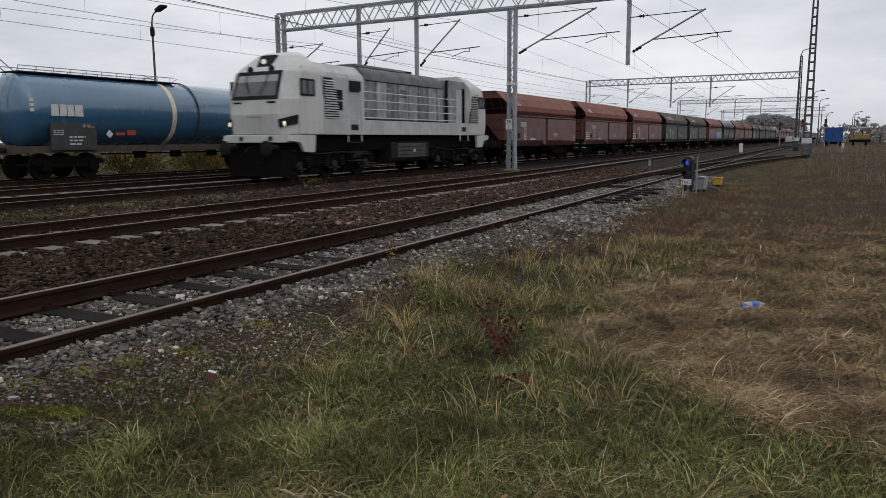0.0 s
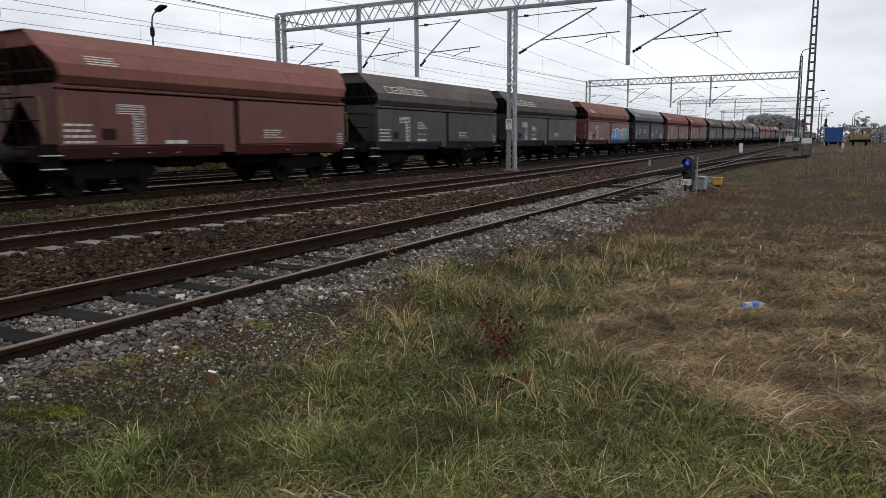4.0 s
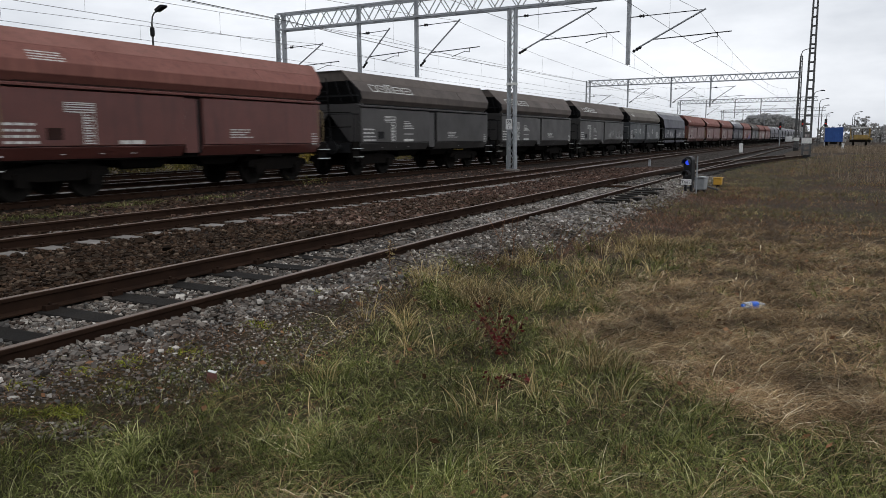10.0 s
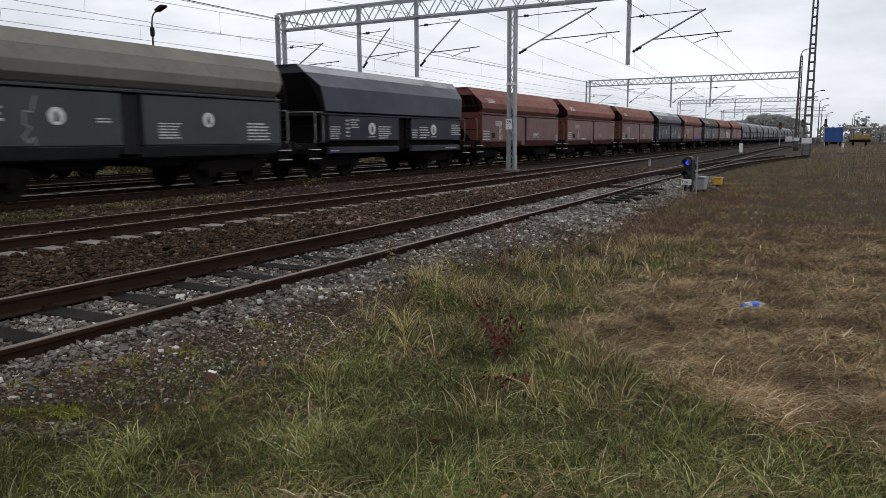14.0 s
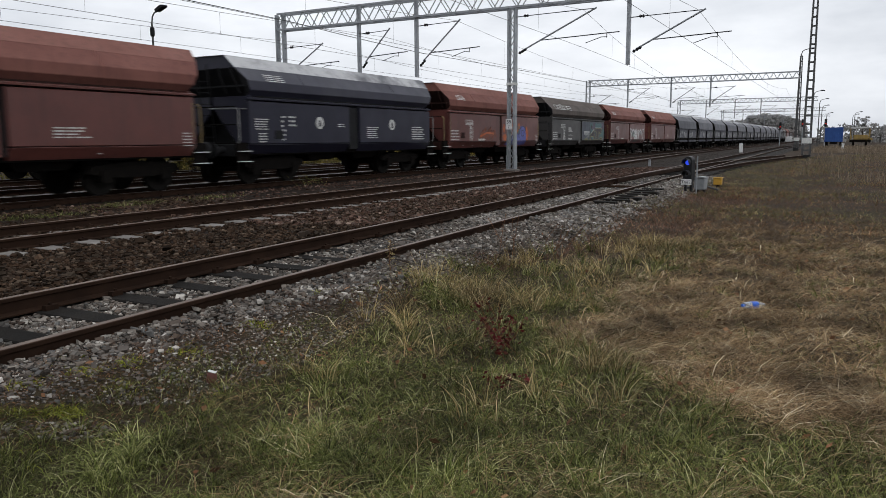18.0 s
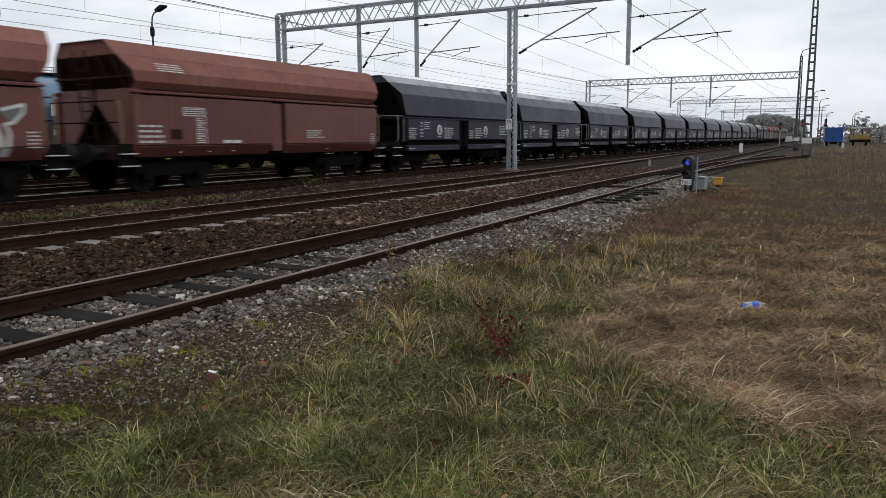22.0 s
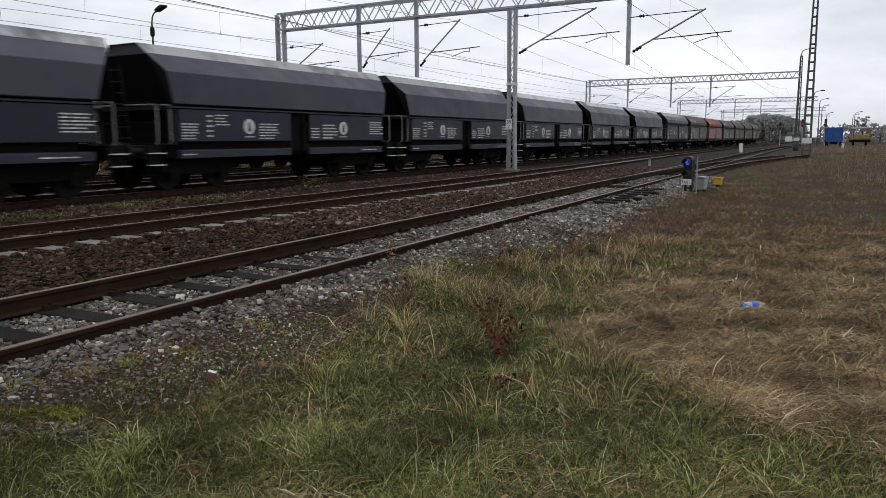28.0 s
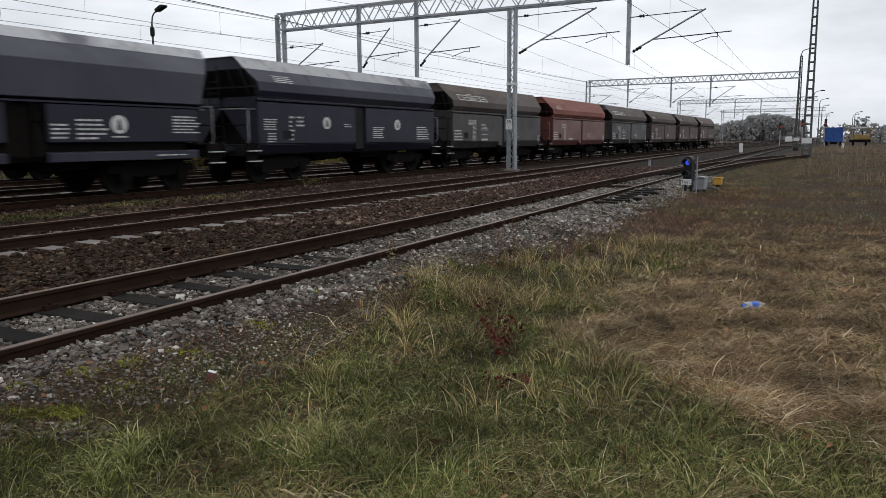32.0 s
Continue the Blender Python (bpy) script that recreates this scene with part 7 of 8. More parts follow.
    part("hazard_board", Build().box(-3.1, -2.7, -1.33, -1.30, 1.56, 1.76), ORANGE, t, "orange hazard board")
    return t


tank_wagon(22.4, Y_FOURTH)


# ---------------------------------------------------------------- trackside things near the camera
SIGN_WHITE = bpy.data.materials["white_sign_enamel"]
BLACK_PAINT = material("black_signal_paint", (0.012, 0.012, 0.013), 0.5, scale=6, grain=40, bump=0.05)
BLUE_LIGHT = glowing("blue_signal_light", (0.03, 0.07, 0.75), 0.9)
RED_LIGHT = glowing("red_signal_light", (0.8, 0.03, 0.02), 1.0)
GREY_BOX = material("weathered_grey_box", (0.21, 0.22, 0.225), 0.6, second=(0.15, 0.155, 0.16), scale=5, grain=50)
YELLOW_BOX = material("faded_yellow_box", (0.42, 0.24, 0.03), 0.55, second=(0.30, 0.17, 0.03), scale=6, grain=50)


def dwarf_signal(x, y):
    t = thing("dwarf_signal", "black dwarf shunting signal showing blue, with a white plate", "railway signal", at=pose(x, y, -0.33, 0, 0, -20))
    b = Build()
    out = [(-0.135, 0.42)] + [(0.135, 0.42), (0.135, 0.98)] + [(0.135 * math.cos(a), 0.98 + 0.13 * math.sin(a)) for a in np.linspace(0.2, math.pi - 0.2, 9)] + [(-0.135, 0.98)]
    b.add([(-0.10, -u, z) for u, z in out] + [(0.10, -u, z) for u, z in out],
          [tuple(range(len(out))), tuple(range(len(out), 2 * len(out)))[::-1]] + [(i, (i + 1) % len(out), len(out) + (i + 1) % len(out), len(out) + i) for i in range(len(out))])
    body = part("lamp_body", b, BLACK_PAINT, t, "black rounded lamp housing", bevel=0.012)
    for z, mat, label in ((0.93, BLUE_LIGHT, "lit blue lens"), (0.60, PANE, "unlit lens")):
        h = Build()
        n = 14
        for i in range(n):
            a0, a1 = math.pi * 1.15 * i / n - 0.24, math.pi * 1.15 * (i + 1) / n - 0.24
            h.add([(xx, rr * math.cos(a), z + rr * math.sin(a)) for xx in (-0.10, -0.24) for a in (a0, a1) for rr in (0.105, 0.115)],
                  [(0, 1, 3, 2), (4, 6, 7, 5), (1, 5, 7, 3), (0, 2, 6, 4), (0, 4, 5, 1), (2, 3, 7, 6)])
        part("hood", h, BLACK_PAINT, body)
        part("lens", Build().lathe([(0.0, -0.13), (0.04, -0.125), (0.07, -0.10), (0.07, -0.08)], "x", (0, 0, z), 16), mat, body, label)
    part("name_plate", Build().box(-0.14, -0.115, -0.155, 0.155, 0.30, 0.46), SIGN_WHITE, t, "white name plate", bevel=0.004)
    c = bpy.data.curves.new("plate_text", "FONT")
    c.body, c.size, c.align_x, c.extrude = "Tm12", 0.125, "CENTER", 0.002
    c.materials.append(DARK_STEEL)
    o = new("plate_text", c)
    o.parent = t
    o.matrix_basis = pose(-0.144, 0, 0.335, 90, 0, -90)
    for yy in (-0.09, 0.09):
        part("leg", Build().box(-0.03, 0.03, yy - 0.03, yy + 0.03, -0.05, 0.43), BLACK_PAINT, t)
    part("pale_post", Build().box(0.05, 0.08, -0.225, -0.20, -0.05, 1.12), STEEL, t, "thin pale post")
    return t


dwarf_signal(22.1, 3.93)
t = thing("relay_box", "weathered grey trackside relay box on short legs", "relay box", at=pose(22.9, 3.72, -0.34, 0, 0, -15))
part("body", Build().box(-0.12, 0.12, -0.155, 0.155, 0.12, 0.47), GREY_BOX, t, bevel=0.015)
part("lid", Build().prism([(-0.18, 0.47), (0.18, 0.47), (0.18, 0.49), (0.0, 0.515), (-0.18, 0.49)], -0.15, 0.15), GREY_BOX, t, "overhanging lid", bevel=0.006)
for y in (-0.11, 0.11):
    part("leg", Build().box(-0.04, 0.04, y - 0.03, y + 0.03, -0.03, 0.14), DARK_STEEL, t)
part("cable_duct", Build().rod((0, 0.2, 0.22), (0.1, 0.62, 0.10), 0.035, 8), MAST_DARK, t)
part("cable_duct", Build().rod((0, -0.2, 0.22), (0.1, -0.5, 0.12), 0.03, 8), MAST_DARK, t)
t = thing("cable_box", "faded yellow cable box on a short foot", "cable box", at=pose(25.7, 3.64, -0.34))
part("body", Build().box(-0.12, 0.12, -0.13, 0.13, 0.10, 0.33), YELLOW_BOX, t, bevel=0.02)
part("lid", Build().box(-0.14, 0.14, -0.15, 0.15, 0.33, 0.355), YELLOW_BOX, t, bevel=0.006)
part("foot", Build().box(-0.05, 0.05, -0.05, 0.05, -0.04, 0.10), DARK_STEEL, t)
for x, y, h, w in ((38.5, 8.82, 0.46, 0.06), (75.0, 8.7, 1.0, 0.16), (96.0, 0.3, 0.85, 0.12)):
    t = thing("marker_post", "short white marker post beside the track", "marker post", "marker posts", at=pose(x, y, -0.25))
    part("post", Build().box(-w / 2, w / 2, -w, w, -0.1, h), SIGN_WHITE if w > 0.1 else STEEL, t, bevel=0.01)
    part("marking", bars([(-0.01, 0.01, h * 0.72, h * 0.78)], y=-w - 0.004), DARK_STEEL, t)
# switch timbers, rods and heel blocks of the turnout
t = thing("switch_timbers", "dark tarred timber ends beside the siding rail", "switch timbers")
for i in range(8):
    x = 15.9 + 0.66 * i
    part("timber", Build().box(x - 0.12, x + 0.12, siding_y(x) - 1.36 - 0.12 * (i % 3), siding_y(x) - 0.84, -0.2, -0.062), TIMBER, t, bevel=0.012)
t = thing("switch_rods", "rusty point rods across the siding turnout", "point rods", at=pose(22.0, siding_y(22), -0.14))
for dx in (0.0, 0.35):
    part("rod", Build().rod((dx, -1.5, 0.0), (dx, 0.75, 0.0), 0.025, 8), RAIL_SIDE, t)
for side, tip in ((-0.66, 0.0), (0.66, 0.0)):
    part("switch_blade", swept([(-0.02, -0.13), (0.02, -0.13), (0.02, -0.012), (-0.02, -0.012)], lambda x: branch_y(x) + side, [24, 26, 28, 30, 33, 36], 0), RAIL_SIDE,
         thing("point_blade", "rusty switch blade of the turnout", "switch blade", "switch blades"))

BOTTLE = bpy.data.materials.new("clear_bottle_plastic")
BOTTLE.use_nodes = True
q = BOTTLE.node_tree.nodes["Principled BSDF"]
q.inputs["Base Color"].default_value, q.inputs["Roughness"].default_value, q.inputs["Transmission Weight"].default_value = (0.62, 0.65, 0.68, 1), 0.18, 0.7
t = thing("plastic_bottle", "crushed clear plastic bottle with a blue label lying in dry grass", "bottle", at=pose(7.30, 0.755, ground_height(7.4, 0.66) + 0.068, 0, 4, -38))
part("bottle", Build().lathe([(0.0, 0.0), (0.030, 0.005), (0.034, 0.03), (0.031, 0.06), (0.034, 0.09), (0.034, 0.19), (0.028, 0.22), (0.014, 0.255), (0.014, 0.27), (0.0, 0.271)], "x", (0, 0, 0), 14), BOTTLE, t, smooth=50)
part("label", Build().lathe([(0.0346, 0.09), (0.0352, 0.095), (0.0352, 0.165), (0.0346, 0.17)], "x", (0, 0, 0), 14), material("blue_label", (0.03, 0.11, 0.50), 0.5, scale=20), t, "bright blue paper label")
part("cap", Build().lathe([(0.0, -0.015), (0.016, -0.014), (0.016, 0.004), (0.0, 0.005)], "x", (0, 0, 0), 12), material("blue_cap", (0.05, 0.16, 0.6), 0.4), t, "blue screw cap")
t = thing("rusty_can", "rusty open drinks can with a white paper scrap", "can", at=pose(3.33, 3.55, ground_height(3.33, 3.55) - 0.015, 8, 12, 30))
part("can", Build().lathe([(0.030, 0.0), (0.033, 0.006), (0.033, 0.065), (0.029, 0.075), (0.026, 0.072)], "z", (0, 0, 0), 16), material("rust_brown_can", (0.10, 0.035, 0.028), 0.6, scale=20), t, smooth=40)
part("white_scrap", Build().add([(-0.03, -0.025, 0.079), (0.032, -0.02, 0.083), (0.028, 0.03, 0.09), (-0.025, 0.028, 0.086), (-0.03, -0.025, 0.077), (0.032, -0.02, 0.081), (0.028, 0.03, 0.088), (-0.025, 0.028, 0.084)],
                               [(0, 1, 2, 3), (7, 6, 5, 4), (0, 4, 5, 1), (1, 5, 6, 2), (2, 6, 7, 3), (3, 7, 4, 0)]), SIGN_WHITE, t, "white paper scrap")


def leaf_cloud(b, count, centre, spread_xyz, size, rnd):
    """Small folded leaves about a point."""
    for _ in range(count):
        p = Vector([c + rnd.gauss(0, s) for c, s in zip(centre, spread_xyz)])
        a = Vector((rnd.uniform(-1, 1), rnd.uniform(-1, 1), rnd.uniform(-0.6, 0.6))).normalized() * size * rnd.uniform(0.6, 1.3)
        c = a.cross(Vector((rnd.uniform(-1, 1), rnd.uniform(-1, 1), rnd.uniform(-1, 1)))).normalized() * a.length * 0.55
        b.add([p - a, p + c, p + a, p - c], [(0, 1, 2, 3)])


def weed(name, label, x, y, height, mat, leaf, stems=3, spread_r=0.06, leaves=40, seed=0, z=None):
    rnd = random.Random(seed)
    t = thing(name, label, "weed", at=pose(x, y, floor_z(x, y) if z is None else z))
    l = Build()
    for _ in range(stems):
        top = (rnd.gauss(0, spread_r * 1.5), rnd.gauss(0, spread_r * 1.5), height * rnd.uniform(0.75, 1.05))
        foot = (rnd.gauss(0, spread_r), rnd.gauss(0, spread_r), -0.02)
        mid = tuple((a + c) / 2 + rnd.gauss(0, 0.02) for a, c in zip(top, foot))
        part("stem", Build().tube([foot, mid, top], 0.0035 if height < 0.8 else 0.007, 5), RUSSET, t)
        for k in range(leaves):
            u = rnd.uniform(0.25, 1.0)
            p = [f + (e - f) * u for f, e in zip(foot, top)]
            leaf_cloud(l, 1, p, (0.03, 0.03, 0.02), leaf, rnd)
    lv = part("leaves", l, mat, t)
    lv["kind"] = "stuff"
    return t


weed("dry_weed", "tall pale dry weed standing by the ballast", 6.66, 4.26, 0.36, OCHRE, 0.012, 2, 0.012, 60, 1)
weed("red_weed", "low weed with crimson autumn leaves", 4.95, 2.22, 0.34, CRIMSON, 0.022, 5, 0.09, 26, 2)
weed("red_weed", "low weed with crimson autumn leaves", 5.45, 2.52, 0.34, CRIMSON, 0.02, 3, 0.06, 22, 3)
weed("red_weed", "low weed with crimson autumn leaves", 4.35, 1.85, 0.14, CRIMSON, 0.02, 3, 0.06, 14, 4)
weed("dry_weed", "thin dead weed standing in tall grass", 8.9, 3.9, 0.5, RUSSET, 0.01, 4, 0.1, 25, 5)
weed("dry_weed", "thin dead weed standing in tall grass", 9.6, 3.5, 0.48, RUSSET, 0.01, 4, 0.1, 25, 6)
weed("ballast_weed", "scrubby grey-green weed growing in the ballast", 18.3, 15.0, 0.42, GREEN, 0.022, 6, 0.16, 22, 7)
weed("ballast_weed", "scrubby grey-green weed growing in the ballast", 19.4, 15.1, 0.36, GREEN, 0.022, 6, 0.2, 22, 8)

# fallen leaves in the grass
b = Build()
rnd = random.Random(12)
for _ in range(420):
    x, y = rnd.uniform(2.2, 12), rnd.uniform(-3, 4.2)
    leaf_cloud(b, 1, (x, y, floor_z(x, y) + rnd.uniform(0.015, 0.07)), (0.005, 0.005, 0.004), 0.028, rnd)
tagged(part("fallen_leaves", b, RUSSET), "curled brown leaves lying in the grass", "leaves", kind="stuff")


# ---------------------------------------------------------------- masts, lamps and vehicles in the distance
def lattice_mast(x, y, top, label, foot=True, w0=0.42, w1=0.22, mat=MAST_DARK):
    t = thing("lattice_mast", label, "lattice mast", "lattice masts", at=pose(x, y, -0.3))
    n = int(top / 0.62)
    for s in (-1, 1):
        b = Build().add([(dx, s * w0 / 2 + dy, -0.1) for dx, dy in ((-0.08, -0.075), (0.08, -0.075), (0.08, 0.075), (-0.08, 0.075))] + [(dx, s * w1 / 2 + dy, top) for dx, dy in ((-0.06, -0.06), (0.06, -0.06), (0.06, 0.06), (-0.06, 0.06))],
              [(3, 2, 1, 0), (4, 5, 6, 7), (0, 1, 5, 4), (1, 2, 6, 5), (2, 3, 7, 6), (3, 0, 4, 7)])
        part("chord", b, mat, t)
    for i in range(n):
        z = 0.6 + i * 0.62
        w = w0 + (w1 - w0) * z / top
        part("batten", Build().box(-0.05, 0.05, -w / 2, w / 2, z, z + 0.12), mat, t)
    if foot:
        part("white_band", Build().box(-0.13, 0.13, -0.32, 0.32, 1.15, 1.55), WHITE_RAIL, t, "white painted band")
        part("black_foot", Build().box(-0.14, 0.14, -0.30, 0.30, -0.1, 0.35), BLACK_PAINT, t)
    return t


lattice_mast(59.5, 2.5, 11.6, "tall dark steel lattice mast with a white band in the grass", w0=0.50, w1=0.26)
lattice_mast(100.0, 5.35, 11.2, "slender dark lattice mast beside the tracks")


def lamp_post(x, y, h, reach, label="slim grey lamp post with a curved arm", base=-0.3, r=0.09, head=1.0, tilt=0.0):
    t = thing("lamp_post", label, "lamp post", "lamp posts", at=pose(x, y, base))
    part("pole", Build().rod((0, 0, 0), (0, 0, h - 0.6), r, 10, r * 0.65), MAST_DARK, t, smooth=40)
    part("arm", Build().tube([(0, 0, h - 0.65), (0, -reach * 0.15, h - 0.25), (0, -reach * 0.5, h - 0.05), (0, -reach, h + 0.02)], r * 0.5, 8), MAST_DARK, t)
    part("lantern", Build().prism([(-reach - 0.55, 0.0), (-reach, -0.02), (-reach + 0.05, 0.12), (-reach - 0.35, 0.16), (-reach - 0.55, 0.08)], -0.13, 0.13), DARK_STEEL, t, bevel=0.02, at=pose(0, -reach, h - 0.02, tilt, 0, 0) @ Matrix.Diagonal((head, head, head, 1)) @ Matrix.Translation((0, reach, 0)))
    return t


lamp_post(32.5, 37.95, 9.45, 0.55, head=1.4, tilt=-18)
part("collar", Build().lathe([(0.07, -0.3), (0.14, -0.2), (0.14, 0.2), (0.07, 0.3)], "z", (0, 0, 0), 10), DARK_STEEL, bpy.data.objects["lamp_post"], at=pose(0, 0, 8.3))
for x, y, h in ((100, 5.4, 12.0), (125, 4.7, 8.4), (150, 4.6, 8.3), (180, 5.0, 8.3), (215, 4.8, 7.7), (185, -1.3, 6.9), (200, -1.0, 6.8)):
    lamp_post(x, y, h, 0.9, r=0.10)


def colour_signal(x, y, h):
    t = thing("colour_light_signal", "tall main signal showing red", "railway signal", "main signals", at=pose(x, y, -0.3))
    part("post", Build().rod((0, 0, 0), (0, 0, h), 0.09, 8), STEEL, t)
    part("head", Build().box(-0.15, 0.15, -0.2, 0.2, h - 1.0, h + 0.3), BLACK_PAINT, t, bevel=0.05)
    part("red_lamp", Build().lathe([(0.0, -0.20), (0.07, -0.19), (0.09, -0.16), (0.09, -0.14)], "x", (0, 0, h - 0.5), 12), RED_LIGHT, t, "lit red lamp")
    return t


for x, y, h in ((140, 6.65, 4.3), (140, 3.2, 4.3), (142, 10.25, 3.9)):
    colour_signal(x, y, h)

CONTAINER_BLUE = material("faded_blue_container", (0.025, 0.075, 0.25), 0.55, second=(0.02, 0.055, 0.18), scale=1.5, streak=True)
t = thing("blue_skip_truck", "blue corrugated container on a truck parked by the tracks", "container truck", at=pose(130, 1.72, -0.3))
part("container", Build().box(-3.0, 3.0, -1.22, 1.22, 0.85, 3.0), CONTAINER_BLUE, t, bevel=0.03)
for i in range(9):
    y = -1.08 + i * 0.27
    part("rib", Build().box(-3.05, -3.0, y - 0.04, y + 0.04, 0.9, 2.95), CONTAINER_BLUE, t)
part("chassis", Build().box(-3.0, 4.2, -0.5, 0.5, 0.5, 0.85), BLACK_IRON, t)
for x in (-2.2, -0.9, 3.2):
    for s in (-1, 1):
        part("wheel", Build().lathe([(0.2, s * 0.95 - 0.15), (0.48, s * 0.95 - 0.14), (0.5, s * 0.95), (0.48, s * 0.95 + 0.14), (0.2, s * 0.95 + 0.15)], "y", (x, 0, 0.5), 14), BLACK_IRON, t)
YELLOW_MACHINE = material("dirty_yellow_machine_paint", (0.30, 0.20, 0.06), 0.6, second=(0.16, 0.11, 0.05), scale=1.2, streak=True)
t = thing("track_machine", "dirty yellow rail maintenance machine with a canopy", "work machine", at=pose(131, -1.8, -0.3))
part("deck", Build().box(-3.5, 3.5, -1.4, 1.4, 0.8, 1.15), BLACK_IRON, t)
part("engine_cover", Build().box(-2.2, 1.0, -1.0, 0.9, 1.15, 1.9), YELLOW_MACHINE, t, bevel=0.08)
part("crane_arm", Build().rod((-1.5, -0.9, 1.4), (-2.8, -1.5, 1.2), 0.18, 8), YELLOW_MACHINE, t)
part("canopy", Build().prism([(-1.3, 2.85), (1.35, 2.85), (1.2, 3.05), (-1.1, 3.05)], -2.6, 2.6), LETTER, t, "pale canopy roof")
for x in (-2.5, 2.5):
    for y in (-1.25, 1.3):
        part("canopy_post", Build().box(x - 0.06, x + 0.06, y - 0.06, y + 0.06, 1.15, 2.85), YELLOW_MACHINE, t)
part("side_frame", Build().box(-2.4, 2.4, 1.1, 1.3, 1.2, 1.8), YELLOW_MACHINE, t)
for x in (-2.4, 2.4):
    for s in (-1, 1):
        part("wheel", Build().lathe([(0.2, s * 0.85 - 0.12), (0.45, s * 0.85 - 0.1), (0.45, s * 0.85 + 0.1), (0.2, s * 0.85 + 0.12)], "y", (x, 0, 0.55), 14), BLACK_IRON, t)
t = thing("white_van", "small white van parked far beyond the tracks", "van", at=pose(235, 14.5, -0.3))
part("body", Build().slab([(-1.9, 0.35), (1.9, 0.35), (1.95, 0.9), (1.2, 1.15), (0.7, 1.75), (-1.85, 1.8)], -0.85, 0.85), SIGN_WHITE, t, bevel=0.06)
for s in (-1, 1):
    part("window", Build().slab([(0.0, 1.15), (1.0, 1.15), (0.6, 1.62), (0.0, 1.65)], s * 0.86 - 0.01, s * 0.86 + 0.01), PANE, t)
    for x in (-1.2, 1.2):
        part("wheel", Build().lathe([(0.1, s * 0.8 - 0.1), (0.32, s * 0.8 - 0.09), (0.32, s * 0.8 + 0.09), (0.1, s * 0.8 + 0.1)], "y", (x, 0, 0.32), 12), BLACK_IRON, t)


# ---------------------------------------------------------------- bushes, trees and the woods on the horizon
TWIG = material("grey_brown_bark", (0.055, 0.045, 0.038), 0.9, scale=3, grain=30)
AUTUMN = mottled("autumn_bush_leaves", [(0.063, 0.059, 0.020), (0.119, 0.098, 0.025), (0.084, 0.081, 0.025), (0.168, 0.119, 0.031), (0.098, 0.070, 0.028)], 0.8)
# leaf colours greyed and paled to stand in for distance haze
HAZY = mottled("wood_leaves_with_painted_haze", [(0.19, 0.19, 0.186), (0.235, 0.23, 0.222), (0.26, 0.25, 0.235), (0.21, 0.212, 0.208), (0.29, 0.28, 0.262)], 0.9, vary=0.2)


def leaf_mass(n, centres, radii, size):
    """Leaf quads thick about given centres; arrays for a sheet."""
    k = RNG.integers(0, len(centres), n)
    d = RNG.normal(0, 1, (n, 3))
    d /= np.linalg.norm(d, axis=1)[:, None]
    p = np.asarray(centres)[k] + d * np.asarray(radii)[k][:, None] * RNG.uniform(0.35, 1.0, n)[:, None] * np.array([1, 1, 0.8])
    a = RNG.normal(0, 1, (n, 3))
    a /= np.linalg.norm(a, axis=1)[:, None]
    c = np.cross(a, RNG.normal(0, 1, (n, 3)))
    c /= np.linalg.norm(c, axis=1)[:, None]
    s = size * RNG.uniform(0.6, 1.4, n)[:, None]
    return np.stack([p - a * s, p + c * s * 0.6, p + a * s, p - c * s * 0.6], 1).reshape(-1, 3), np.arange(4 * n).reshape(-1, 4)


def bush(x, y, w, h, seed, mat):
    t = thing("bush", "ragged golden autumn bush behind the far track" if seed == 1 else "ragged green-brown bush behind the far track", "bush", "bushes behind the tracks", at=pose(x, y, -0.3))
    rnd = random.Random(seed)
    s = Build()
    cs, rs = [], []
    for _ in range(9):
        tip = (rnd.gauss(0, w * 0.4), rnd.gauss(0, w * 0.3), h * rnd.uniform(0.45, 1.0))
        s.tube([(0, 0, -0.1), (tip[0] * 0.4, tip[1] * 0.4, tip[2] * 0.5), tip], 0.02, 5)
        cs.append(tip)
        rs.append(w * rnd.uniform(0.18, 0.32))
        cs.append((tip[0] * 0.7, tip[1] * 0.7, tip[2] * 0.55))
        rs.append(w * rnd.uniform(0.2, 0.35))
    part("twig_frame", s, TWIG, t)
    ob = new("leaves", sheet("leaves", *leaf_mass(1300, cs, rs, 0.05), mat))
    ob.parent = t
    return t


GOLD = mottled("golden_bush_leaves", [(0.11, 0.085, 0.016), (0.26, 0.19, 0.028), (0.16, 0.13, 0.025), (0.34, 0.23, 0.04), (0.12, 0.075, 0.02)], 0.8)
first = [bush(15, 30.5, 1.8, 1.5, k, GOLD if k == 1 else AUTUMN) for k in range(3)]
for i, x in enumerate(np.arange(17.5, 75, 1.5)):
    o = copy_thing(first[i % 3], pose(float(x), 29.4 + 1.5 * math.sin(i * 1.7), -0.3, 0, 0, 70 * i))
for o, x in zip(first, (13.0, 14.6, 16.0)):
    o.matrix_basis = pose(x, 30.8, -0.3)


SCRUB = mottled("yellowing_scrub_leaves", [(0.093, 0.088, 0.027), (0.221, 0.187, 0.048), (0.145, 0.136, 0.041), (0.306, 0.238, 0.061), (0.170, 0.119, 0.044)], 0.8)
cs, rs = [], []
rnd = random.Random(5)
for i in range(420):
    x = rnd.uniform(9, 80)
    cs.append((x, 29.6 + rnd.uniform(-0.6, 2.2), rnd.uniform(-0.2, 0.55)))
    rs.append(rnd.uniform(0.3, 0.6))
tagged(new("low_scrub", sheet("low_scrub", *leaf_mass(24000, cs, rs, 0.06), SCRUB)), "low yellowing scrub behind the far track", "scrub", kind="stuff")


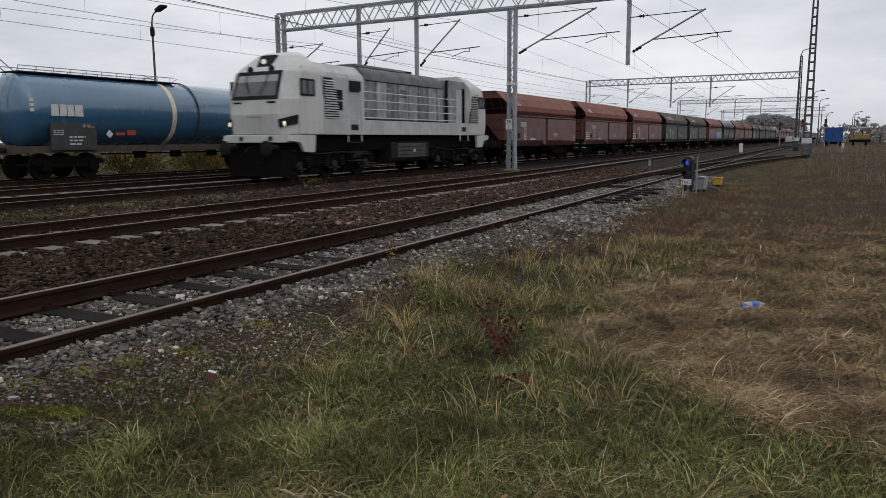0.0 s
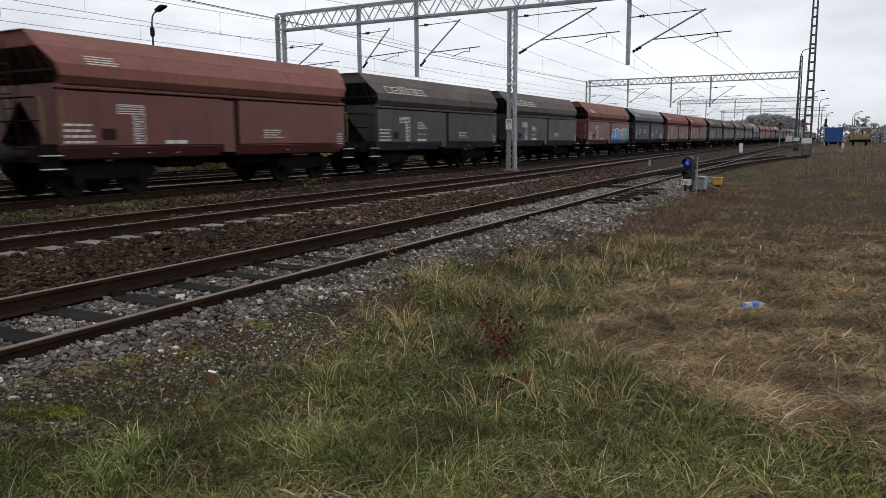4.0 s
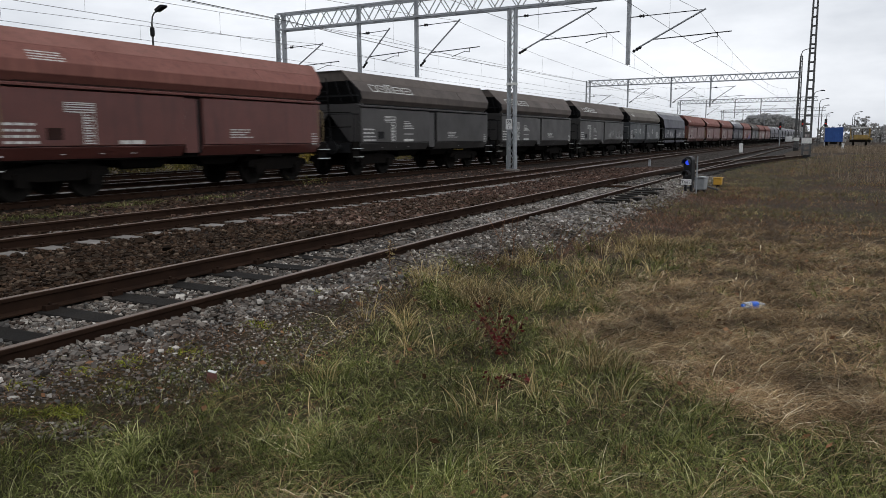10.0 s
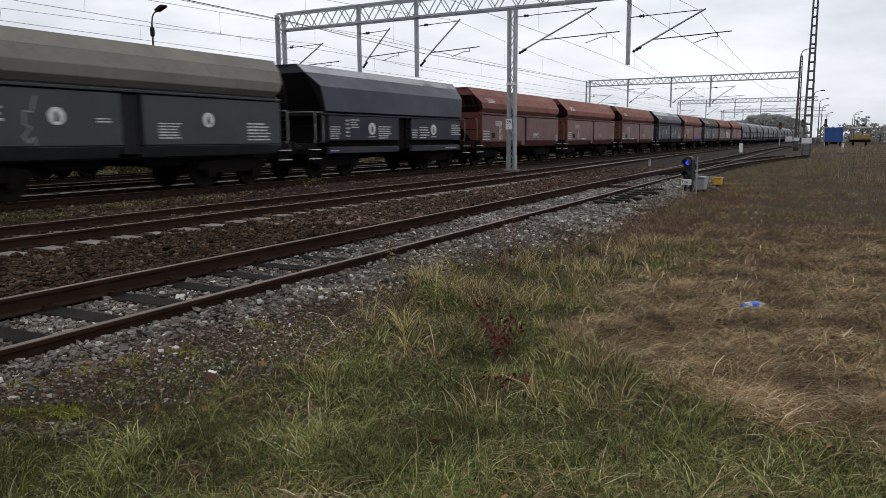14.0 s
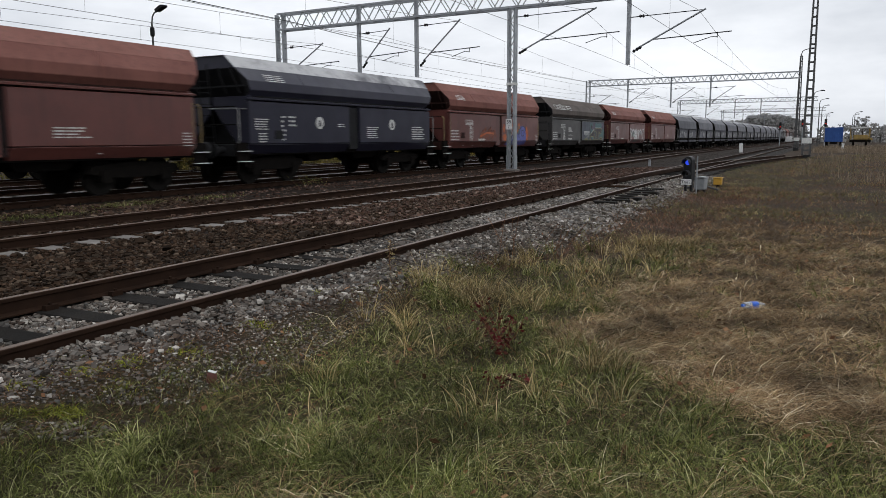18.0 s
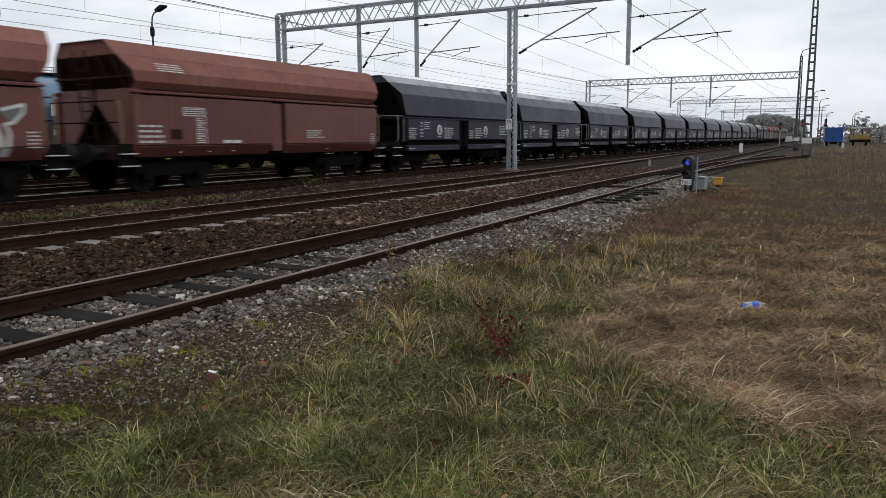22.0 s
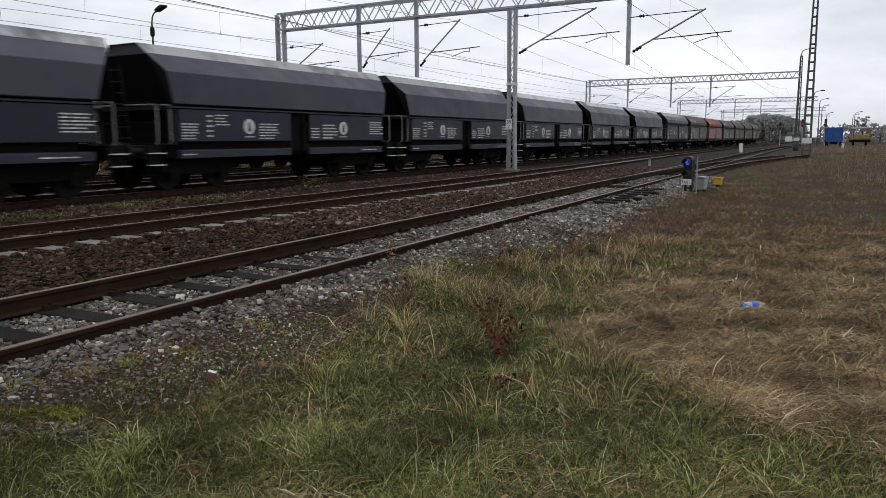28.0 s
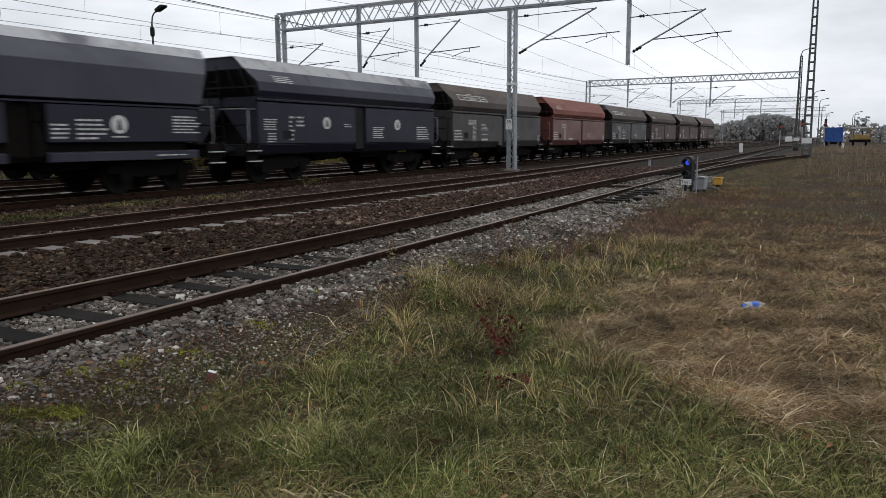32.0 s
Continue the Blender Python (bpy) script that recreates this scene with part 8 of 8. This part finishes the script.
def tree(x, y, h, seed, mat, label):
    """Tapered trunk, limbs and a ragged crown of leaf clumps."""
    rnd = random.Random(seed)
    t = thing("tree", label, "tree", "far trees", at=pose(x, y, -0.3))
    s = Build()
    s.rod((0, 0, -0.2), (0, 0, h * 0.55), h * 0.022, 8, h * 0.012)
    cs, rs = [], []
    for k in range(9):
        a = k * 2.4 + rnd.random()
        z0 = h * rnd.uniform(0.28, 0.55)
        tip = (math.cos(a) * h * rnd.uniform(0.12, 0.27), math.sin(a) * h * rnd.uniform(0.12, 0.27), z0 + h * rnd.uniform(0.12, 0.42))
        s.rod((0, 0, z0), tip, h * 0.01, 6, h * 0.004)
        for _ in range(3):
            cs.append(tuple(v + rnd.gauss(0, h * 0.045) for v in tip))
            rs.append(h * rnd.uniform(0.05, 0.11))
    part("trunk", s, TWIG, t)
    ob = new("crown", sheet("crown", *leaf_mass(1400, cs, rs, h * 0.016), mat))
    ob.parent = t
    return t


for k, (x, y, h) in enumerate(((210, -3.4, 6.6), (216, -5.2, 5.4), (208, -7.2, 4.0), (240, -12, 4.6), (250, -17, 5.0), (235, -22, 4.4), (260, -30, 5.0))):
    tree(x, y, h, 40 + k, HAZY, "autumn tree beyond the yard, paled with painted haze")

# the wooded rise behind the yard, one mass of many crowns
cs, rs = [], []
rnd = random.Random(77)
WOOD_TOP = polyline([(0.045, 5.0), (0.07, 8.3), (0.095, 9.0), (0.115, 7.0), (0.14, 4.8), (0.18, 5.6), (0.215, 5.6), (0.24, 4.0)])
for i in range(420):
    bearing = 0.045 + 0.195 * rnd.random()
    x = 400 + rnd.uniform(-30, 60)
    y = x * bearing
    top = WOOD_TOP(bearing) * x / 330 + rnd.uniform(-1.6, 1.4)
    for k in range(5):
        cs.append((x + rnd.gauss(0, 2), y + rnd.gauss(0, 1.6), top * (0.1 + 0.88 * k / 4)))
        rs.append(rnd.uniform(1.3, 2.4))
tagged(new("far_woods", sheet("far_woods", *leaf_mass(80000, cs, rs, 0.55), HAZY)), "autumn woods on the horizon, paled with painted haze", "woods", kind="stuff")
b = Build()
for i in range(90):
    x = 400 + rnd.uniform(-30, 10)
    y = x * (0.052 + 0.155 * rnd.random())
    b.rod((x, y, -0.4), (x, y, 6), 0.16, 5, 0.08)
tagged(part("far_trunks", b, TWIG), "slender grey trunks at the edge of the woods", "trunks", kind="stuff")
# low scrub and sheds beyond the field on the other side
cs, rs = [], []
for i in range(260):
    x = rnd.uniform(230, 330)
    y = x * rnd.uniform(-0.34, 0.03)
    cs.append((x, y, rnd.uniform(0, 4.5)))
    rs.append(rnd.uniform(1.0, 2.4))
for i in range(200):
    x = rnd.uniform(60, 300)
    cs.append((x, 60 + x * 0.25 + rnd.uniform(-5, 15), rnd.uniform(0, 3)))
    rs.append(rnd.uniform(1.0, 2.2))
tagged(new("far_scrub", sheet("far_scrub", *leaf_mass(14000, cs, rs, 0.5), HAZY)), "low scrub beyond the field, paled with painted haze", "scrub", kind="stuff")
WALL = material("pale_rendered_wall", (0.42, 0.40, 0.38), 0.85, scale=1.5)
ROOF = material("brown_tile_roof", (0.11, 0.06, 0.05), 0.8, scale=2)
for x, y, w, d, h in ((245, -13.5, 8, 6, 2.4), (260, -23.0, 9, 7, 2.4)):
    t = thing("house", "small pale house with a brown roof far off", "house", "far houses", at=pose(x, y, -0.3))
    part("wall", Build().box(-d / 2, d / 2, -w / 2, w / 2, 0, h), WALL, t)
    part("roof", Build().slab([(-d / 2 - 0.4, h), (d / 2 + 0.4, h), (0, h + 2.0)], -w / 2 - 0.3, w / 2 + 0.3), ROOF, t)
    for k in range(3):
        part("window", Build().box(-d / 2 - 0.03, -d / 2, -w / 2 + 1.2 + k * 2.4, -w / 2 + 2.2 + k * 2.4, 1.0, 2.2), PANE, t)


# ---------------------------------------------------------------- what moves
def motions():
    times = [2.0 * i for i in range(17)]
    walk(LOCO_THING, [(t, pose(LOCO_X - travel(t), Y_TRAIN, 0)) for t in times])
    for i, w in enumerate(WAGONS):
        walk(w, [(t, pose(MIDDLES[i] - travel(t), Y_TRAIN, 0)) for t in times])
    # wheels roll: one set of keys for each place on a bogie, shared by all that sit alike
    keyed = {}
    for ob in [o for o in bpy.data.objects if o.name.split(".")[0] == "wheelset" and o.parent and o.parent.parent in MOVING]:
        x = round(ob.matrix_basis.translation.x, 3)
        if x not in keyed:
            walk(ob, [(k / 30, pose(x, 0, WHEEL_R, 0, -math.degrees(travel(k / 30) / WHEEL_R) % 360, 0)) for k in range(961)])
            keyed[x] = ob
        else:
            first = keyed[x].animation_data
            ob.rotation_mode = "QUATERNION"
            data = ob.animation_data_create()
            data.action = first.action
            data.action_slot = first.action_slot


MOVING = {LOCO_THING, *WAGONS}
motions()
